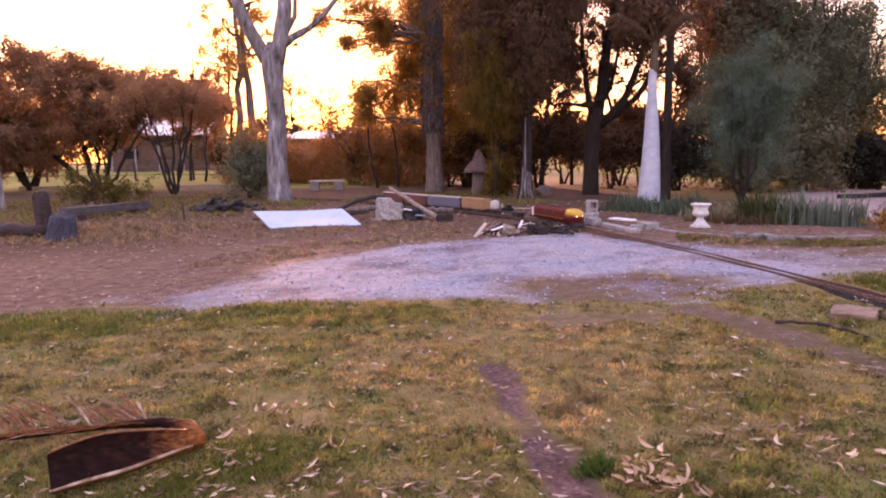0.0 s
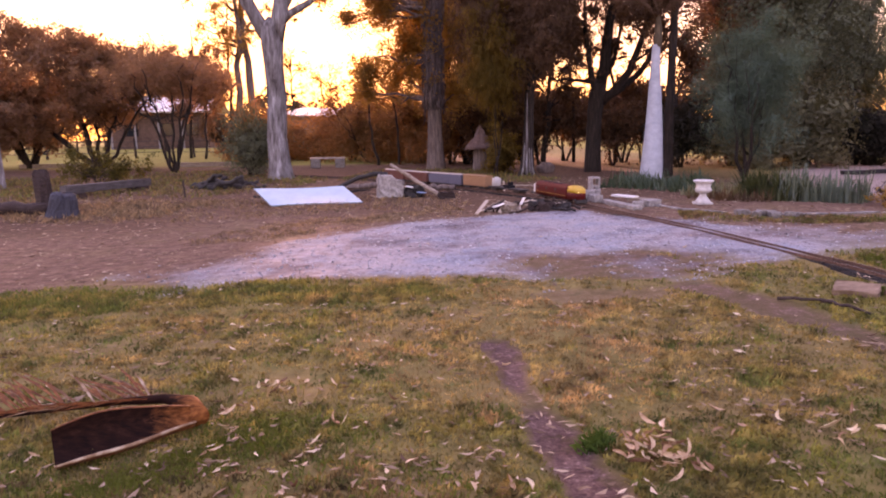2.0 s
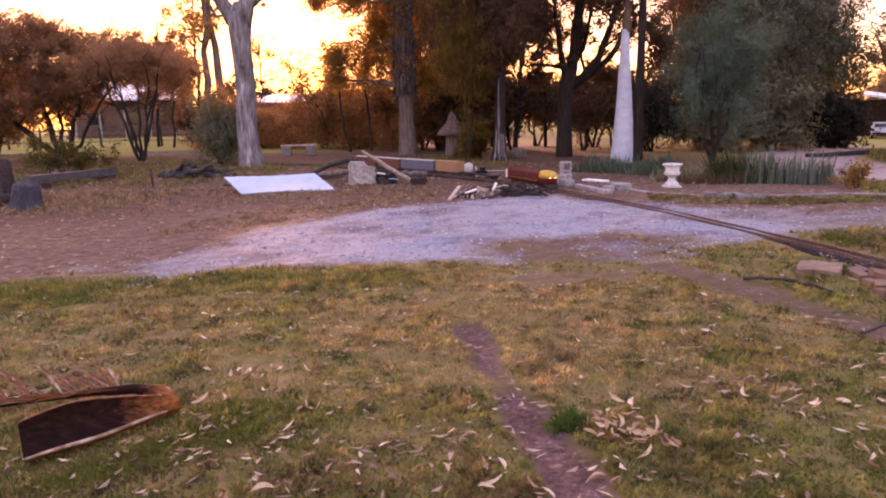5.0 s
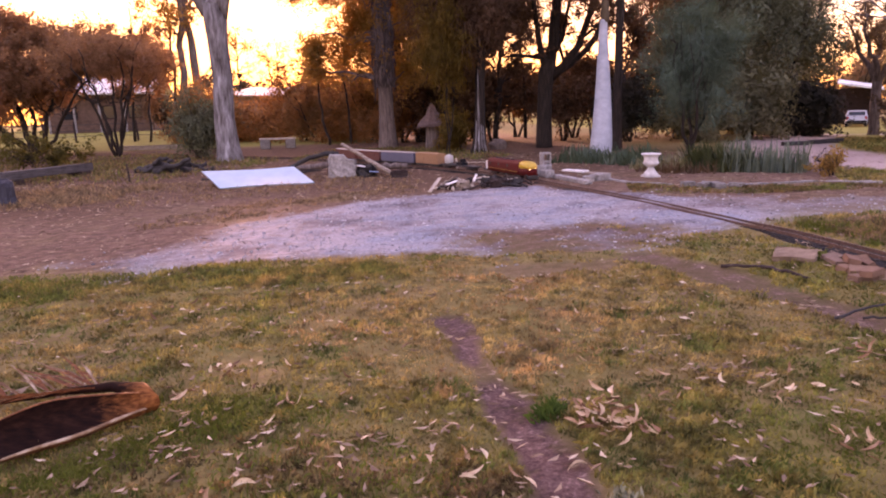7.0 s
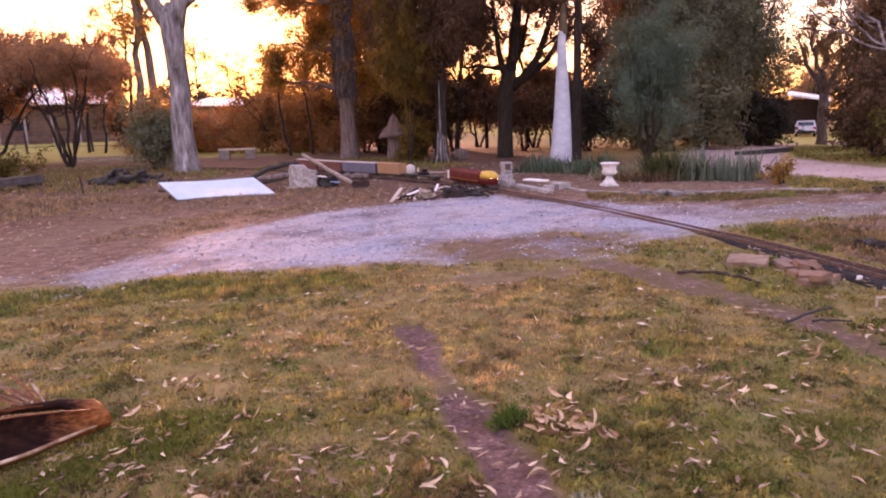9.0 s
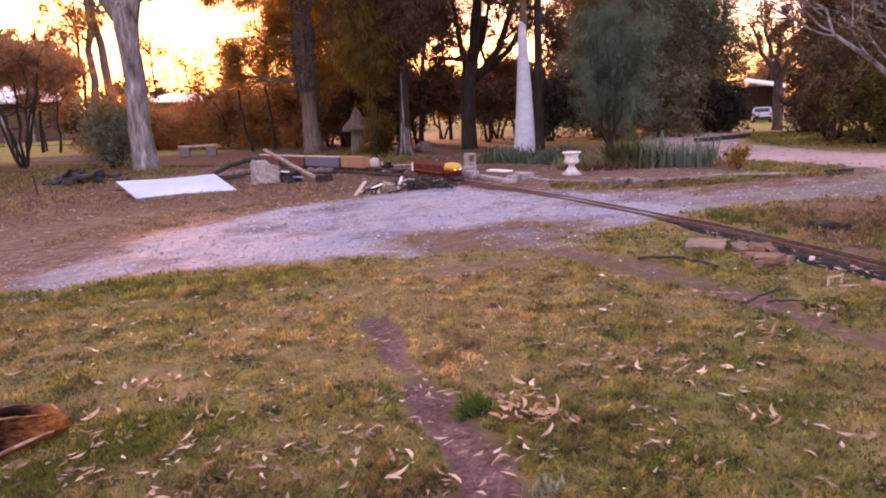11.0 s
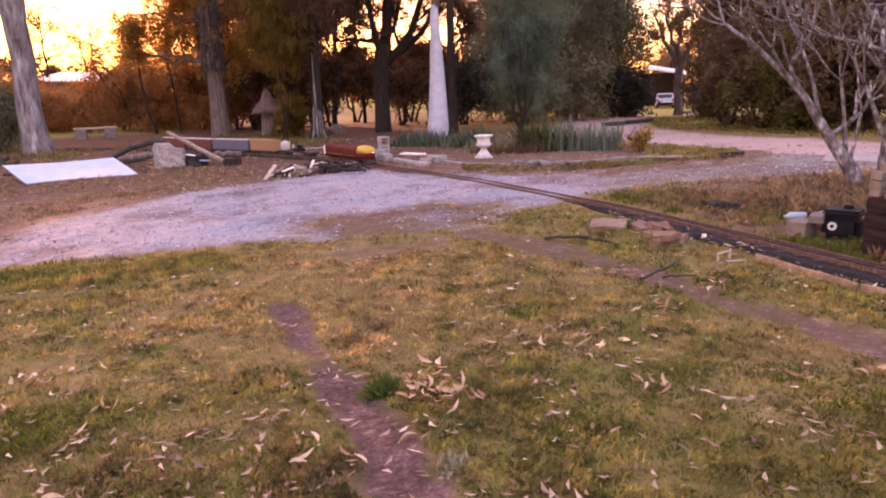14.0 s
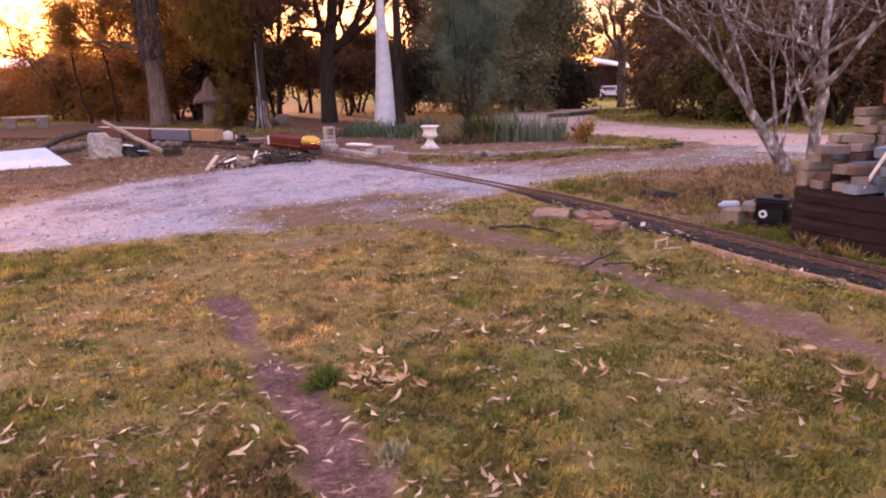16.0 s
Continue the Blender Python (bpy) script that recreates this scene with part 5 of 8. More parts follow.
def railway():
    top = thing("garden_railway", "narrow model railway track on dark sleepers across the yard", "railway track")
    strip("rail", -GAUGE / 2 - 0.005, 0.011, 0.0, 0.028, M_STEEL, top, "rusty steel rail")
    strip("rail", GAUGE / 2 + 0.005, 0.011, 0.0, 0.028, M_STEEL, top, "rusty steel rail")
    # loose black ballast under it
    rng = np.random.default_rng(5)
    V, F = [], []
    nx, ny = -np.sin(TH), np.cos(TH)
    offs = (-0.21, -0.17, -0.1, 0, 0.1, 0.14, 0.17)
    wide = 1.0 + 0.75 * (1 - smooth(4.6, 6.2, TY))
    for k in range(len(TX)):
        for o in offs:
            oo = o * wide[k] if o < 0 else o
            px, py = TX[k] + nx[k] * oo, TY[k] + ny[k] * oo
            edge = abs(o) > 0.165
            V.append((px + rng.normal(0, 0.01), py + rng.normal(0, 0.01), TZ[k] - (0.09 if edge else 0.004) + rng.uniform(-0.008, 0.006)))
        if k and not 6.3 < TY[k] < 11.3:
            b = len(offs) * k
            for s in range(len(offs) - 1):
                F.append((b - len(offs) + s, b - len(offs) + s + 1, b + s + 1, b + s))
    raw("ballast", V, F, M_BALLAST, top, "black crushed ballast bed")
    me = None
    sx, sy, sh = along(TRACK, 0.155)
    for k in range(len(sx)):
        if me is None:
            bm = bmesh.new()
            box(bm, (0.05, 0.24, 0.03), bevel=0.004)
            ob = part("sleeper", bm, M_SLEEPER, top)
            me = ob.data
        else:
            ob = new("sleeper", me)
            ob.parent = top
        j = random.uniform(-0.012, 0.012)
        ob.matrix_basis = pose(sx[k], sy[k], H(sx[k], sy[k]) + (0.017 if not 6.1 < sy[k] < 11.4 else -0.012), 0, 0, math.degrees(sh[k]) + random.uniform(-3, 3)) @ pose(0, j, 0)
    return top


railway()


def rail_vehicle(name, label, p_front, p_rear, category="model wagon", group=""):
    """An empty on the rails between two places, x pointing to its front."""
    (x1, y1), (x0, y0) = p_front, p_rear
    x, y = (x0 + x1) / 2, (y0 + y1) / 2
    z = H(x, y) + 0.03 + 0.028
    return thing(name, label, category, pose(x, y, z, 0, 0, math.degrees(math.atan2(y1 - y0, x1 - x0))), group), math.hypot(x1 - x0, y1 - y0)


M_RED = plain("loco_red_paint", (0.10, 0.008, 0.007), 0.6, spec=0.2)
M_YELLOW = plain("loco_yellow_paint", (0.55, 0.33, 0.03), 0.4)
M_STRIPE = plain("dull_yellow_stripe", (0.30, 0.17, 0.03), 0.5)
M_UNDER = plain("dark_underframe", (0.03, 0.025, 0.025), 0.6)
M_WINDOW = plain("dark_glass", (0.02, 0.025, 0.03), 0.1, spec=0.6)
k = Mat("headlight_lens", 0.2)
k.colour((1.0, 0.85, 0.5))
k.b.inputs["Emission Color"].default_value = (1.0, 0.78, 0.35, 1)
k.b.inputs["Emission Strength"].default_value = 14.0
M_LAMP = k.m


def bogies(top, L, wheel_r=0.034):
    for sx in (-1, 1):
        bm = bmesh.new()
        box(bm, (0.24, 0.15, 0.035), pose(0, 0, 0.05), bevel=0.006)
        for sy in (-1, 1):
            box(bm, (0.25, 0.014, 0.03), pose(0, sy * 0.085, 0.042), bevel=0.004)
        b = part("bogie", bm, M_UNDER, top)
        b.matrix_basis = pose(sx * L * 0.33, 0, 0)
        for wx in (-0.075, 0.075):
            bm = bmesh.new()
            for sy in (-1, 1):
                cyl(bm, wheel_r, wheel_r, 0.012, pose(wx, sy * 0.068, wheel_r, 90), 18)
                cyl(bm, wheel_r * 1.14, wheel_r * 1.14, 0.004, pose(wx, sy * 0.06, wheel_r, 90), 18)
            cyl(bm, 0.006, 0.006, 0.13, pose(wx, 0, wheel_r, 90), 8)
            part("wheelset", bm, M_STEEL, b)


def locomotive():
    top, L = rail_vehicle("model_locomotive", "red and yellow streamlined model diesel locomotive with lit headlights", (2.61, 11.5), (2.04, 13.6), "model locomotive")
    L = 1.95
    W, HT = 0.25, 0.245
    # hull with a rounded roof and a bull nose
    SECTION = ((-1, 0), (-1, 0.35), (-1, 0.5), (-1, 0.72), (-0.9, 0.88), (-0.62, 0.97), (0, 1.0), (0.62, 0.97), (0.9, 0.88), (1, 0.72), (1, 0.5), (1, 0.35), (1, 0))

    def hull(x0, x1, nose, lo=0.0, hi=1.0):
        bm = bmesh.new()
        rings = []
        n = 26
        sec = [q for q in SECTION if lo <= q[1] <= hi]
        for i in range(n + 1):
            x = x0 + (x1 - x0) * i / n
            f = 1.0
            if nose:
                d = max(0.0, (x - (x1 - 0.2)) / 0.2)
                f = math.sqrt(max(0.02, 1 - d * d * 0.93))
            rings.append([bm.verts.new((x, yy * W / 2 * (0.5 + 0.5 * f), 0.075 + zz * HT * (1 if zz <= 0.5 else 0.66 + 0.34 * f))) for yy, zz in sec])
        for r1, r2 in zip(rings, rings[1:]):
            for a in range(len(sec)):
                b = (a + 1) % len(sec)
                bm.faces.new((r1[a], r1[b], r2[b], r2[a]))
        bm.faces.new(rings[0][::-1])
        bm.faces.new(rings[-1])
        return bm

    part("body", hull(-0.72, 0.66, False), M_RED, top, "red ribbed hood", True)
    part("nose", hull(0.664, 0.97, True, 0.5, 1.0), M_YELLOW, top, "yellow rounded nose", True)
    part("nose_skirt", hull(0.664, 0.972, True, 0.0, 0.5), M_RED, top, "red lower nose", True)
    bm = bmesh.new()
    box(bm, (0.09, 0.225, 0.18), pose(-0.80, 0, 0.17), bevel=0.012)
    part("rear_cab", bm, M_WHITE, top, "white painted rear end")
    bm = bmesh.new()
    box(bm, (1.92, 0.235, 0.035), pose(0, 0, 0.082), bevel=0.006)
    box(bm, (0.06, 0.22, 0.07), pose(0.955, 0, 0.05), bevel=0.01)
    part("underframe", bm, M_UNDER, top)
    bm = bmesh.new()
    box(bm, (0.30, 0.17, 0.045), pose(0, 0, 0.055), bevel=0.01)
    part("fuel_tank", bm, M_UNDER, top)
    for sy in (-1, 1):
        bm = bmesh.new()
        box(bm, (1.30, 0.006, 0.008), pose(-0.06, sy * 0.127, 0.13))
        part("stripe", bm, M_STRIPE, top, "thin yellow side stripe")
        for i in range(9):
            bm = bmesh.new()
            box(bm, (0.07, 0.004, 0.05), pose(-0.6 + 0.13 * i, sy * 0.1262, 0.215), bevel=0.0015)
            part("grille", bm, M_UNDER if i % 3 == 0 else M_RED, top)
        bm = bmesh.new()
        box(bm, (0.10, 0.006, 0.05), pose(0.68, sy * 0.118, 0.25), bevel=0.002)
        part("side_window", bm, M_WINDOW, top)
        bm = bmesh.new()
        box(bm, (0.012, 0.07, 0.045), pose(0.846, sy * 0.048, 0.262, 0, -32, sy * 14), bevel=0.002)
        part("windscreen", bm, M_WINDOW, top)
        for z, r in ((0.135, 0.022), (0.19, 0.017)):
            bm = bmesh.new()
            cyl(bm, r, r * 0.8, 0.03, pose(0.955, sy * 0.055, z, 0, 90, 0), 16)
            part("headlight", bm, M_LAMP, top, "glowing yellow headlight")
    bm = bmesh.new()
    cyl(bm, 0.02, 0.016, 0.03, pose(0.945, 0, 0.235, 0, 90, 0), 16)
    part("headlight", bm, M_LAMP, top, "glowing yellow headlight")
    for i in range(4):
        bm = bmesh.new()
        cyl(bm, 0.045, 0.045, 0.012, pose(-0.5 + 0.22 * i, 0, 0.325), 18)
        part("roof_fan", bm, M_UNDER, top)
    bogies(top, 1.6)


locomotive()


def box_wagon(label, front, rear, mat, roof_mat, doors=2, h=0.23, w=0.23):
    top, L = rail_vehicle("model_box_wagon", label, front, rear, group="model train wagons")
    L -= 0.05
    bm = bmesh.new()
    box(bm, (L, w, h), pose(0, 0, 0.085 + h / 2), bevel=0.008)
    part("body", bm, mat, top)
    bm = bmesh.new()
    n = 7
    prof = [(-w / 2 - 0.006 + (w + 0.012) * i / n, 0.024 * math.sin(math.pi * i / n)) for i in range(n + 1)]
    a = [[bm.verts.new((sx * (L / 2 + 0.006), y, 0.088 + h + z)) for y, z in prof] for sx in (-1, 1)]
    for i in range(n):
        bm.faces.new((a[0][i], a[1][i], a[1][i + 1], a[0][i + 1]))
    bm.faces.new(a[0])
    bm.faces.new(a[1][::-1])
    part("roof", bm, roof_mat, top)
    for sy in (-1, 1):
        for i in range(doors):
            bm = bmesh.new()
            box(bm, (L * 0.2, 0.007, h * 0.86), pose((i - (doors - 1) / 2) * L * 0.42, sy * (w / 2 + 0.003), 0.09 + h * 0.47), bevel=0.002)
            part("door", bm, mat, top)
        for i in range(7):
            bm = bmesh.new()
            box(bm, (0.012, 0.006, h * 0.9), pose((i - 3) * L * 0.158, sy * (w / 2 + 0.002), 0.088 + h * 0.48))
            part("rib", bm, mat, top)
    bm = bmesh.new()
    box(bm, (L + 0.03, w * 0.86, 0.024), pose(0, 0, 0.072))
    cyl(bm, 0.01, 0.01, 0.05, pose(L / 2 + 0.03, 0, 0.07, 0, 90, 0), 10)
    part("underframe", bm, M_UNDER, top)
    bogies(top, L)


M_TAN = plain("tan_wagon_paint", (0.33, 0.17, 0.085), 0.55)
M_BLUE = plain("blue_grey_wagon_paint", (0.10, 0.105, 0.15), 0.5)
M_OXIDE = plain("oxide_brown_wagon_paint", (0.13, 0.04, 0.03), 0.55)
M_PALEROOF = plain("pale_wagon_roof", (0.36, 0.31, 0.28), 0.6)
box_wagon("tan brown model box wagon behind the flat wagon", (1.29, 15.42), (0.80, 16.27), M_TAN, M_TAN)
box_wagon("blue-grey model container wagon with pale roof", (0.77, 16.32), (-0.02, 17.53), M_BLUE, M_PALEROOF, 3)
box_wagon("rusty brown model box wagon with pale roof", (-0.05, 17.58), (-0.70, 18.70), M_OXIDE, M_PALEROOF)
box_wagon("maroon model box wagon at the end of the train", (-0.72, 18.75), (-1.35, 19.85), M_OXIDE, M_PALEROOF)


def flat_wagon():
    top, L = rail_vehicle("model_flat_wagon", "dark model flat wagon carrying a small white tank", (1.93, 13.98), (1.33, 15.3), group="model train wagons")
    bm = bmesh.new()
    box(bm, (L - 0.05, 0.22, 0.03), pose(0, 0, 0.09), bevel=0.004)
    cyl(bm, 0.01, 0.01, 0.06, pose(L / 2, 0, 0.08, 0, 90, 0), 8)
    part("deck", bm, M_UNDER, top)
    bm = bmesh.new()
    lathe(bm, [(0.06, 0), (0.09, 0.01), (0.10, 0.03), (0.10, 0.15), (0.085, 0.18), (0.04, 0.19), (0.04, 0.205), (0.0101, 0.206)], 20, pose(-L / 2 + 0.22, 0, 0.106))
    part("tank", bm, plain("dull_white_drum", (0.42, 0.40, 0.38), 0.6), top, "small white drum", True)
    bm = bmesh.new()
    box(bm, (0.26, 0.16, 0.06), pose(0.05, 0, 0.136), bevel=0.008)
    box(bm, (0.08, 0.10, 0.07), pose(0.10, 0, 0.2), bevel=0.008)
    part("driver_seat", bm, M_BLACK, top)
    bogies(top, L)


flat_wagon()


# ---- debris, logs and blocks ----
def pole_between(name, label, a, b, r1, r2, mat, seed, category="log", bend=0.0, wander=0.02, sides=9, group=""):
    """A branch or log from a to b, with z over the ground."""
    rng = np.random.default_rng(seed)
    a = (a[0], a[1], GZ(a[0], a[1]) + a[2])
    b = (b[0], b[1], GZ(b[0], b[1]) + b[2])
    line = bent(a, b, r1, r2, 8, bend, wander, rng)
    V, F = tubes([line], sides, 0.1, seed)
    c = V.mean(0)
    c[2] = V[:, 2].min()
    ob = raw(name, V - c, F, mat, smooth_faces=True)
    ob.matrix_basis = pose(*c)
    return tagged(ob, label, category, group)


def chunk(name, label, x, y, size, mat, yaw=0, lift=0.0, seed=0, category="block", group="", rx=0, ry=0, rough=0.03):
    """A worn block with chipped, uneven faces, resting on the ground."""
    rng = np.random.default_rng(seed)
    bm = bmesh.new()
    box(bm, size, bevel=min(size) * 0.08)
    bmesh.ops.subdivide_edges(bm, edges=bm.edges[:], cuts=2, use_grid_fill=True)
    for v in bm.verts:
        v.co += Vector(rng.normal(0, rough * min(size), 3))
    ob = part(name, bm, mat)
    ob.matrix_basis = pose(x, y, GZ(x, y) + size[2] / 2 - 0.01 + lift, rx, ry, yaw)
    return tagged(ob, label, category, group)


def plank(name, label, a, b, w, h, mat, lift=0.0, category="plank", group="", roll=0, bevel=0.006):
    """A sawn timber from a to b; z over the ground at each end."""
    pa = Vector((a[0], a[1], GZ(a[0], a[1]) + a[2] + h / 2 + lift))
    pb = Vector((b[0], b[1], GZ(b[0], b[1]) + b[2] + h / 2 + lift))
    d = pb - pa
    bm = bmesh.new()
    box(bm, (d.length, w, h), bevel=bevel)
    bmesh.ops.subdivide_edges(bm, edges=[e for e in bm.edges if e.calc_length() > d.length * 0.8], cuts=6)
    rng = np.random.default_rng(int(abs(a[0] * 100) + abs(b[1] * 31)))
    for v in bm.verts:
        v.co += Vector((0, *rng.normal(0, 0.03 * min(w, h), 2)))
    ob = part(name, bm, mat)
    yaw = math.degrees(math.atan2(d.y, d.x))
    tilt = -math.degrees(math.atan2(d.z, math.hypot(d.x, d.y)))
    ob.matrix_basis = Matrix.Translation((pa + pb) / 2) @ pose(0, 0, 0, 0, 0, yaw) @ pose(0, 0, 0, roll, tilt, 0)
    return tagged(ob, label, category, group)


def pale_sheet():
    """The laminate sheet: front edge on the grass, back edge propped up on brushwood."""
    fl, fr = Vector((-3.31, 13.7, H(-3.3, 13.7) + 0.03)), Vector((-1.46, 13.85, H(-1.4, 13.8) + 0.045))
    bl, br = Vector((-3.84, 14.46, 0.26)), Vector((-1.96, 14.67, 0.275))
    bm = bmesh.new()
    n = 14
    nrm = (fr - fl).cross(bl - fl).normalized() * 0.022
    grid = []
    for j in range(n + 1):
        row = []
        for i in range(n + 1):
            u, v = i / n, j / n
            p = (fl * (1 - u) + fr * u) * (1 - v) + (bl * (1 - u) + br * u) * v
            p.z += 0.012 * math.sin(u * 5 + v * 2) - 0.02 * math.sin(math.pi * v) * math.sin(math.pi * u)
            row.append((bm.verts.new(p), bm.verts.new(p - nrm)))
        grid.append(row)
    for j in range(n):
        for i in range(n):
            a, b, c, d = grid[j][i], grid[j][i + 1], grid[j + 1][i + 1], grid[j + 1][i]
            bm.faces.new((a[0], b[0], c[0], d[0]))
            bm.faces.new((d[1], c[1], b[1], a[1]))
    rim = [grid[0][i] for i in range(n)] + [grid[j][n] for j in range(n)] + [grid[n][n - i] for i in range(n)] + [grid[n - j][0] for j in range(n)]
    for a, b in zip(rim, rim[1:] + rim[:1]):
        bm.faces.new((a[0], a[1], b[1], b[0]))
    bmesh.ops.recalc_face_normals(bm, faces=bm.faces[:])
    tagged(part("laminate_sheet", bm, M_SHEET), "large pale grey flat sheet propped on brushwood in the grass", "sheet")


pale_sheet()
for k, (x, y, s) in enumerate(((-3.35, 14.5, 0.17), (-2.7, 14.55, 0.18), (-2.15, 14.6, 0.19))):
    chunk("prop_log", "short dark log propping up the sheet", x, y, (0.3, 0.16, s), M_CHAR, 10 * k, seed=k, category="log", group="props under the sheet")


def stone_block():
    rng = np.random.default_rng(15)
    bm = bmesh.new()
    box(bm, (0.56, 0.42, 0.50), bevel=0.03)
    bmesh.ops.subdivide_edges(bm, edges=bm.edges[:], cuts=4, use_grid_fill=True)
    for v in bm.verts:
        if v.co.z > 0.1 and v.co.x > 0.05:
            v.co.z -= 0.13 * min(1, (v.co.x - 0.05) / 0.1) * (v.co.z + 0.05) / 0.3
        v.co.x *= 1 - 0.12 * (v.co.z / 0.25) * 0.4
        v.co += Vector(rng.normal(0, 0.012, 3))
    ob = part("stone_block", bm, M_CONCRETE)
    ob.matrix_basis = pose(-0.96, 14.95, GZ(-0.96, 14.95) + 0.235, 0, 0, 8)
    tagged(ob, "broken weathered grey concrete block with a chipped top", "stone block")


stone_block()
pole_between("leaning_log", "long pale log leaning over the concrete block", (-0.95, 15.25, 0.70), (0.15, 14.45, 0.05), 0.036, 0.052, M_WOOD, 1, wander=0.01)
chunk("log_end", "short brown sawn log end in the grass", 0.28, 14.35, (0.34, 0.16, 0.15), M_DARKWOOD, 15, seed=3, category="log", rough=0.08)
pole_between("charred_branch", "thick black charred branch arching to the ground", (-2.35, 15.6, 0.03), (-1.05, 15.5, 0.46), 0.045, 0.06, M_CHAR, 2, category="branch", bend=0.16)
pole_between("fallen_log", "brown weathered log lying behind the concrete block", (-2.7, 16.6, 0.1), (-0.7, 16.0, 0.24), 0.06, 0.085, M_GREY_BARK, 3)
pole_between("fallen_log", "brown log lying near the railway", (-0.3, 16.2, 0.12), (0.5, 15.9, 0.1), 0.06, 0.07, M_GREY_BARK, 4)
pole_between("charred_branch", "blackened branch leaning beside the block", (-0.72, 14.95, 0.03), (-0.3, 14.75, 0.26), 0.07, 0.05, M_CHAR, 5, category="branch")
chunk("rubbish_bag", "dark crumpled plastic rubbish beside the log", -0.42, 14.85, (0.34, 0.28, 0.2), M_CHAR, 20, seed=9, category="rubbish", rough=0.14)
plank("offcut", "pale painted board offcut lying on rubbish", (-0.62, 14.85, 0.24), (-0.42, 14.8, 0.21), 0.12, 0.02, M_WHITE)
plank("offcut", "blue painted board offcut against the log", (-0.36, 14.7, 0.12), (-0.16, 14.66, 0.1), 0.1, 0.02, plain("pale_blue_paint", (0.25, 0.38, 0.6), 0.5))
# burnt heap under the gum tree
for k in range(13):
    rng = np.random.default_rng(300 + k)
    x, y = -5.75 + rng.normal(0, 0.45), 18.7 + rng.normal(0, 0.35)
    a, l = rng.uniform(-1.2, 1.2), rng.uniform(0.25, 0.6)
    pole_between("burnt_log", "blackened log in a burnt heap under the gum", (x - l * math.cos(a), y - l * math.sin(a), 0.04), (x + l * math.cos(a), y + l * math.sin(a), rng.uniform(0.05, 0.4)), rng.uniform(0.04, 0.09), 0.05, M_CHAR, 310 + k, group="burnt logs under the gum", wander=0.03)
for k in range(8):
    rng = np.random.default_rng(330 + k)
    x, y = -3.7 + 0.24 * k, 15.4 + rng.normal(0, 0.25)
    pole_between("dark_stick", "thin dark stick lying behind the sheet", (x - 0.5, y, 0.03), (x + 0.6, y + rng.normal(0, 0.2), 0.06 + rng.uniform(0, 0.1)), 0.025, 0.012, M_CHAR, 340 + k, "branch", group="sticks behind the sheet", wander=0.03)


def stump(name, label, x, y, r, h, mat, seed, lean=0):
    rng = np.random.default_rng(seed)
    bm = bmesh.new()
    lathe(bm, [(r * 1.35, -0.08), (r * 1.18, 0.05), (r * 1.0, h * 0.35), (r * 0.97, h * 0.75), (r * 0.86, h * 0.93), (r * 0.6, h * 1.02), (0.02, h * 1.0)], 18)
    for v in bm.verts:
        a = math.atan2(v.co.y, v.co.x)
        s = 1 + 0.12 * math.sin(3 * a + seed) + 0.06 * math.sin(7 * a)
        v.co.x *= s
        v.co.y *= s
        v.co += Vector(rng.normal(0, 0.012, 3))
    ob = part(name, bm, mat, smooth_faces=False)
    ob.matrix_basis = pose(x, y, GZ(x, y), 0, lean, 0)
    return tagged(ob, label, "stump")


M_BLUEGREY = speckled("blue_grey_weathered_wood", [(0.3, (0.018, 0.018, 0.025)), (0.6, (0.05, 0.052, 0.068)), (0.8, (0.11, 0.11, 0.135))], 14, 0.85, 0.6, 0.01, (1.4, 1.4, 0.25))
M_GREYBEAM = speckled("grey_old_beam", [(0.3, (0.05, 0.042, 0.042)), (0.6, (0.10, 0.09, 0.09)), (0.8, (0.16, 0.148, 0.148))], 18, 0.85, 0.5, 0.008, (0.2, 1.4, 1.4))
stump("tree_stump", "blue-grey weathered tree stump beside a dark post", -7.15, 13.0, 0.24, 0.46, M_BLUEGREY, 2, 6)
stump("tree_stump", "dark weathered stump post behind the grey stump", -7.75, 13.5, 0.16, 0.86, M_DARKWOOD, 5, -3)
plank("timber_beam", "long squared grey timber beam lying on the ground", (-8.75, 16.0, 0.12), (-7.85, 18.7, 0.10), 0.22, 0.2, M_GREYBEAM, category="beam", bevel=0.015)
chunk("timber_block", "dark timber block under the long beam", -7.98, 18.3, (0.5, 0.3, 0.13), M_DARKWOOD, -20, seed=4)
chunk("timber_block", "dark timber block under the long beam", -8.65, 16.3, (0.5, 0.3, 0.14), M_DARKWOOD, -20, seed=5)
pole_between("fallen_log", "dark fallen log half hidden in grass", (-9.6, 13.6, 0.1), (-7.6, 13.3, 0.12), 0.14, 0.12, M_DARKWOOD, 6)
pole_between("garden_stake", "short dark stake standing in the grass", (-5.95, 16.2, -0.05), (-5.98, 16.2, 0.42), 0.025, 0.02, M_DARKWOOD, 7, "stake", wander=0.004)
tree("gum_tree", "pale gum trunk beside the fallen timber", -12.75, 19.6, [[(0, 0, -0.3, 0.5), (0, 0, 0.2, 0.4), (0, 0, 2, 0.34), (-0.1, 0, 4.5, 0.3), (-0.3, 0, 8, 0.22), (-0.3, 0, 11, 0.08)]], M_GUM_BARK, [clumps((-0.3, 0, 10.5), (1.8, 1.6, 1.6), 18, 0.6, 5)], L_GUM, 0.16, 2200, 7, sides=14)


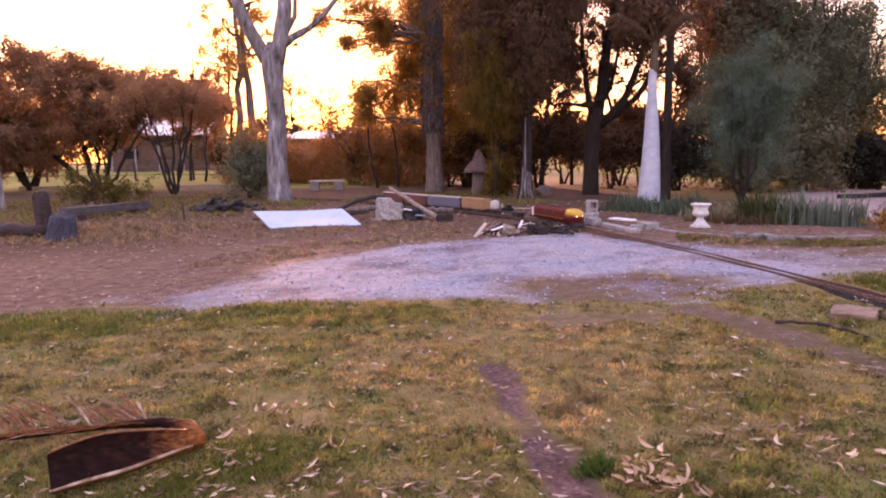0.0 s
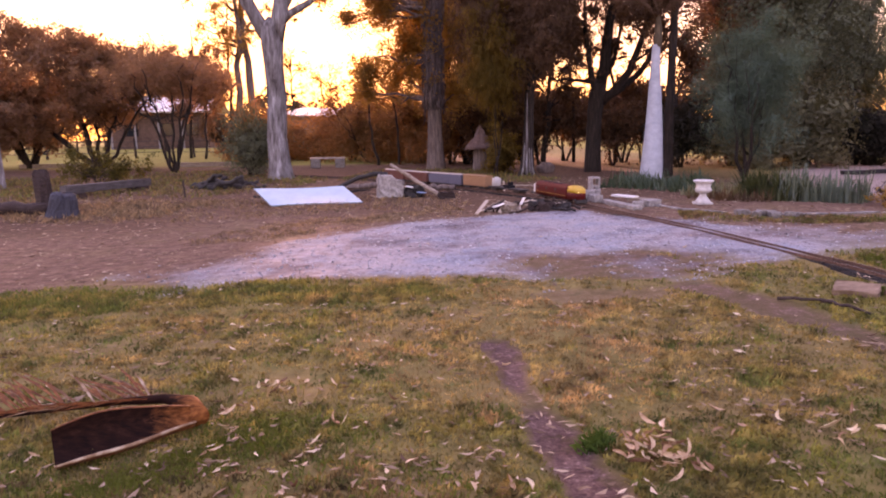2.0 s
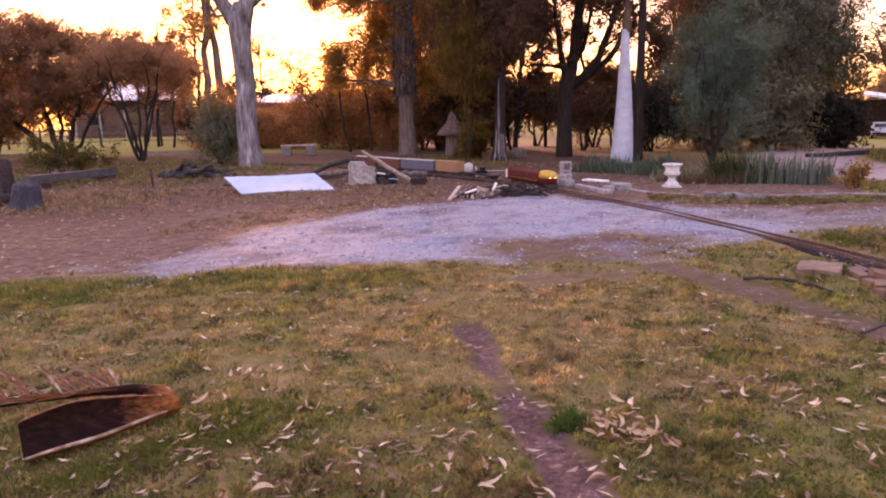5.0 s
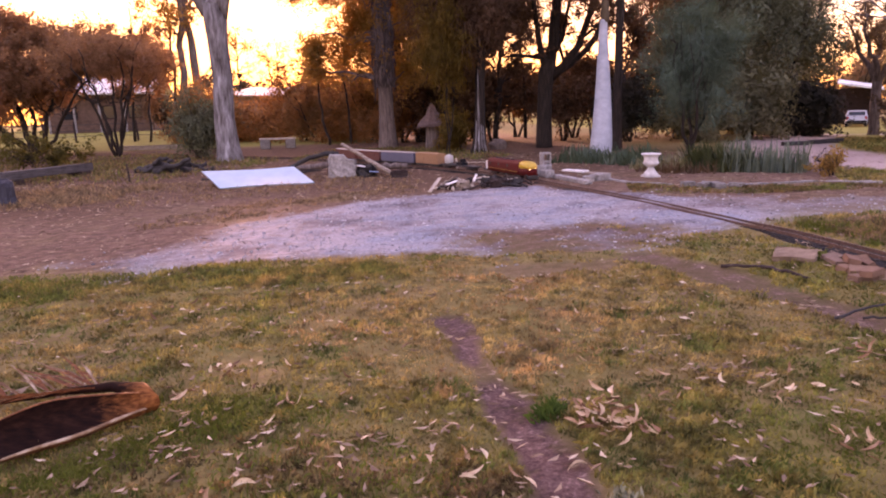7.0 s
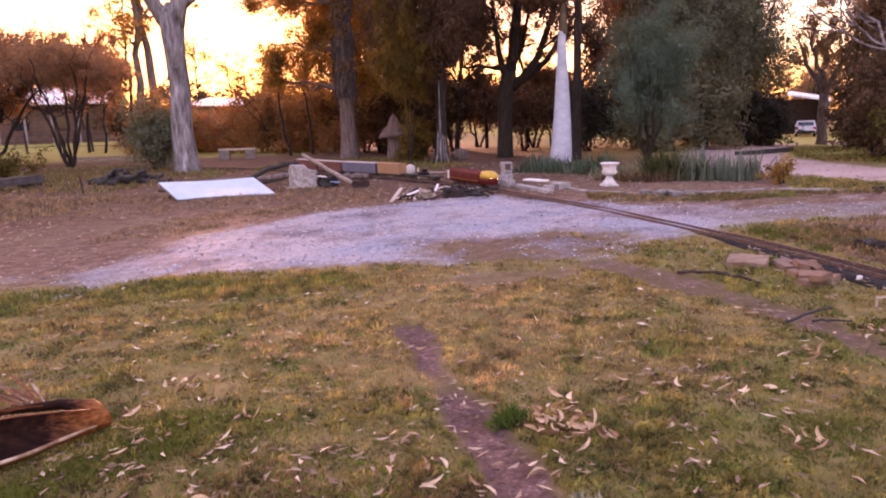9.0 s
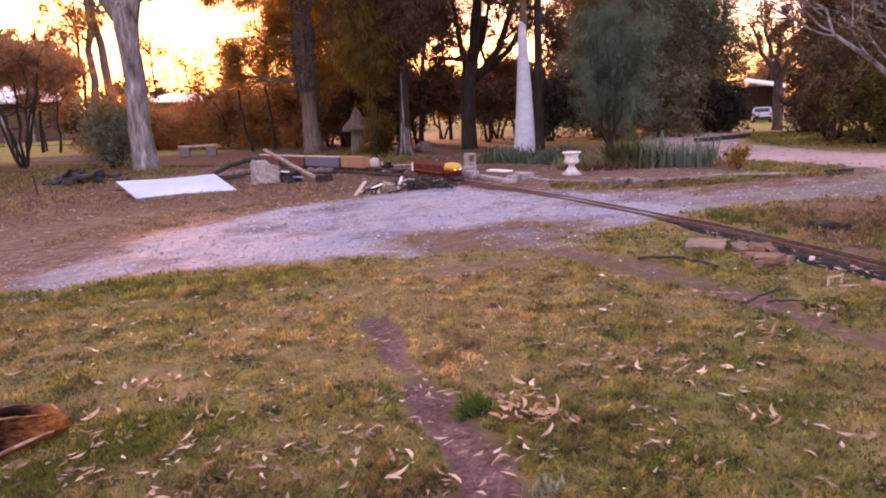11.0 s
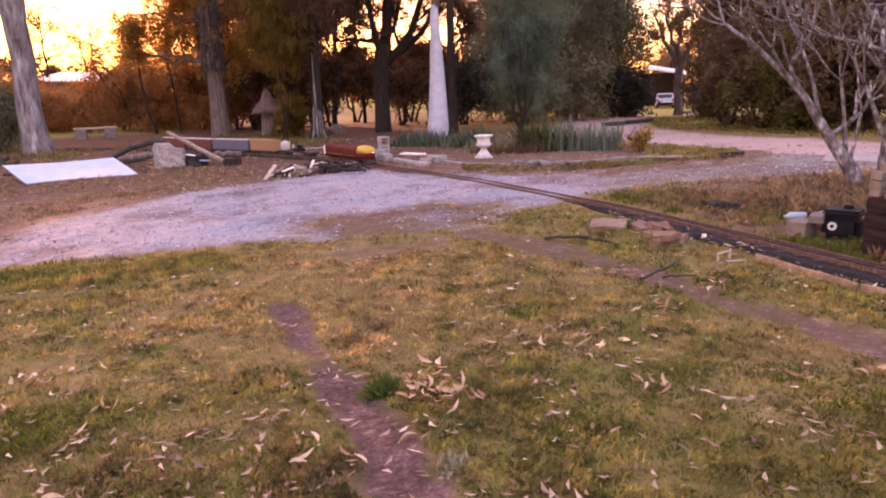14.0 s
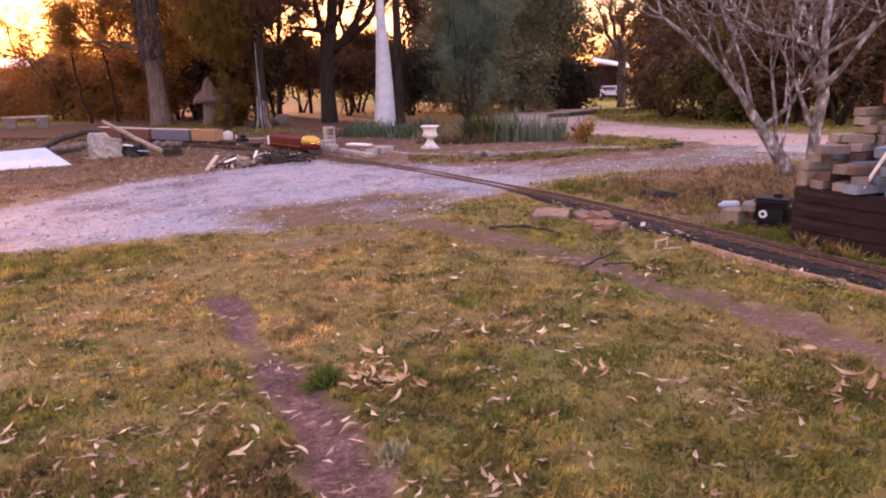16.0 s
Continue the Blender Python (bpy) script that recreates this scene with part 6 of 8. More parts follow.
def hollow_block(label, x, y, yaw, stand, lift=0.0):
    """A hollow concrete block of 390 x 190 x 190 mm."""
    bm = bmesh.new()
    L, W, T = 0.39, 0.19, 0.19
    for sy in (-1, 1):
        box(bm, (L, 0.034, T), pose(0, sy * (W - 0.034) / 2, 0), bevel=0.004)
    for sx in (-1, 0, 1):
        box(bm, (0.036, W - 0.068, T), pose(sx * (L - 0.036) / 2, 0, 0))
    ob = part("concrete_block", bm, M_CONCRETE)
    z = GZ(x, y) + lift + (L / 2 if stand else T / 2)
    ob.matrix_basis = pose(x, y, z, 0, 0, yaw) @ (pose(0, 0, 0, 90, 0, 0) @ pose(0, 0, 0, 0, 0, 90) if stand else pose(0, 0, 0))
    return tagged(ob, label, "concrete block", "concrete blocks beside the railway")


hollow_block("hollow concrete block standing on end beside railway", 3.3, 13.75, 8, True)
hollow_block("hollow concrete block lying beside the railway", 3.15, 13.0, 75, False)
hollow_block("hollow concrete block lying beside the railway", 2.98, 12.75, 70, False, 0.0)
plank("concrete_lintel", "pale concrete lintel lying beside the railway", (2.78, 13.6, 0), (3.05, 12.3, 0), 0.18, 0.14, M_CONCRETE, category="lintel", bevel=0.01)
plank("concrete_lintel", "pale concrete slab edge beside the railway", (3.14, 12.2, 0), (3.36, 10.9, 0), 0.16, 0.07, M_CONCRETE, category="lintel", bevel=0.01)
plank("painted_board", "white painted board lying on concrete rubble", (3.35, 12.35, 0.12), (3.62, 11.95, 0.1), 0.2, 0.03, M_WHITE)
plank("offcut", "grey timber offcut among the rubble", (3.55, 12.1, 0.05), (3.95, 11.6, 0.04), 0.16, 0.06, M_WOOD)
chunk("stone", "grey rubble stone beside the railway", 3.75, 11.5, (0.3, 0.22, 0.12), M_CONCRETE, 30, seed=8, category="stone", group="rubble beside the railway")
chunk("stone", "grey rubble stone beside the railway", 3.5, 11.35, (0.22, 0.2, 0.1), M_CONCRETE, 70, seed=9, category="stone", group="rubble beside the railway")
# the heap of sticks and scraps at the gravel's edge
rng_d = np.random.default_rng(77)
for k in range(26):
    x, y = 1.05 + 1.25 * rng_d.uniform(), 11.5 + rng_d.normal(0, 0.22)
    a = rng_d.uniform(0, 3.14)
    l = rng_d.uniform(0.12, 0.4)
    m = (M_WOOD, M_DARKWOOD, M_CHAR, M_PALEWOOD)[rng_d.integers(0, 4)]
    pole_between("stick", "short broken stick in a heap of garden rubbish", (x - l * math.cos(a), y - l * math.sin(a), 0.02), (x + l * math.cos(a), y + l * math.sin(a), rng_d.uniform(0.03, 0.2)), 0.02, 0.012, m, 400 + k, "stick", group="rubbish heap sticks", wander=0.015, sides=6)
for k in range(8):
    x, y = 1.15 + 1.1 * rng_d.uniform(), 11.45 + rng_d.normal(0, 0.15)
    chunk("bark_piece", "brown bark piece in the rubbish heap", x, y, (rng_d.uniform(0.14, 0.34), rng_d.uniform(0.1, 0.2), rng_d.uniform(0.06, 0.16)), (M_DARKWOOD, M_WOOD, M_CHAR)[k % 3], rng_d.uniform(0, 180), seed=420 + k, category="bark", group="rubbish heap bark", rough=0.12, lift=0.0)
plank("splintered_plank", "pale splintered plank leaning out of the heap", (0.72, 11.1, 0.0), (0.92, 11.35, 0.2), 0.07, 0.025, M_PALEWOOD)
plank("white_scrap", "white scrap of board in the rubbish heap", (1.02, 11.35, 0.08), (1.22, 11.4, 0.13), 0.1, 0.02, M_WHITE)
plank("white_scrap", "white scrap of board in the rubbish heap", (1.5, 11.4, 0.1), (1.56, 11.45, 0.22), 0.05, 0.02, M_WHITE)
plank("brown_board", "flat brown board covering the heap", (1.75, 11.6, 0.02), (2.2, 11.75, 0.05), 0.3, 0.03, M_WOOD)
pole_between("garden_stake", "thin pale stake standing behind the rubbish heap", (1.62, 15.3, -0.05), (1.6, 15.3, 0.26), 0.025, 0.022, M_PALEWOOD, 8, "stake", wander=0.003)
pole_between("stick", "thin pale stick tied across from the stake", (1.62, 15.3, 0.16), (2.3, 15.5, 0.12), 0.012, 0.01, M_PALEWOOD, 9, "stick", wander=0.004)


# ---- garden ornaments ----
M_URN = speckled("stained_white_concrete", [(0.3, (0.36, 0.35, 0.345)), (0.5, (0.55, 0.54, 0.535)), (0.72, (0.70, 0.69, 0.685))], 9, 0.8, 0.35, 0.005, big=0.6)


def urn(x, y):
    top = thing("garden_urn", "white classical garden urn planter on a foot", "urn", pose(x, y, GZ(x, y)))
    bm = bmesh.new()
    box(bm, (0.26, 0.26, 0.035), pose(0, 0, 0.0175), bevel=0.006)
    lathe(bm, [(0.125, 0.035), (0.12, 0.06), (0.085, 0.10), (0.055, 0.15), (0.05, 0.17), (0.065, 0.185)], 28)
    part("foot", bm, M_URN, top, smooth_faces=False)
    bm = bmesh.new()
    lathe(bm, [(0.06, 0.185), (0.10, 0.20), (0.125, 0.225), (0.132, 0.255), (0.122, 0.27), (0.116, 0.285), (0.122, 0.34), (0.135, 0.37), (0.165, 0.385), (0.168, 0.40), (0.155, 0.41), (0.135, 0.405), (0.12, 0.36), (0.11, 0.31), (0.02, 0.30)], 32)
    for v in bm.verts:
        if 0.2 < v.co.z < 0.26:
            a = math.atan2(v.co.y, v.co.x)
            s = 1 + 0.045 * math.cos(16 * a)
            v.co.x *= s
            v.co.y *= s
    part("bowl", bm, M_URN, top, smooth_faces=True)


urn(4.59, 11.33)


def bird_house(x, y):
    top = thing("bird_house", "weathered bird house with peaked thatch on thick post", "bird house", pose(x, y, GZ(x, y)))
    bm = bmesh.new()
    lathe(bm, [(0.30, -0.1), (0.27, 0.1), (0.24, 0.5), (0.25, 0.95)], 12)
    part("post", bm, M_GREY_BARK, top)
    bm = bmesh.new()
    lathe(bm, [(0.56, 0.78), (0.54, 0.86), (0.40, 1.0), (0.26, 1.22), (0.13, 1.45), (0.03, 1.64)], 10)
    rng = np.random.default_rng(2)
    for v in bm.verts:
        v.co += Vector(rng.normal(0, 0.018, 3))
    part("roof", bm, speckled("old_thatch", [(0.3, (0.085, 0.05, 0.042)), (0.7, (0.18, 0.12, 0.105))], 12, 0.95, 0.6, 0.02, (1.5, 1.5, 0.2)), top, "brown peaked thatch roof")


bird_house(1.72, 25.0)
M_KERB = speckled("stained_concrete_kerb", [(0.3, (0.12, 0.11, 0.10)), (0.55, (0.22, 0.205, 0.195)), (0.75, (0.34, 0.32, 0.31))], 14, 0.9, 0.5, 0.006)
# concrete edging of the bed
for k, (a, b) in enumerate((((3.75, 12.2), (4.0, 10.8)), ((4.02, 10.75), (4.4, 9.95)), ((4.9, 9.6), (5.6, 9.35)), ((5.65, 9.36), (6.3, 9.3)), ((6.35, 9.3), (7.2, 8.7)))):
    plank("edging_kerb", "low pale concrete edging kerb of the garden bed", (*a, -0.068), (*b, -0.068), 0.09, 0.09, M_CONCRETE if k in (0, 4) else M_KERB, category="kerb", group="bed edging kerbs")
for k, (x, y) in enumerate(((4.55, 9.75), (4.7, 9.5), (4.85, 9.4), (5.05, 9.25))):
    chunk("stone", "rough grey stone at the bed's edge", x, y, (0.18 + 0.04 * (k % 3), 0.14, 0.08), M_KERB, 40 * k, seed=50 + k, category="stone", group="stones at the bed's edge", rough=0.1)
plank("black_plank", "short black charred plank lying by the drive", (7.42, 8.6, 0), (7.76, 8.42, 0.01), 0.08, 0.05, M_CHAR)
plank("black_plank", "long black plank at the road's edge", (12.4, 20.4, 0), (13.1, 20.2, 0.02), 0.3, 0.12, M_CHAR)
plank("black_plank", "long black plank at the road's edge", (13.4, 20.6, 0), (14.3, 20.3, 0.02), 0.3, 0.12, M_CHAR)
chunk("concrete_slab", "pale concrete slab at the end of the drive", 8.0, 6.75, (1.2, 0.6, 0.07), M_CONCRETE, 40, seed=60, category="slab", rough=0.05)


# ---- by the railway: bricks, box, retaining wall ----
def brick_mesh(size, seed):
    rng = np.random.default_rng(seed)
    bm = bmesh.new()
    box(bm, size, bevel=0.003)
    for v in bm.verts:
        v.co += Vector(rng.normal(0, 0.0015, 3))
    me = bpy.data.meshes.new("brick")
    bm.to_mesh(me)
    bm.free()
    return me


M_LOOSE = brick_mat("worn_orange_pavers", [(0.0, (0.20, 0.10, 0.062)), (0.35, (0.30, 0.19, 0.125)), (0.7, (0.13, 0.07, 0.05)), (1.0, (0.36, 0.25, 0.18))])
BR = [brick_mesh((0.19, 0.09, 0.045), s) for s in range(4)]
PV = [brick_mesh((0.20, 0.10, 0.055), 10 + s) for s in range(4)]
for me in BR:
    me.materials.append(M_LOOSE)
for me in PV:
    me.materials.append(M_BRICK)
PVB = [brick_mesh((0.21, 0.105, 0.06), 20 + s) for s in range(3)]
for me in PVB:
    me.materials.append(M_BLUEBRICK)


M_EDGE0 = speckled("tan_board", [(0.3, (0.15, 0.095, 0.062)), (0.7, (0.30, 0.205, 0.14))], 12, 0.85, 0.3, 0.004)


def loose_brick(x, y, yaw, lift=0.0, me=None, rx=0.0, label="loose tan paver lying beside the railway"):
    ob = new("paver", me or BR[int(abs(x * 97)) % 4])
    ob.matrix_basis = pose(x, y, GZ(x, y) + 0.019 + lift, rx, 0, yaw)
    tagged(ob, label, "paver", "loose pavers beside the railway")


chunk("cardboard_box", "flattened tan cardboard box lying beside the railway", 3.24, 4.88, (0.3, 0.2, 0.05), M_EDGE0, -38, seed=71, category="cardboard", rx=12, rough=0.08, lift=0.02)
for x, y, yaw, up, tip in ((3.43, 4.66, 80, 0, 0), (3.40, 4.46, 20, 0, 6), (3.32, 4.20, 12, 0, 0), (3.49, 4.24, 35, 0, -8), (3.50, 4.80, 30, 0, 10), (3.46, 4.52, 65, 0.043, 14), (3.36, 4.17, 30, 0.043, -6), (3.52, 4.42, 75, 0.02, 55), (3.41, 4.32, -25, 0.012, 18), (3.55, 4.58, 10, 0.01, 38)):
    loose_brick(x, y, yaw, up, rx=tip)
M_EDGE = speckled("pale_pine_board", [(0.3, (0.20, 0.115, 0.06)), (0.55, (0.33, 0.21, 0.125)), (0.75, (0.44, 0.31, 0.20))], 20, 0.8, 0.4, 0.004, (1.4, 0.2, 1.4))
plank("timber_edge", "pale sawn timber board edging the railway", (3.56, 3.5, -0.01), (3.6, 2.72, -0.02), 0.03, 0.055, M_EDGE, category="edging board")
plank("timber_edge", "pale sawn timber board edging the railway", (3.6, 2.70, -0.01), (3.66, 1.75, -0.02), 0.03, 0.055, M_EDGE, category="edging board")
plank("timber_edge", "pale sawn timber board edging the railway", (3.66, 1.73, -0.01), (3.72, 0.6, -0.02), 0.03, 0.055, M_EDGE, category="edging board")
chunk("stone", "small white stone on the black ballast", 3.61, 4.1, (0.03, 0.026, 0.025), M_WHITE, 20, lift=0.05, seed=81, category="stone")
chunk("stone", "small white stone in the dry grass", 4.24, 4.37, (0.035, 0.03, 0.03), M_WHITE, 50, lift=0.02, seed=82, category="stone")
plank("stake_frame", "small pale timber peg frame by the railway", (3.36, 3.56, 0), (3.48, 3.50, 0), 0.018, 0.014, M_PALEWOOD)
plank("stake_frame", "small pale timber peg frame by the railway", (3.33, 3.60, 0.05), (3.43, 3.60, 0.05), 0.014, 0.014, M_PALEWOOD)
pole_between("garden_stake", "small pale peg by the railway", (3.33, 3.6, -0.02), (3.33, 3.6, 0.065), 0.008, 0.007, M_PALEWOOD, 30, "stake", wander=0.001)
pole_between("garden_stake", "small pale peg by the railway", (3.43, 3.6, -0.02), (3.43, 3.6, 0.07), 0.008, 0.007, M_PALEWOOD, 31, "stake", wander=0.001)
pole_between("fallen_branch", "dark crooked twig lying on bare earth", (2.62, 3.47, 0.02), (2.99, 3.55, 0.05), 0.010, 0.006, M_CHAR, 32, "branch", 0.01, 0.003)
pole_between("fallen_branch", "dark crooked twig lying on bare earth", (2.8, 3.48, 0.02), (2.97, 3.36, 0.03), 0.008, 0.005, M_CHAR, 33, "branch", 0.005, 0.003)
pole_between("fallen_branch", "brown broken branch lying by the gravel", (2.62, 4.85, 0.02), (2.86, 4.62, 0.03), 0.014, 0.010, M_DARKWOOD, 34, "branch", 0.01, 0.005)
pole_between("fallen_branch", "brown broken branch lying by the gravel", (2.84, 4.66, 0.03), (3.0, 4.3, 0.015), 0.016, 0.010, M_DARKWOOD, 35, "branch", 0.01, 0.005)


def black_box():
    x, y = 4.52, 3.68
    top = thing("battery_box", "black plastic box with a lid handle and white badge", "box", pose(x, y, GZ(x, y), 0, 0, -62))
    bm = bmesh.new()
    box(bm, (0.26, 0.20, 0.17), pose(0, 0, 0.09), bevel=0.035)
    part("body", bm, M_BLACK, top)
    bm = bmesh.new()
    box(bm, (0.268, 0.208, 0.05), pose(0, 0, 0.195), bevel=0.022)
    part("lid", bm, M_BLACK, top)
    bm = bmesh.new()
    box(bm, (0.07, 0.03, 0.03), pose(0.02, 0.02, 0.232), bevel=0.008)
    part("handle", bm, M_BLACK, top)
    bm = bmesh.new()
    cyl(bm, 0.032, 0.032, 0.004, pose(-0.05, -0.102, 0.10, 90), 20)
    part("badge", bm, M_WHITE, top, "round white badge")
    bm = bmesh.new()
    cyl(bm, 0.014, 0.014, 0.005, pose(-0.05, -0.1035, 0.10, 90), 14)
    part("badge_centre", bm, M_BLACK, top)


black_box()
BLK = brick_mesh((0.2, 0.14, 0.13), 33)
BLK.materials.append(M_BRICK)
for x, y, yaw in ((4.31, 3.86, 20),):
    ob = new("paver", BLK)
    ob.matrix_basis = pose(x, y, GZ(x, y) + 0.06, 0, 0, yaw)
    tagged(ob, "stout tan brick beside the black box", "paver")
loose_brick(4.40, 3.80, 35, 0.128, PV[1], label="tan paver lying on the stout brick")
bm = bmesh.new()
lathe(bm, [(0.022, 0), (0.032, 0.006), (0.034, 0.025), (0.034, 0.12), (0.024, 0.14), (0.012, 0.15), (0.012, 0.17)], 16)
ob = part("plastic_bottle", bm, plain("pale_blue_plastic", (0.30, 0.42, 0.50), 0.3), smooth_faces=True)
ob.matrix_basis = pose(4.46, 3.98, GZ(4.5, 3.98) + 0.118, 0, -88, -15)
tagged(ob, "pale blue plastic bottle lying on its side on bricks", "bottle")
for x, y in ((4.44, 3.98), (4.62, 3.98)):
    loose_brick(x, y, 80, 0.0, BR[0], label="brick under the plastic bottle")
    loose_brick(x, y, 80, 0.041, BR[1], label="brick under the plastic bottle")
chunk("plastic_tub", "flattened pale blue plastic tub lying on the bricks", 4.64, 3.98, (0.17, 0.11, 0.035), plain("faded_blue_plastic", (0.26, 0.36, 0.44), 0.4), 15, lift=0.105, seed=72, category="tub", rough=0.06)
chunk("weathered_rock", "dark weathered rock in the dry grass", 4.45, 4.95, (0.3, 0.14, 0.09), M_CHAR, -50, seed=70, category="rock", rough=0.12)


M_WALLWOOD = speckled("dark_wall_sleepers", [(0.3, (0.010, 0.006, 0.006)), (0.55, (0.028, 0.016, 0.015)), (0.75, (0.06, 0.038, 0.034))], 18, 0.9, 0.6, 0.008, (0.2, 1.4, 1.4), spec=0.15)


def retaining_wall():
    """Dark horizontal sleepers that hold the bed under the brick stack."""
    top = thing("retaining_wall", "low dark timber sleeper retaining wall beside the railway", "retaining wall", kind="structure")
    x0, y0, x1, y1 = 4.29, 3.30, 4.42, 0.4
    L = math.hypot(x1 - x0, y1 - y0)
    yaw = math.degrees(math.atan2(y1 - y0, x1 - x0))
    for k in range(4):
        bm = bmesh.new()
        box(bm, (L, 0.06, 0.098), bevel=0.008)
        ob = part("sleeper", bm, M_WALLWOOD, top)
        ob.matrix_basis = pose((x0 + x1) / 2 + 0.006 * (k % 2), (y0 + y1) / 2, H(4.3, 2.5) + 0.03 + 0.1 * k, 0, 0, yaw)
    for k in range(4):
        bm = bmesh.new()
        box(bm, (1.3, 0.06, 0.098), bevel=0.008)
        ob = part("sleeper", bm, M_WALLWOOD, top)
        ob.matrix_basis = pose(x0 + 0.68, y0 - 0.02, H(4.5, 3.3) + 0.03 + 0.1 * k, 0, 0, 4)
    bm = bmesh.new()
    box(bm, (1.2, 2.8, 0.36), pose(4.92, 1.86, H(4.9, 2) + 0.16))
    part("fill", bm, M_DIM, top, "earth fill")


retaining_wall()


def brick_stack():
    top = thing("paver_stack", "untidy stack of mixed tan, grey and blue pavers", "paver stack")
    rng = np.random.default_rng(91)
    z0 = H(4.5, 2.9) + 0.375

    def lay(x, y, z, yaw, kind):
        me = (PVB if kind else PV)[rng.integers(0, 3)]
        ob = new("paver", me)
        ob.parent = top
        ob.matrix_basis = pose(x + rng.normal(0, 0.014), y + rng.normal(0, 0.014), z, rng.normal(0, 1.5), rng.normal(0, 1.5), yaw + rng.normal(0, 16))

    # the end pillar, a wider heap behind it, then the tall stack
    for (cx, cy, nx, ny, rows, blue) in ((4.39, 3.18, 1, 2, 5, 0.0), (4.48, 2.93, 2, 2, 3, 0.9), (4.65, 3.18, 1, 2, 6, 0.1), (4.92, 3.1, 2, 3, 9, 0.05), (4.62, 2.78, 2, 2, 5, 0.9), (4.92, 2.76, 2, 3, 9, 0.1), (4.62, 2.3, 2, 3, 7, 0.1), (4.62, 1.9, 2, 3, 6, 0.1)):
        for r in range(rows):
            miss = 0.4 if r >= rows - 2 else 0.1
            for i in range(nx):
                for j in range(ny):
                    if rng.uniform() < miss:
                        continue
                    lay(cx + (i - (nx - 1) / 2) * 0.215, cy + (j - (ny - 1) / 2) * 0.115, z0 + 0.03 + r * 0.0585, 0, rng.uniform() < blue * 0.7)


brick_stack()
plank("white_pipe", "white plastic pipe leaning on the paver stack", (4.31, 2.84, 0.375), (4.42, 2.56, 1.02), 0.02, 0.02, M_WHITE, category="pipe", bevel=0.012)
bm = bmesh.new()
box(bm, (0.3, 0.22, 0.26), bevel=0.02)
ob = part("maroon_crate", bm, plain("maroon_plastic", (0.16, 0.03, 0.03), 0.5))
ob.matrix_basis = pose(4.99, 3.05, H(4.7, 2.6) + 0.375 + 9 * 0.0585 + 0.13, 0, 0, 12)
tagged(ob, "maroon plastic crate on top of the paver stack", "crate")


# ---- the palm frond on the lawn ----
def palm_frond():
    top = thing("palm_frond", "fallen dry palm frond with a broad brown leaf sheath", "palm frond", pose(0, 0, 0))
    k = Mat("palm_sheath", 0.5, 0.0, 0.25)
    g = k.noise(30, 6, 0.7, (0.25, 2.0, 2.0))
    k.colour(k.ramp(g, [(0.3, (0.05, 0.013, 0.006)), (0.5, (0.17, 0.052, 0.017)), (0.68, (0.31, 0.115, 0.038)), (0.8, (0.42, 0.22, 0.10))]))
    k.bump(g, 0.4, 0.004)
    # inside colour: near-black at the open end, orange towards the neck
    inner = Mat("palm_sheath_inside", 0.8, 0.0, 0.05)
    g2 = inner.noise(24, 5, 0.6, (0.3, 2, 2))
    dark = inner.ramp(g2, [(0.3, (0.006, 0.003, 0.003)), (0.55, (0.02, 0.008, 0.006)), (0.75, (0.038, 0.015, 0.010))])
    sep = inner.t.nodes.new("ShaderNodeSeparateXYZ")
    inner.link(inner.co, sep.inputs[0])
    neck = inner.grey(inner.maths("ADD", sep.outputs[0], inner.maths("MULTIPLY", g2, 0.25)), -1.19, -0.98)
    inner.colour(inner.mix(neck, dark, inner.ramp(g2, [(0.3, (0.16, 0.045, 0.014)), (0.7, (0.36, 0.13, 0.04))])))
    edge = speckled("palm_sheath_edge", [(0.35, (0.13, 0.06, 0.03)), (0.5, (0.24, 0.14, 0.08)), (0.65, (0.48, 0.37, 0.27))], 9)
    # the sheath: a trough lying on its side, wide and open at one end, closing at the stalk
    a, b = Vector((-1.645, 2.645, 0)), Vector((-1.15, 2.955, 0))
    d = (b - a).normalized()
    s = Vector((-d.y, d.x, 0))
    n, m = 18, 14
    rings = []
    bm = bmesh.new()
    bi = bmesh.new()
    ri = []
    for i in range(n + 1):
        q = i / n
        deep = 0.105 * (1 - 0.45 * q**1.5)
        tall = 0.16 * (0.62 + 0.38 * math.sin(math.pi * min(1, 0.18 + 0.75 * q))) * (1 - 0.35 * q**3)
        c = a + (b - a) * q
        z = H(c.x, c.y) + 0.012 + 0.022 * q**2
        row, rin = [], []
        for j in range(m + 1):
            t = j / m
            # from the near rim, along the ground, up the far wall
            ang = -0.35 + 2.05 * t
            off = -deep * 0.6 + deep * 1.5 * math.sin(min(ang, 1.57) * 0.98) * (1.0 if t < 0.75 else 1.0 - 0.35 * (t - 0.75))
            up = tall * (1 - math.cos(ang * 0.92)) + (0.03 * (0.15 - t) / 0.15 if t < 0.15 else 0)
            p = c + s * off + Vector((0, 0, z + up + 0.004 * math.sin(9 * q + 5 * t)))
            row.append(bm.verts.new(p))
            nrm = Vector((-s.x * math.sin(ang), -s.y * math.sin(ang), math.cos(ang)))
            rin.append(bi.verts.new(p + nrm * 0.006))
        rings.append(row)
        ri.append(rin)
    for i in range(n):
        for j in range(m):
            bm.faces.new((rings[i][j], rings[i + 1][j], rings[i + 1][j + 1], rings[i][j + 1]))
            bi.faces.new((ri[i][j], ri[i + 1][j], ri[i + 1][j + 1], ri[i][j + 1]))
    near = [tuple(v.co) for v in [r[0] for r in rings]]
    far = [tuple(v.co) for v in [r[m] for r in rings]]
    part("sheath", bm, k.m, top, "red-brown outside of the sheath", True)
    part("sheath_lining", bi, inner.m, top, "near-black inside turning orange at the neck", True)
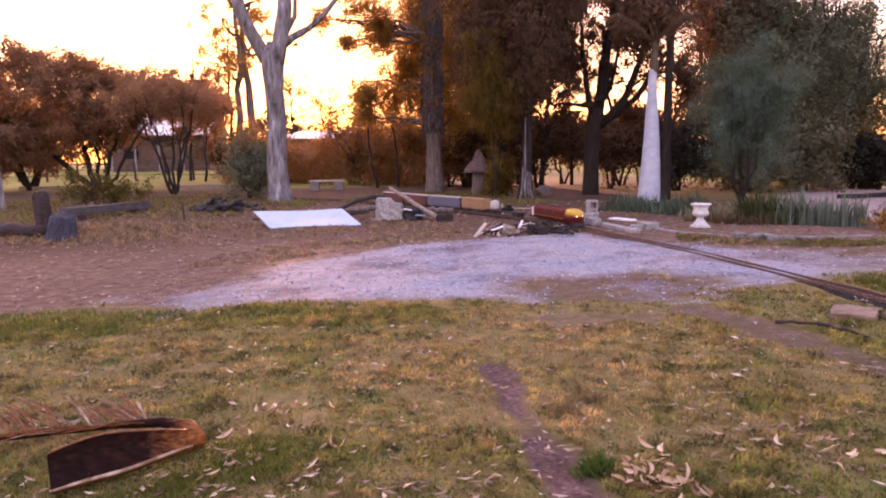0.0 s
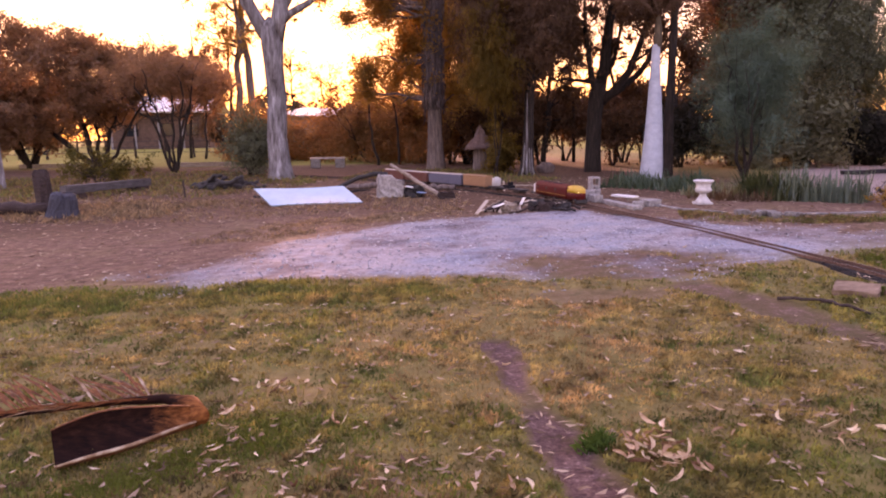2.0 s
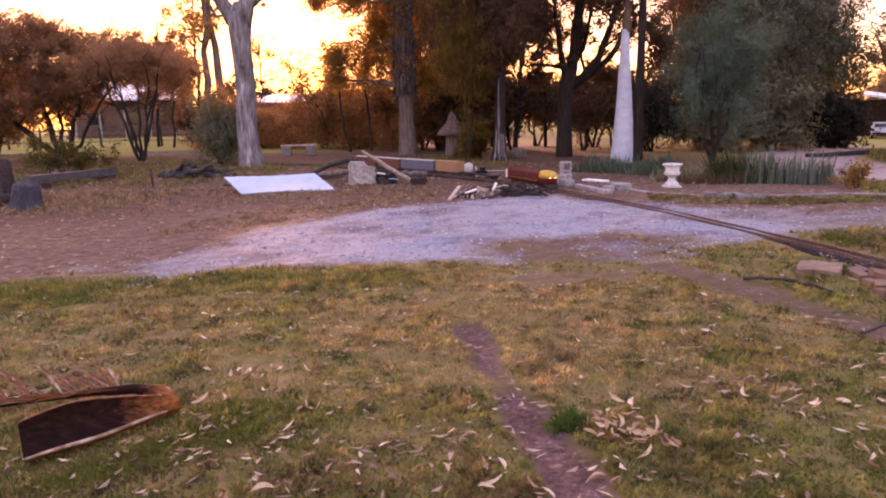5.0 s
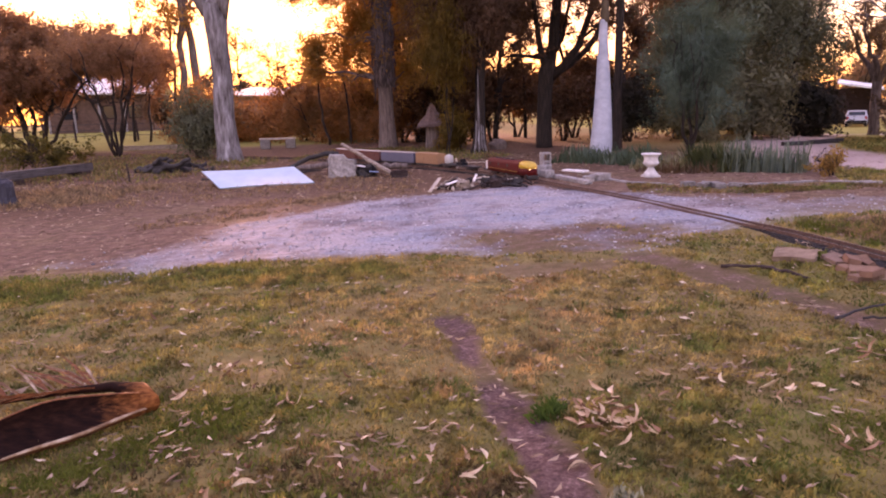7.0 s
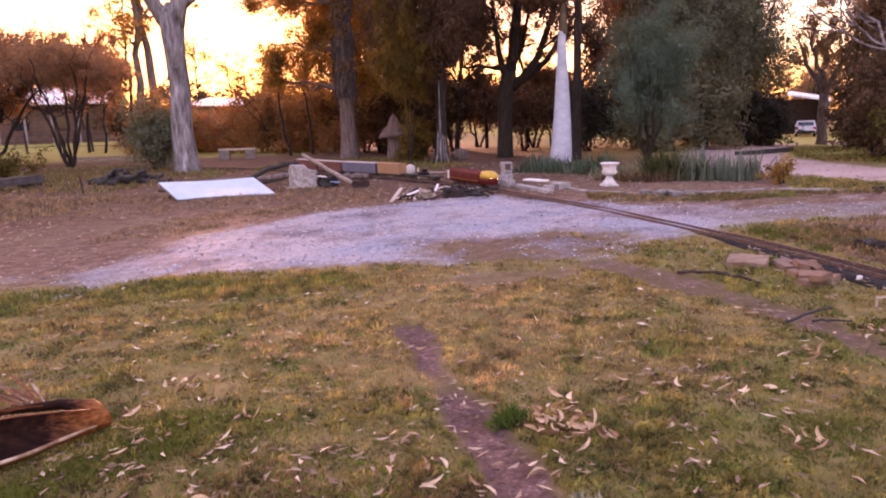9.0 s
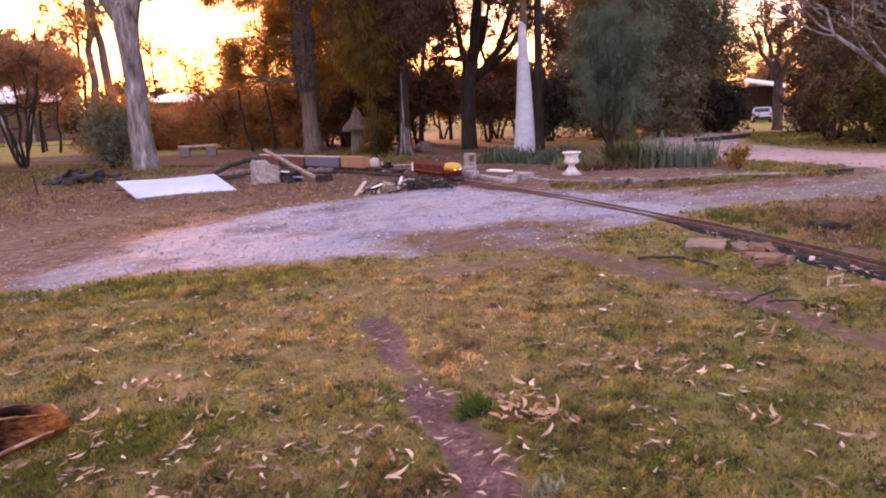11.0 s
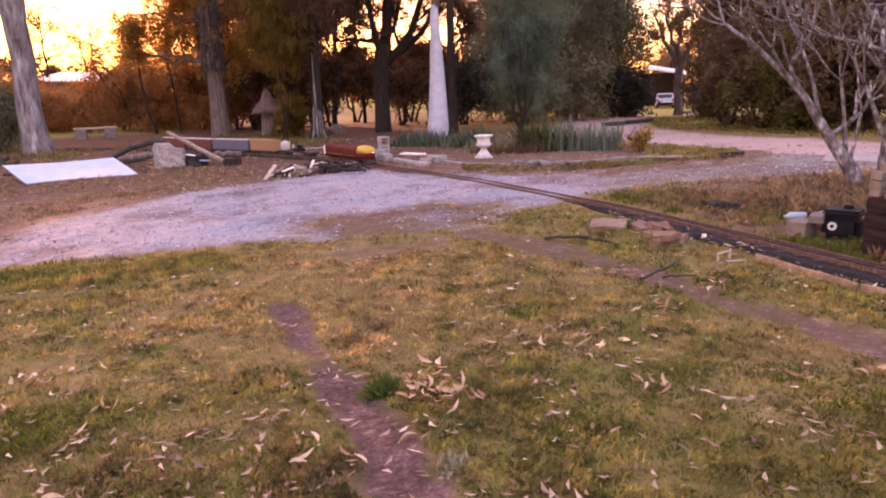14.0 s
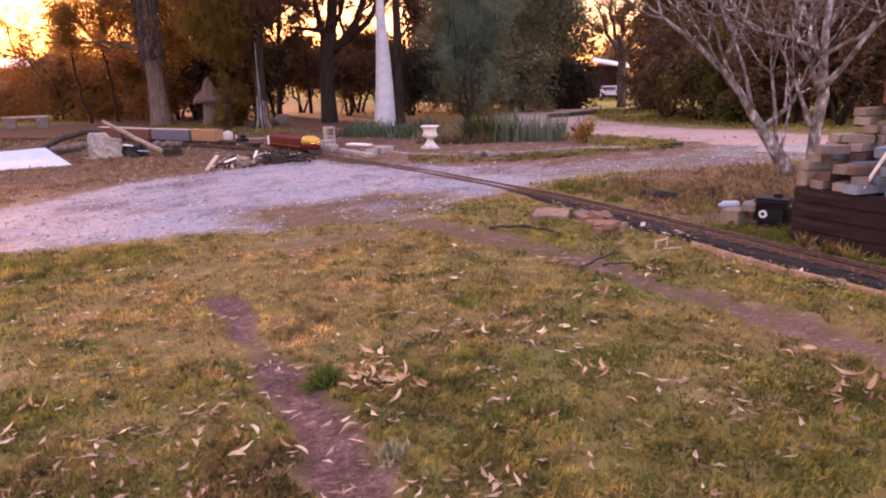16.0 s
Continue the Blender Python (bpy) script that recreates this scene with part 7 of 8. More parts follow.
    for rim, rr in ((near, 0.009), (far, 0.006)):
        V, F = tubes([[(*p, rr * (0.6 + 0.4 * math.sin(3.1 * i / n))) for i, p in enumerate(rim)]], 6)
        raw("sheath_rim", V, F, edge if rr > 0.008 else k.m, top, smooth_faces=True)
    # the stalk runs back along the ground
    st = [(-1.13, 2.99), (-1.21, 3.11), (-1.37, 3.18), (-1.6, 3.19), (-1.85, 3.15), (-2.15, 3.12), (-2.5, 3.11), (-2.9, 3.09), (-3.3, 3.04), (-3.6, 2.98)]
    rad = (0.05, 0.045, 0.026, 0.016, 0.014, 0.013, 0.012, 0.01, 0.008, 0.005)
    zz = (0.05, 0.075, 0.085, 0.075, 0.07, 0.06, 0.05, 0.045, 0.04, 0.03)
    line = [(x, y, H(x, y) + z, r) for (x, y), z, r in zip(st, zz, rad)]
    V, F = tubes([line], 10, 0.08, 2)
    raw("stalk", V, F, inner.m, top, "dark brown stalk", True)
    rng = np.random.default_rng(12)
    for i in range(120):
        q = rng.uniform(2.2, 8.9)
        j = int(q)
        p = np.array(line[j][:3]) * (1 - q + j) + np.array(line[j + 1][:3]) * (q - j)
        side = 1 if rng.uniform() < 0.62 else -1
        l = rng.uniform(0.18, 0.46)
        e = p + np.array([-0.85 * l + rng.normal(0, 0.05), side * l * 0.45, (0.13 if side > 0 else 0.03) * rng.uniform(0.1, 1.2)])
        e[2] = max(e[2], H(e[0], e[1]) + 0.015)
        w = np.array([0.006, 0.003, 0.004])
        mid = (p + e) / 2 + [0, 0, 0.02]
        V = [p - w * 0.4, mid - w, e, mid + w, p + w * 0.4, mid - w * 0.2 - [0, 0, 0.004]]
        raw("leaflet", V, [(0, 1, 5), (1, 2, 5), (2, 3, 5), (3, 4, 5), (4, 0, 5)], k.m if i % 3 else edge, top)


palm_frond()


# ---- buildings and fence in the distance ----
def far_house():
    x, y = -23.2, 60.0
    top = thing("farm_house", "low house with pale iron roof and posted verandah", "house", pose(x, y, GZ(x, y), 0, 0, 4))
    bm = bmesh.new()
    box(bm, (8.0, 6.0, 3.0), pose(0, 1.6, 1.5))
    part("wall", bm, M_DIM, top)
    bm = bmesh.new()
    box(bm, (8.4, 5.4, 0.1), pose(0, 0.2, 3.8, 16, 0, 0))
    box(bm, (8.4, 4.0, 0.1), pose(0, 4.4, 3.85, -22, 0, 0))
    part("roof", bm, M_ROOF, top)
    for i in range(14):
        bm = bmesh.new()
        box(bm, (0.05, 5.0, 0.05), pose(-3.9 + 0.6 * i, 0.2, 3.875, 16, 0, 0))
        part("roof_rib", bm, M_ROOF, top)
    for i in range(5):
        bm = bmesh.new()
        box(bm, (0.14, 0.14, 2.9), pose(-3.9 + 1.95 * i, -1.9, 1.45), bevel=0.01)
        part("verandah_post", bm, M_CONCRETE, top)
    for i in (-2.4, 0.6, 2.6):
        w = part("window", (lambda b: (box(b, (1.1, 0.06, 1.1), pose(i, -1.42, 1.6)), b)[1])(bmesh.new()), M_DARKWOOD, top)
        part("pane", (lambda b: (box(b, (0.95, 0.03, 0.95), pose(i, -1.46, 1.6)), b)[1])(bmesh.new()), M_WINDOW, w)


far_house()


def far_shed():
    x, y = -8.2, 50.0
    top = thing("farm_shed", "tan boarded shed with a pale iron roof", "shed", pose(x, y, GZ(x, y), 0, 0, -8))
    bm = bmesh.new()
    box(bm, (5.4, 5.0, 2.8), pose(0, 2.5, 1.4))
    part("wall", bm, M_TANWALL, top)
    bm = bmesh.new()
    box(bm, (6.0, 5.8, 0.08), pose(0, 2.4, 3.15, 7, 2, 0))
    part("roof", bm, M_ROOF, top)
    bm = bmesh.new()
    box(bm, (2.2, 0.06, 2.2), pose(-0.9, -0.02, 1.1))
    part("door", bm, M_TANWALL, top)
    for i in range(12):
        bm = bmesh.new()
        box(bm, (0.04, 0.03, 2.7), pose(-2.6 + 0.47 * i, -0.015, 1.38))
        part("batten", bm, M_TANWALL, top)


far_shed()


def fence():
    top = thing("wire_fence", "wire fence on thin dark posts before a field", "fence")
    pts = [(-34, 44.0), (-6, 44.0)]
    n = 15
    for i in range(n + 1):
        q = i / n
        x, y = pts[0][0] + (pts[1][0] - pts[0][0]) * q, 44.0 + 0.1 * math.sin(i * 2.3)
        bm = bmesh.new()
        cyl(bm, 0.07, 0.06, 1.35, pose(0, 0, 0.6, random.uniform(-2, 2), random.uniform(-2, 2)), 8)
        ob = part("post", bm, M_DARKWOOD, top)
        ob.matrix_basis = pose(x, y, GZ(x, y))
    for z in (0.35, 0.7, 1.05):
        V, F = tubes([[(x, 44.0, GZ(x, 44.0) + z + 0.02 * math.sin(x), 0.018) for x in np.linspace(-34, -6, 40)]], 4)
        raw("wire", V, F, M_UNDER, top)


fence()


def bench(x, y):
    top = thing("garden_bench", "pale plank bench on two grey blocks", "bench", pose(x, y, GZ(x, y), 0, 0, 3))
    bm = bmesh.new()
    box(bm, (1.5, 0.35, 0.07), pose(0, 0, 0.42), bevel=0.01)
    part("seat", bm, M_PALEWOOD, top)
    for s in (-1, 1):
        bm = bmesh.new()
        box(bm, (0.4, 0.34, 0.385), pose(s * 0.52, 0, 0.19), bevel=0.02)
        part("block", bm, M_KERB, top)


bench(-4.55, 29.4)
plank("timber_beam", "pale timber beam lying in the grass by the fence", (-12.2, 33.0, 0), (-9.6, 33.3, 0), 0.25, 0.2, M_WOOD, category="beam")
plank("timber_beam", "pale timber beam lying in the grass by the fence", (-20.5, 34.0, 0), (-17.5, 34.3, 0), 0.25, 0.2, M_WOOD, category="beam")


def carport():
    x, y = 46.6, 65.6
    yaw = -34
    top = thing("carport", "open carport with a pale iron roof on posts", "carport", pose(x, y, GZ(x, y), 0, 0, yaw))
    bm = bmesh.new()
    box(bm, (3.9, 6.0, 0.18), pose(0.5, 0, 3.95, 4, 11, 0))
    part("roof", bm, M_ROOF, top)
    for sx in (-1, 1):
        for sy in (-1, 1):
            bm = bmesh.new()
            box(bm, (0.16, 0.16, 3.8), pose(sx * 2.0, sy * 2.6, 1.85))
            part("post", bm, M_DARKWOOD, top)
    bm = bmesh.new()
    box(bm, (4.3, 0.15, 3.7), pose(0, 2.9, 1.8))
    part("back_wall", bm, M_DARKWOOD, top)
    bm = bmesh.new()
    box(bm, (0.12, 5.6, 3.4), pose(2.2, 0, 1.7))
    part("side_wall", bm, M_DARKWOOD, top)


carport()


def garden_shed():
    """The low iron roof that shows among the shrubs beyond the road."""
    x, y = 17.6, 16.4
    top = thing("garden_shed", "low shed with grey iron roof among roadside shrubs", "shed", pose(x, y, GZ(x, y), 0, 0, -47))
    bm = bmesh.new()
    box(bm, (3.0, 2.0, 2.1), pose(0, 1.1, 1.05))
    part("wall", bm, M_DIM, top)
    bm = bmesh.new()
    box(bm, (3.4, 2.6, 0.05), pose(0, 1.0, 2.42, 10, 0, 0))
    part("roof", bm, speckled("dull_grey_roof_iron", [(0.3, (0.20, 0.22, 0.24)), (0.7, (0.32, 0.35, 0.37))], 5, 0.5, 0.1, 0.002, big=0.4, metal=0.2), top)
    for i in range(9):
        bm = bmesh.new()
        box(bm, (0.05, 2.6, 0.04), pose(-1.6 + 0.4 * i, 1.0, 2.46, 10, 0, 0))
        part("roof_rib", bm, M_ROOF, top)


garden_shed()


def parked_car():
    x, y = 44.45, 61.9
    top = thing("parked_car", "pale silver hatchback parked before the open carport", "car", pose(x, y, GZ(x, y) + 0.02, 0, 0, -34))
    white = plain("silver_car_paint", (0.32, 0.32, 0.34), 0.25, spec=0.6, var=0.05)
    bm = bmesh.new()
    prof = [(-2.0, 0.35), (-2.05, 0.6), (-1.95, 0.95), (-1.75, 1.0), (-1.45, 1.42), (-0.9, 1.52), (0.3, 1.5), (1.05, 1.02), (1.85, 0.9), (2.05, 0.65), (2.0, 0.35)]
    rings = [[bm.verts.new((w * (0.86 if z > 1.05 else 0.97 if z < 0.5 else 1.0), yy, z)) for yy, z in prof] for w in (-0.88, 0.88)]
    for i in range(len(prof)):
        j = (i + 1) % len(prof)
        bm.faces.new((rings[0][i], rings[0][j], rings[1][j], rings[1][i]))
    bm.faces.new(rings[0][::-1])
    bm.faces.new(rings[1])
    part("body", bm, white, top)
    bm = bmesh.new()
    box(bm, (1.3, 0.03, 0.4), pose(0, -1.62, 1.22, -38, 0, 0))
    part("rear_window", bm, M_WINDOW, top)
    for s in (-1, 1):
        bm = bmesh.new()
        box(bm, (0.2, 0.06, 0.26), pose(s * 0.74, -2.0, 0.82), bevel=0.02)
        part("tail_light", bm, plain("red_lens", (0.35, 0.02, 0.02), 0.2), top)
        bm = bmesh.new()
        box(bm, (0.03, 1.7, 0.36), pose(s * 0.80, -0.4, 1.22, 0, 0, 0))
        part("side_window", bm, M_WINDOW, top)
        for yy in (-1.25, 1.3):
            bm = bmesh.new()
            cyl(bm, 0.32, 0.32, 0.22, pose(s * 0.78, yy, 0.32, 0, 90, 0), 20)
            w = part("wheel", bm, M_BLACK, top)
            bm = bmesh.new()
            cyl(bm, 0.2, 0.2, 0.23, pose(s * 0.785, yy, 0.32, 0, 90, 0), 16)
            part("rim", bm, M_ROOF, w)
    bm = bmesh.new()
    box(bm, (1.6, 0.12, 0.2), pose(0, -2.03, 0.48), bevel=0.03)
    part("bumper", bm, M_BLACK, top)


parked_car()
# ---- grass, fallen leaves, gravel stones, far woods ----
def blade_material(name, stops, patch, greens=True):
    k = Mat(name, 0.7, 0.0, 0.2)
    clump = k.maths("ADD", k.maths("MULTIPLY", k.grey(k.noise(11.0, 4, 0.6, world_space=True), 0.3, 0.7), 0.75), k.maths("MULTIPLY", k.island(), 0.25))
    a = k.ramp(clump, stops)
    b = k.ramp(clump, patch)
    col = k.mix(k.grey(k.noise(0.75, 6, 0.7, world_space=True), 0.42, 0.58), a, b)
    green = k.mix(clump, (0.075, 0.098, 0.022), (0.14, 0.162, 0.04))
    blot = k.ramp(k.noise(4.0, 3, 0.6, world_space=True), [(0.36, (0.58, 0.59, 0.60)), (0.5, (1.15, 1.10, 1.10)), (0.64, (1.6, 1.5, 1.42))])
    tuft = k.ramp(k.noise(10.0, 3, 0.6, world_space=True), [(0.37, (0.44, 0.46, 0.47)), (0.5, (1.04, 1.03, 1.02)), (0.63, (1.5, 1.42, 1.34))])
    blot = k.mix(1.0, blot, tuft, "MULTIPLY")
    col = k.mix(0.9, col, blot, "MULTIPLY")
    green = k.mix(0.9, green, blot, "MULTIPLY")
    if greens:
        lush = k.maths("MAXIMUM", k.grey(k.noise(1.9, 6, 0.7, world_space=True), 0.48, 0.60), k.grey(k.noise(6.5, 3, 0.6, world_space=True), 0.56, 0.64))
        col = k.mix(lush, col, green)
    k.colour(col)
    tr = k.t.nodes.new("ShaderNodeBsdfTranslucent")
    k.link(col, tr.inputs["Color"])
    ms = k.t.nodes.new("ShaderNodeMixShader")
    ms.inputs[0].default_value = 0.25
    k.link(k.b.outputs[0], ms.inputs[1])
    k.link(tr.outputs[0], ms.inputs[2])
    k.link(ms.outputs[0], k.t.nodes["Material Output"].inputs["Surface"])
    return k.m


M_BLADE = blade_material("lawn_blades", [(0.0, (0.142, 0.130, 0.030)), (0.9, (0.222, 0.194, 0.048)), (1.0, (0.265, 0.225, 0.066))],
                         [(0.0, (0.212, 0.144, 0.050)), (0.9, (0.305, 0.210, 0.076)), (1.0, (0.355, 0.25, 0.10))])
# straw blades whose extra orange is sun glare put into the colour
M_STRAW = blade_material("straw_glare_blades", [(0.0, (0.255, 0.158, 0.064)), (0.9, (0.36, 0.228, 0.098)), (1.0, (0.41, 0.27, 0.13))], [(0.0, (0.20, 0.162, 0.050)), (1.0, (0.30, 0.235, 0.08))], False)
M_DRY = blade_material("dry_grass_blades", [(0.0, (0.12, 0.082, 0.046)), (0.5, (0.205, 0.146, 0.083)), (1.0, (0.33, 0.25, 0.15))], [(0.0, (0.14, 0.09, 0.046)), (1.0, (0.31, 0.208, 0.112))], False)
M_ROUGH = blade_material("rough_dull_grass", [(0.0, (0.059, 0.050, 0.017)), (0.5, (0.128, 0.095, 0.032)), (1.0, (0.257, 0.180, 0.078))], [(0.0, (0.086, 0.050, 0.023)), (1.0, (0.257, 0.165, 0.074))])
M_ROSETTE = foliage("grey_green_rosette", [(0.0, (0.13, 0.15, 0.10)), (1.0, (0.26, 0.28, 0.20))], 0.2)
M_TUFT = foliage("bright_green_tuft", [(0.0, (0.025, 0.06, 0.012)), (1.0, (0.07, 0.12, 0.028))], 0.25, (0.8, 1.0, 0.4), (0.9, 1.0, 0.9))
M_GREEN = foliage("fresh_green_blades", [(0.0, (0.05, 0.07, 0.016)), (0.6, (0.10, 0.125, 0.03)), (1.0, (0.18, 0.195, 0.055))], 0.3, (0.8, 1.0, 0.4))


def blades(name, label, x, y, h, w, lean, mat, seed, category="grass", z=None):
    """Grass: one bent blade of two triangles at each place."""
    rng = np.random.default_rng(seed)
    n = len(x)
    z = ground_z(x, y) if z is None else z
    a = rng.uniform(0, 2 * np.pi, n)
    l = h * rng.uniform(0.45, 1.3, n)
    t = np.abs(rng.normal(0, lean, n))
    dx, dy = np.cos(a), np.sin(a)
    ww = w * rng.uniform(0.6, 1.4, n) / 2
    sx, sy = -dy * ww, dx * ww
    mx, mz = np.sin(t * 0.6) * l * 0.55, np.cos(t * 0.6) * l * 0.55
    ex, ez = np.sin(t) * l, np.cos(np.minimum(t, 1.45)) * l
    base = np.stack([x - sx, y - sy, z - 0.004], 1)
    bas2 = np.stack([x + sx, y + sy, z - 0.004], 1)
    mid = np.stack([x + dx * mx + sx, y + dy * mx + sy, z + mz], 1)
    end = np.stack([x + dx * ex, y + dy * ex, z + np.maximum(ez, 0.006)], 1)
    V = np.stack([base, bas2, mid, end], 1).reshape(-1, 3)
    i = np.arange(n)[:, None] * 4
    F = np.concatenate([i + [0, 1, 2], i + [0, 2, 3]])
    return tagged(raw(name, V, F, mat), label, category, kind="stuff")


def lawn():
    rng = np.random.default_rng(1)
    n = 365000
    b = np.radians(rng.uniform(-44, 64, n) + rng.normal(0, 9, n))
    d = 0.9 + np.abs(rng.normal(0, 0.35, n)) + 7.5 * rng.uniform(0, 1, n) ** 1.25
    rest = rng.uniform(0, 1, n) < 0.2  # sparser lawn all round
    b = np.where(rest, rng.uniform(-np.pi, np.pi, n), b)
    d = np.where(rest, 7.0 * np.sqrt(rng.uniform(0, 1, n)), d)
    x, y = d * np.sin(b), d * np.cos(b) - 0.15
    gravel, bare, road, litter, field = masks(x, y)
    edge = wobble(x, y, 0.35, 9.0) * 0.25
    thin = 0.5 + 0.45 * wobble(x, y, 0.5, 5.0) + 0.5 * wobble(x, y, 0.13, 15.0)
    keep = (gravel < 0.35 + edge) & (bare < 0.45 + edge) & (litter < 0.4 + edge) & (to_line(x, y, TRACK) > 0.2) & (rng.uniform(0, 1, n) < np.clip(1.15 * thin + 0.2, 0.06, 1))
    keep &= ~((x > 4.2) & (y < 3.35))
    x, y, d = x[keep], y[keep], d[keep]
    tuft = 0.03 + 0.022 * np.clip(wobble(x, y, 0.3, 12.0), -0.6, 1.2) + 0.012 * np.clip(wobble(x, y, 0.1, 13.0), -0.7, 1.2)
    w = 0.0046 + 0.0009 * d
    # straw patch of the mid lawn, partly painted orange glare
    straw = 1 - smooth(0.55, 1.15, np.hypot((x - 0.8) / 1.5, (y - 4.5) / 1.7) + 0.25 * wobble(x, y, 0.4, 31.0))
    # same blades in a darker, duller colour inside this ellipse
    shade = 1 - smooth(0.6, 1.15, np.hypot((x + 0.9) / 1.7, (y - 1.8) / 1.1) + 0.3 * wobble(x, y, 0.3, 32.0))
    r = rng.uniform(0, 1, len(x))
    fleck = 0.5 + 0.5 * wobble(x, y, 0.11, 41.0) + 0.25 * (r - 0.5)
    a = fleck < 0.8 * straw
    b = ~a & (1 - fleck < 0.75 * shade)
    for sel, name, label, mat in ((a, "straw_glare_lawn", "tan straw-coloured thin grass, partly tinted by painted glare, on the worn lawn", M_STRAW), (b, "darker_lawn", "darker dull brownish-green lawn grass near the palm frond", M_ROUGH), (~a & ~b, "lawn_grass", "short patchy olive and straw-coloured lawn grass", M_BLADE)):
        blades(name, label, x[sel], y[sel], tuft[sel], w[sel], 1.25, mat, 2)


lawn()


def patch(name, label, poly, n, h, w, lean, mat, seed, clump=0.6, category="grass"):
    p = np.array(scatter(n, poly, seed, clump))
    blades(name, label, p[:, 0], p[:, 1], h, w, lean, mat, seed, category)


patch("dry_grass", "long dry orange grass on the bank by the railway", [(4.1, 6.0), (4.15, 3.9), (4.7, 3.6), (6.4, 4.2), (7.2, 5.6), (5.6, 6.4)], 4500, 0.08, 0.005, 0.8, M_DRY, 21, 0.3)
patch("dry_grass", "tall dry orange grass at the bare tree's foot", [(4.75, 4.3), (5.2, 3.6), (6.5, 4.2), (7.0, 5.2), (5.6, 5.6), (5.0, 5.1)], 6000, 0.16, 0.006, 0.6, M_DRY, 37, 0.35)
patch("weeds", "olive weed clumps among dry grass on the bank", [(4.15, 5.9), (4.2, 4.2), (4.8, 4.0), (5.2, 5.0), (4.8, 6.0)], 1600, 0.09, 0.008, 0.6, M_ROUGH, 38, 0.25, "weeds")
patch("dry_grass", "dry grass tufts round the fallen logs", [(-9.5, 16.0), (-8.5, 12.2), (-4, 11.6), (-1.2, 12.4), (0.7, 12.2), (0.6, 15.2), (-4, 15.5)], 4500, 0.08, 0.009, 0.7, M_DRY, 22, 0.35)
patch("dry_grass", "dry grass between the railway and garden bed", [(3.6, 9.5), (3.9, 10.6), (4.6, 9.4), (6.3, 9.0), (7.6, 8.2), (5.2, 8.4)], 5000, 0.05, 0.008, 0.85, M_ROUGH, 23, 0.5)
patch("dry_grass", "dry grass along the gravel's far edge", [(-2.2, 9.4), (-1.0, 10.6), (0.7, 11.3), (0.5, 12.3), (-2.5, 11.4), (-4.0, 9.0)], 3500, 0.05, 0.008, 0.8, M_DRY, 24, 0.3)
patch("rough_grass", "rough dull grass among the fallen logs and trees", [(-15, 24), (-13, 17), (-9.5, 13.5), (-6, 15.5), (-4, 17.5), (-3, 21), (-6, 24), (-9, 28)], 7000, 0.15, 0.016, 0.65, M_ROUGH, 35, 0.9)
patch("dry_grass", "tan dry grass tufts round the old stump", [(-8.6, 13.2), (-7.4, 12.0), (-5.2, 12.6), (-4.6, 14.6), (-6.4, 15.4), (-8.0, 14.4)], 2200, 0.13, 0.009, 0.6, M_DRY, 41, 0.35)
patch("rough_grass", "rough dull grass round the bird house", [(-3, 20.5), (0, 19.6), (2.4, 18), (3.8, 19.5), (2, 26), (-2, 27)], 3000, 0.13, 0.016, 0.65, M_ROUGH, 36, 0.9)
patch("road_verge", "rough olive grass beyond the road", [(11.8, 10.8), (12.6, 17.5), (15.5, 22.6), (19, 22), (16.5, 14), (14.5, 9)], 9000, 0.08, 0.026, 0.85, M_BLADE, 25, 1.0)
patch("road_verge", "dry grass between the drive and road", [(7.4, 8.2), (8.5, 9.4), (8.2, 12), (7.4, 10.6), (6.6, 9.2)], 3600, 0.06, 0.012, 0.85, M_BLADE, 26, 0.5)
patch("weeds", "green weeds growing along the railway and wall", [(4.05, 4.1), (4.0, 2.2), (4.22, 2.0), (4.24, 3.3), (4.62, 3.45), (4.4, 3.66)], 800, 0.07, 0.006, 0.7, M_GREEN, 27, 0.3, "weeds")
patch("weeds", "dull brownish weeds against the sleeper wall", [(4.12, 3.12), (4.12, 2.72), (4.22, 2.7), (4.23, 3.14)], 130, 0.11, 0.006, 0.5, M_ROUGH, 43, 0.1, "weeds")
patch("weeds", "green grass patch beside the palm frond", [(-1.6, 2.3), (-1.0, 2.4), (-0.6, 2.75), (-0.75, 3.1), (-1.05, 2.8), (-1.4, 2.5)], 2600, 0.035, 0.004, 0.8, M_GREEN, 28, 0.3, "grass")
patch("lawn_green_patch", "greener thicker lawn grass near the palm frond", [(-2.6, 2.2), (-1.6, 1.2), (0.3, 1.2), (0.35, 2.1), (-0.4, 3.0), (-1.2, 3.2)], 8000, 0.035, 0.004, 0.95, M_GREEN, 33, 0.35)
patch("lawn_green_patch", "greener thicker lawn grass on the near lawn", [(1.1, 1.2), (2.6, 0.9), (2.7, 1.9), (1.9, 2.4), (1.2, 2.0)], 4500, 0.03, 0.0038, 1.0, M_GREEN, 34, 0.35)
p = np.random.default_rng(29).normal(0, 0.03, (420, 2)) + [0.72, 2.65]
blades("grass_tuft", "bright dark-green grass tuft beside the worn path", p[:, 0], p[:, 1], 0.06, 0.005, 0.65, M_TUFT, 29)
p = np.random.default_rng(30).normal(0, 0.028, (150, 2)) + [0.80, 1.90]
blades("grass_tuft", "grey-green weed rosette beside the worn path", p[:, 0], p[:, 1], 0.035, 0.012, 0.9, M_ROSETTE, 30)
patch("bank_weeds", "low green weeds beside the railway", [(3.95, 6.4), (4.5, 6.0), (4.4, 5.2), (4.0, 5.0)], 1500, 0.05, 0.009, 0.8, M_GREEN, 31, 0.3, "weeds")
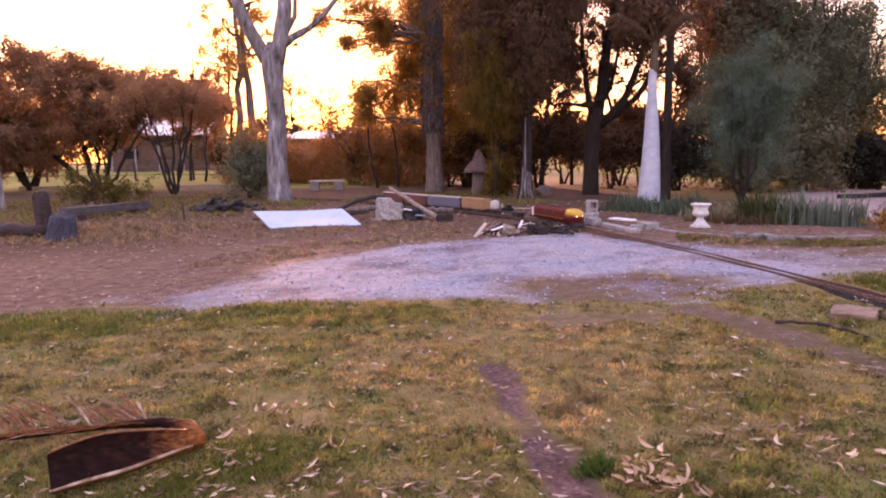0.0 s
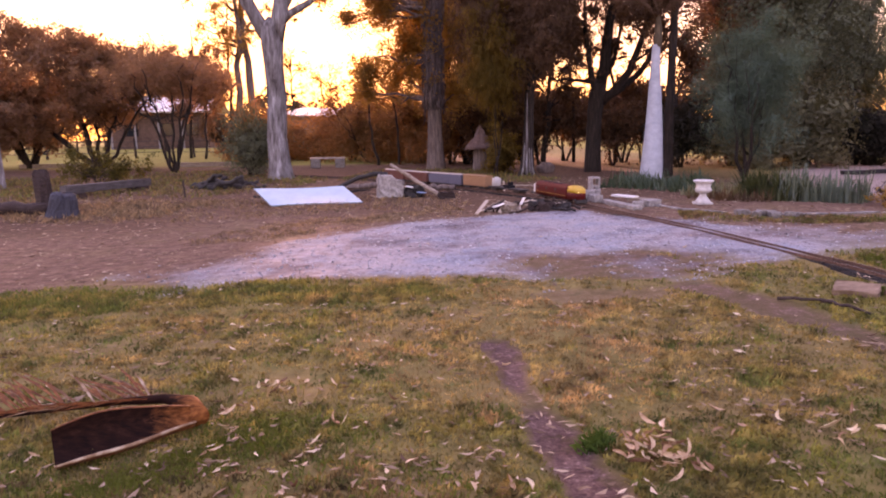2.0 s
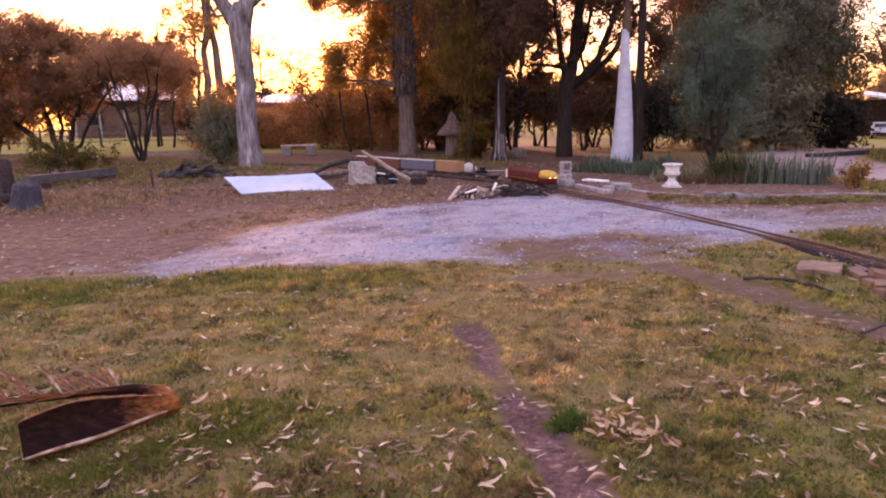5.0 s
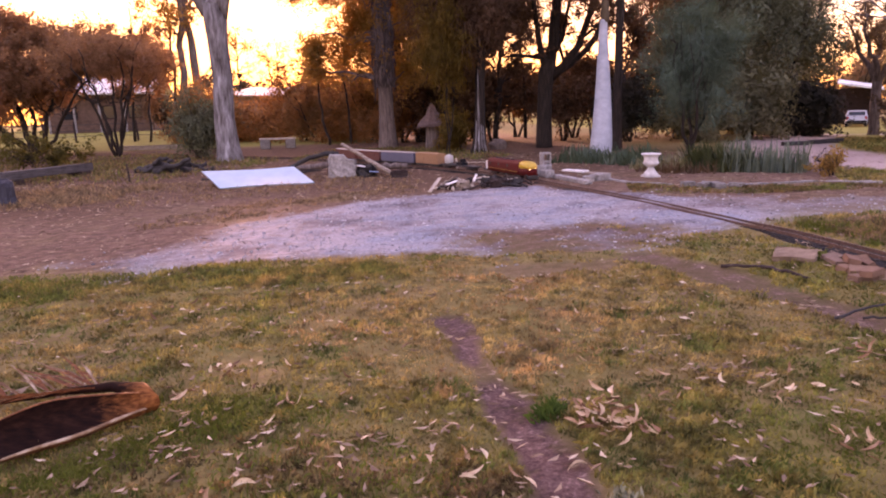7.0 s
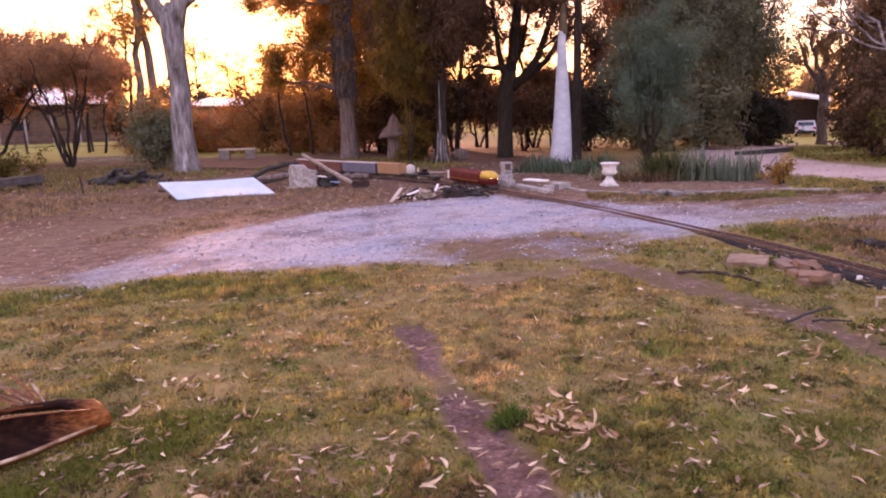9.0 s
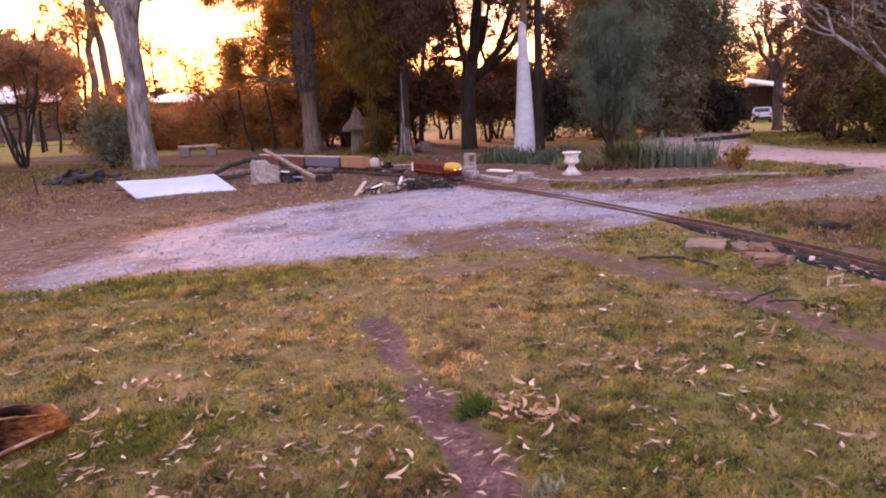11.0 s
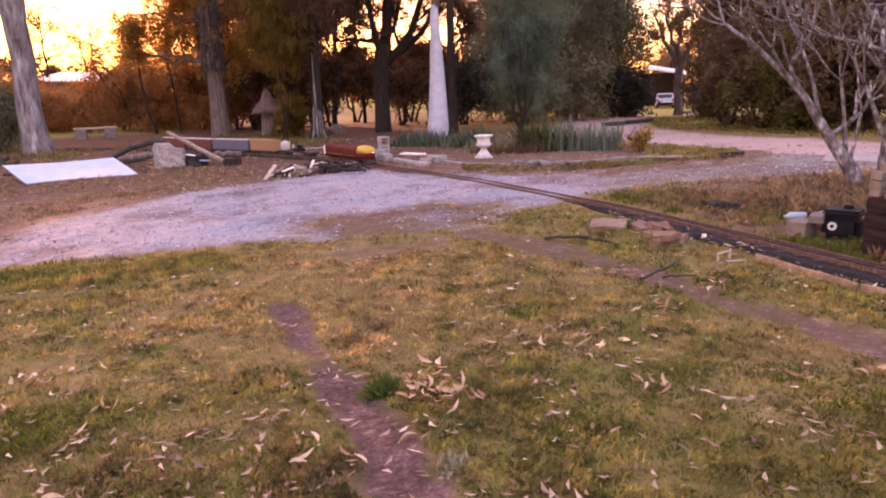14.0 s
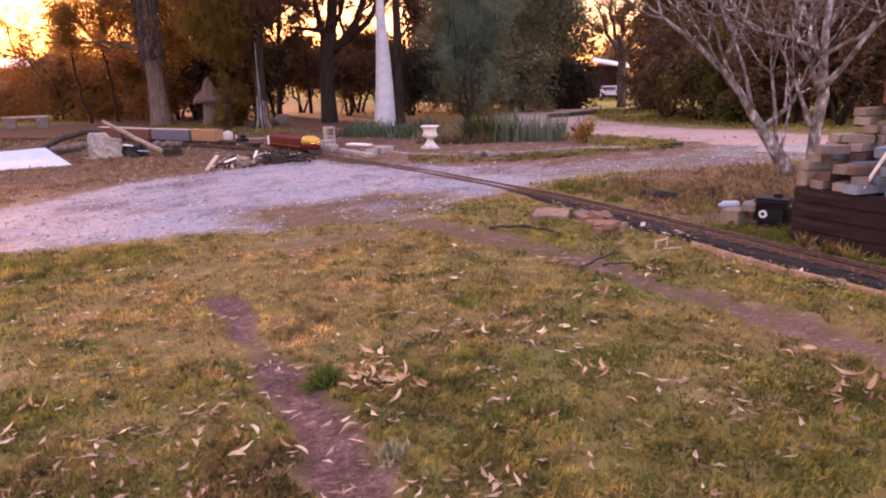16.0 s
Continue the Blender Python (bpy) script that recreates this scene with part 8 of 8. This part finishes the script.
patch("lawn_green_edge", "dark green grass at the lawn's left edge", [(-5.4, 6.4), (-3.4, 6.5), (-2.2, 6.2), (-2.6, 5.4), (-4.8, 5.0)], 3000, 0.05, 0.007, 0.8, M_GREEN, 42, 0.35)
patch("lawn_green_edge", "greener grass along the gravel edge", [(-4.5, 6.0), (-2.4, 6.25), (-1.4, 6.4), (-0.3, 6.2), (0.4, 5.7), (0.2, 5.3), (-2.2, 5.4), (-4.5, 5.2)], 9000, 0.05, 0.008, 0.6, M_BLADE, 32, 0.4)


def leaf_mesh(seed, ln, w):
    """One sickle-shaped dry gum leaf, folded and curled."""
    rng = np.random.default_rng(seed)
    n = 6
    bow, curl, fold = rng.uniform(-0.5, 0.5), rng.uniform(-0.3, 1.2), rng.uniform(0.2, 1.3)
    V, F = [], []
    for i in range(n + 1):
        q = i / n
        hw = w * math.sin(math.pi * min(0.98, 0.06 + 0.92 * q)) ** 0.8 / 2
        x, y = (q - 0.5) * ln, bow * ln * (q - 0.5) ** 2 * 2
        z = curl * ln * (2 * (q - 0.5)) ** 2 * 0.35
        tw = rng.normal(0, 0.12)
        V += [(x, y - hw, z + hw * fold + tw * hw), (x, y, z), (x, y + hw, z + hw * fold - tw * hw)]
        if i:
            b = 3 * i
            F += [(b - 3, b - 2, b + 1, b), (b - 2, b - 1, b + 2, b + 1)]
    me = bpy.data.meshes.new("leaf")
    me.from_pydata(V, [], F)
    me.shade_smooth()
    return me, V, F


k = Mat("dry_gum_leaf", 0.8, 0.0, 0.15)
tone = k.ramp(k.chance(), [(0.0, (0.14, 0.07, 0.04)), (0.3, (0.34, 0.195, 0.115)), (0.55, (0.52, 0.355, 0.22)), (0.85, (0.70, 0.55, 0.38)), (1.0, (0.42, 0.33, 0.18))])
k.colour(k.mix(k.grey(k.noise(40, 4), 0.4, 0.7), tone, k.mix(0.7, tone, (0.6, 0.45, 0.38), "MULTIPLY")))
M_LEAF = k.m
k = Mat("dry_leaf_litter", 0.85, 0.0, 0.15)
k.colour(k.ramp(k.island(), [(0.0, (0.09, 0.05, 0.033)), (0.4, (0.20, 0.13, 0.085)), (0.7, (0.29, 0.20, 0.135)), (0.9, (0.42, 0.31, 0.215)), (1.0, (0.60, 0.48, 0.35))]))
M_LITTER = k.m

LEAVES = []
for s, (ln, w) in enumerate(((0.12, 0.03), (0.10, 0.028), (0.14, 0.03), (0.09, 0.034), (0.11, 0.024), (0.075, 0.036), (0.13, 0.026), (0.08, 0.026))):
    me, V, F = leaf_mesh(500 + s, ln, w)
    me.materials.append(M_LEAF)
    LEAVES.append(me)


def fallen_leaves():
    rng = np.random.default_rng(44)
    top = thing("fallen_leaves", "scattered dry pale gum leaves lying on the lawn", "fallen leaves")
    spots = []
    for x, y, n, r in ((0.86, 2.47, 36, 0.055), (1.0, 2.38, 30, 0.055), (1.84, 2.66, 13, 0.08), (1.76, 2.10, 8, 0.09), (2.5, 1.42, 16, 0.07), (2.38, 2.88, 8, 0.06), (2.92, 3.13, 11, 0.06), (-0.88, 3.44, 12, 0.06), (-1.44, 4.82, 7, 0.09), (1.38, 2.74, 6, 0.08), (0.26, 2.2, 7, 0.07), (-0.66, 3.15, 6, 0.12), (0.62, 2.15, 4, 0.1), (-1.05, 3.1, 7, 0.05), (-0.45, 2.6, 5, 0.2), (1.35, 3.9, 6, 0.15), (-0.35, 2.3, 6, 0.16)):
        for _ in range(n):
            spots.append((x + rng.normal(0, r), y + rng.normal(0, r), 1))
    while len(spots) < 262:
        b, d = math.radians(rng.uniform(-38, 58)), rng.uniform(1.6, 5.2)
        spots.append((d * math.sin(b), d * math.cos(b), 0))
    spots += [(2.62, 1.36, 2), (2.7, 1.45, 2), (2.58, 1.5, 2)]
    placed = {}
    for x, y, heap in spots:
        key = (round(x * 12), round(y * 12))
        lift = 0.012 * placed.get(key, 0) if heap else 0.0
        placed[key] = placed.get(key, 0) + 1
        ob = new("leaf", LEAVES[rng.integers(0, 8)])
        ob.parent = top
        ob.matrix_basis = pose(x, y, GZ(x, y) + 0.026 + lift, rng.normal(0, 38), rng.normal(0, 24), rng.uniform(0, 360)) @ Matrix.Scale(1.25 if heap == 2 else rng.uniform(0.42, 0.8) if heap else rng.uniform(0.32, 0.72), 4)
    # the smaller litter farther off, past counting
    n = 20000
    b, d = np.radians(rng.uniform(-46, 62, n)), 2.0 + 19 * rng.uniform(0, 1, n) ** 0.9
    wide = rng.uniform(0, 1, n) < 0.08
    b, d = np.where(wide, rng.uniform(-np.pi, np.pi, n), b), np.where(wide, 6 * np.sqrt(rng.uniform(0, 1, n)), d)
    x, y = d * np.sin(b), d * np.cos(b)
    g, bare, road, lit, field = masks(x, y)
    keep = (rng.uniform(0, 1, n) < np.where(g > 0.5, 0.05, np.where(lit > 0.5, 1.0, 0.24))) & (to_line(x, y, TRACK) > 0.2) & ~((x > 4.2) & (y < 3.4))
    cx, cy = [], []
    for _ in range(115):
        a, q, n = math.radians(rng.uniform(-36, 56)), rng.uniform(1.7, 5.6), rng.integers(4, 11)
        r = rng.uniform(0.04, 0.13)
        cx.append(q * math.sin(a) + rng.normal(0, r, n))
        cy.append(q * math.cos(a) + rng.normal(0, 0.8 * r, n))
    for _ in range(24):
        q = rng.uniform(1.5, 4.1)
        cx.append(np.array([np.interp(q, [1.8, 2.5, 3.4, 4.1], [0.64, 0.59, 0.485, 0.40]) + rng.normal(0, 0.09)]))
        cy.append(np.array([q]))
    for _ in range(110):
        q = rng.uniform(1.4, 5.4)
        cx.append(np.array([np.interp(q, [0.8, 2.3, 3.5, 4.7, 5.9], [3.97, 3.91, 3.86, 3.8, 3.7]) - rng.uniform(0.08, 0.3)]))
        cy.append(np.array([q]))
    x, y = np.r_[x[keep], np.concatenate(cx)], np.r_[y[keep], np.concatenate(cy)]
    d = np.hypot(x, y)
    z = ground_z(x, y) + np.where(to_line(x, y, TRACK) < 0.33, 0.034, np.where(d < 6.5, 0.02, 0.012))
    V, F = [], []
    for i in range(len(x)):
        a, l, w = rng.uniform(0, 6.28), rng.uniform(0.025, 0.085) * (0.8 + 0.05 * d[i]), rng.uniform(0.009, 0.022) * (0.8 + 0.05 * d[i])
        c, s = math.cos(a), math.sin(a)
        t = rng.normal(0, 0.45)
        bow = rng.uniform(-0.2, 0.2) * l
        m = len(V)
        for u, v, h in ((-0.5, 0, 0.1), (0, -0.5, 0), (0.5, 0, 0.12 + t * 0.5), (0, 0.5, 0.0 + abs(t) * 0.3)):
            uu, vv = u * l, v * w + (bow if u == 0 else 0)
            V.append((x[i] + uu * c - vv * s, y[i] + uu * s + vv * c, z[i] + max(0, h) * l * 0.5))
        F += [(m, m + 1, m + 2), (m, m + 2, m + 3)]
    tagged(raw("leaf_litter", V, F, M_LITTER), "fine dry leaf litter strewn over the yard", "leaf litter", kind="stuff")


fallen_leaves()


def stones():
    rng = np.random.default_rng(6)
    n = 11000
    x, y = rng.uniform(-3.6, 9.4, n), 5.4 + 6.0 * rng.uniform(0, 1, n) ** 1.5
    g = masks(x, y)[0]
    keep = (g > 0.25) & (rng.uniform(0, 1, n) < 0.25 + 0.75 * g) & (to_line(x, y, TRACK) > 0.17)
    x, y = x[keep], y[keep]
    z = ground_z(x, y)
    m = len(x)
    r = 0.006 + 0.013 * rng.uniform(0, 1, m) ** 3
    dirs = np.array([(1, 0, 0), (0, 1, 0), (-1, 0, 0), (0, -1, 0), (0, 0, 1), (0, 0, -1)], float)
    V = np.stack([x, y, z + 0.004], 1)[:, None] + dirs[None] * (r[:, None] * rng.uniform(0.6, 1.35, (m, 6)))[..., None] * np.array([1.2, 1.2, 0.75])
    i = np.arange(m)[:, None] * 6
    F = np.concatenate([i + f for f in ([0, 1, 4], [1, 2, 4], [2, 3, 4], [3, 0, 4], [1, 0, 5], [2, 1, 5], [3, 2, 5], [0, 3, 5])])
    k = Mat("gravel_stones", 0.85, 0.0, 0.25)
    k.colour(k.ramp(k.island(), [(0.0, (0.06, 0.052, 0.05)), (0.1, (0.20, 0.19, 0.20)), (0.4, (0.30, 0.29, 0.30)), (0.8, (0.38, 0.37, 0.385)), (1.0, (0.50, 0.48, 0.49))]))
    tagged(raw("gravel_stones", V.reshape(-1, 3), F, k.m), "grey crushed gravel stones on the drive", "gravel", kind="stuff")


stones()


L_WOODS = foliage("far_wood_leaves", [(0.0, (0.085, 0.055, 0.036)), (0.6, (0.13, 0.088, 0.058)), (1.0, (0.19, 0.135, 0.09))], 0.12)


def far_woods():
    """The uneven belt of woods that closes the view."""
    rng = np.random.default_rng(9)
    sides = {"west": ([], []), "east": ([], [])}
    for b in np.arange(-75, 100, 0.9):
        d = 95 + 18 * math.sin(b * 0.21) + rng.normal(0, 5)
        tall = 3.2 + 1.6 * math.sin(b * 0.33) + 1.2 * math.sin(b * 0.9 + 1) + rng.uniform(0, 1.6)
        if b < -19:
            tall += 4.0
        if b > 4:
            tall += 3.5
        if 30 < b < 41:
            tall += 3.0
        x, y = d * math.sin(math.radians(b)), d * math.cos(math.radians(b))
        g = H(x, y)
        cs, rs = sides["west" if b < 6 else "east"]
        for _ in range(7):
            cs.append((x + rng.normal(0, 1.2), y + rng.normal(0, 1.2), g + rng.uniform(0.04, 1) * tall))
            rs.append((1.5, 1.5, 1.2))
    for side, (cs, rs) in sides.items():
        V, F, N = leaf_cloud(cs, np.array(rs), 52000, 0.5, 9, 0.2, 0.3)
        tagged(raw("far_woods", V, F, L_WOODS, normals=N), "distant brown woods along the horizon", "woods", kind="stuff")


far_woods()
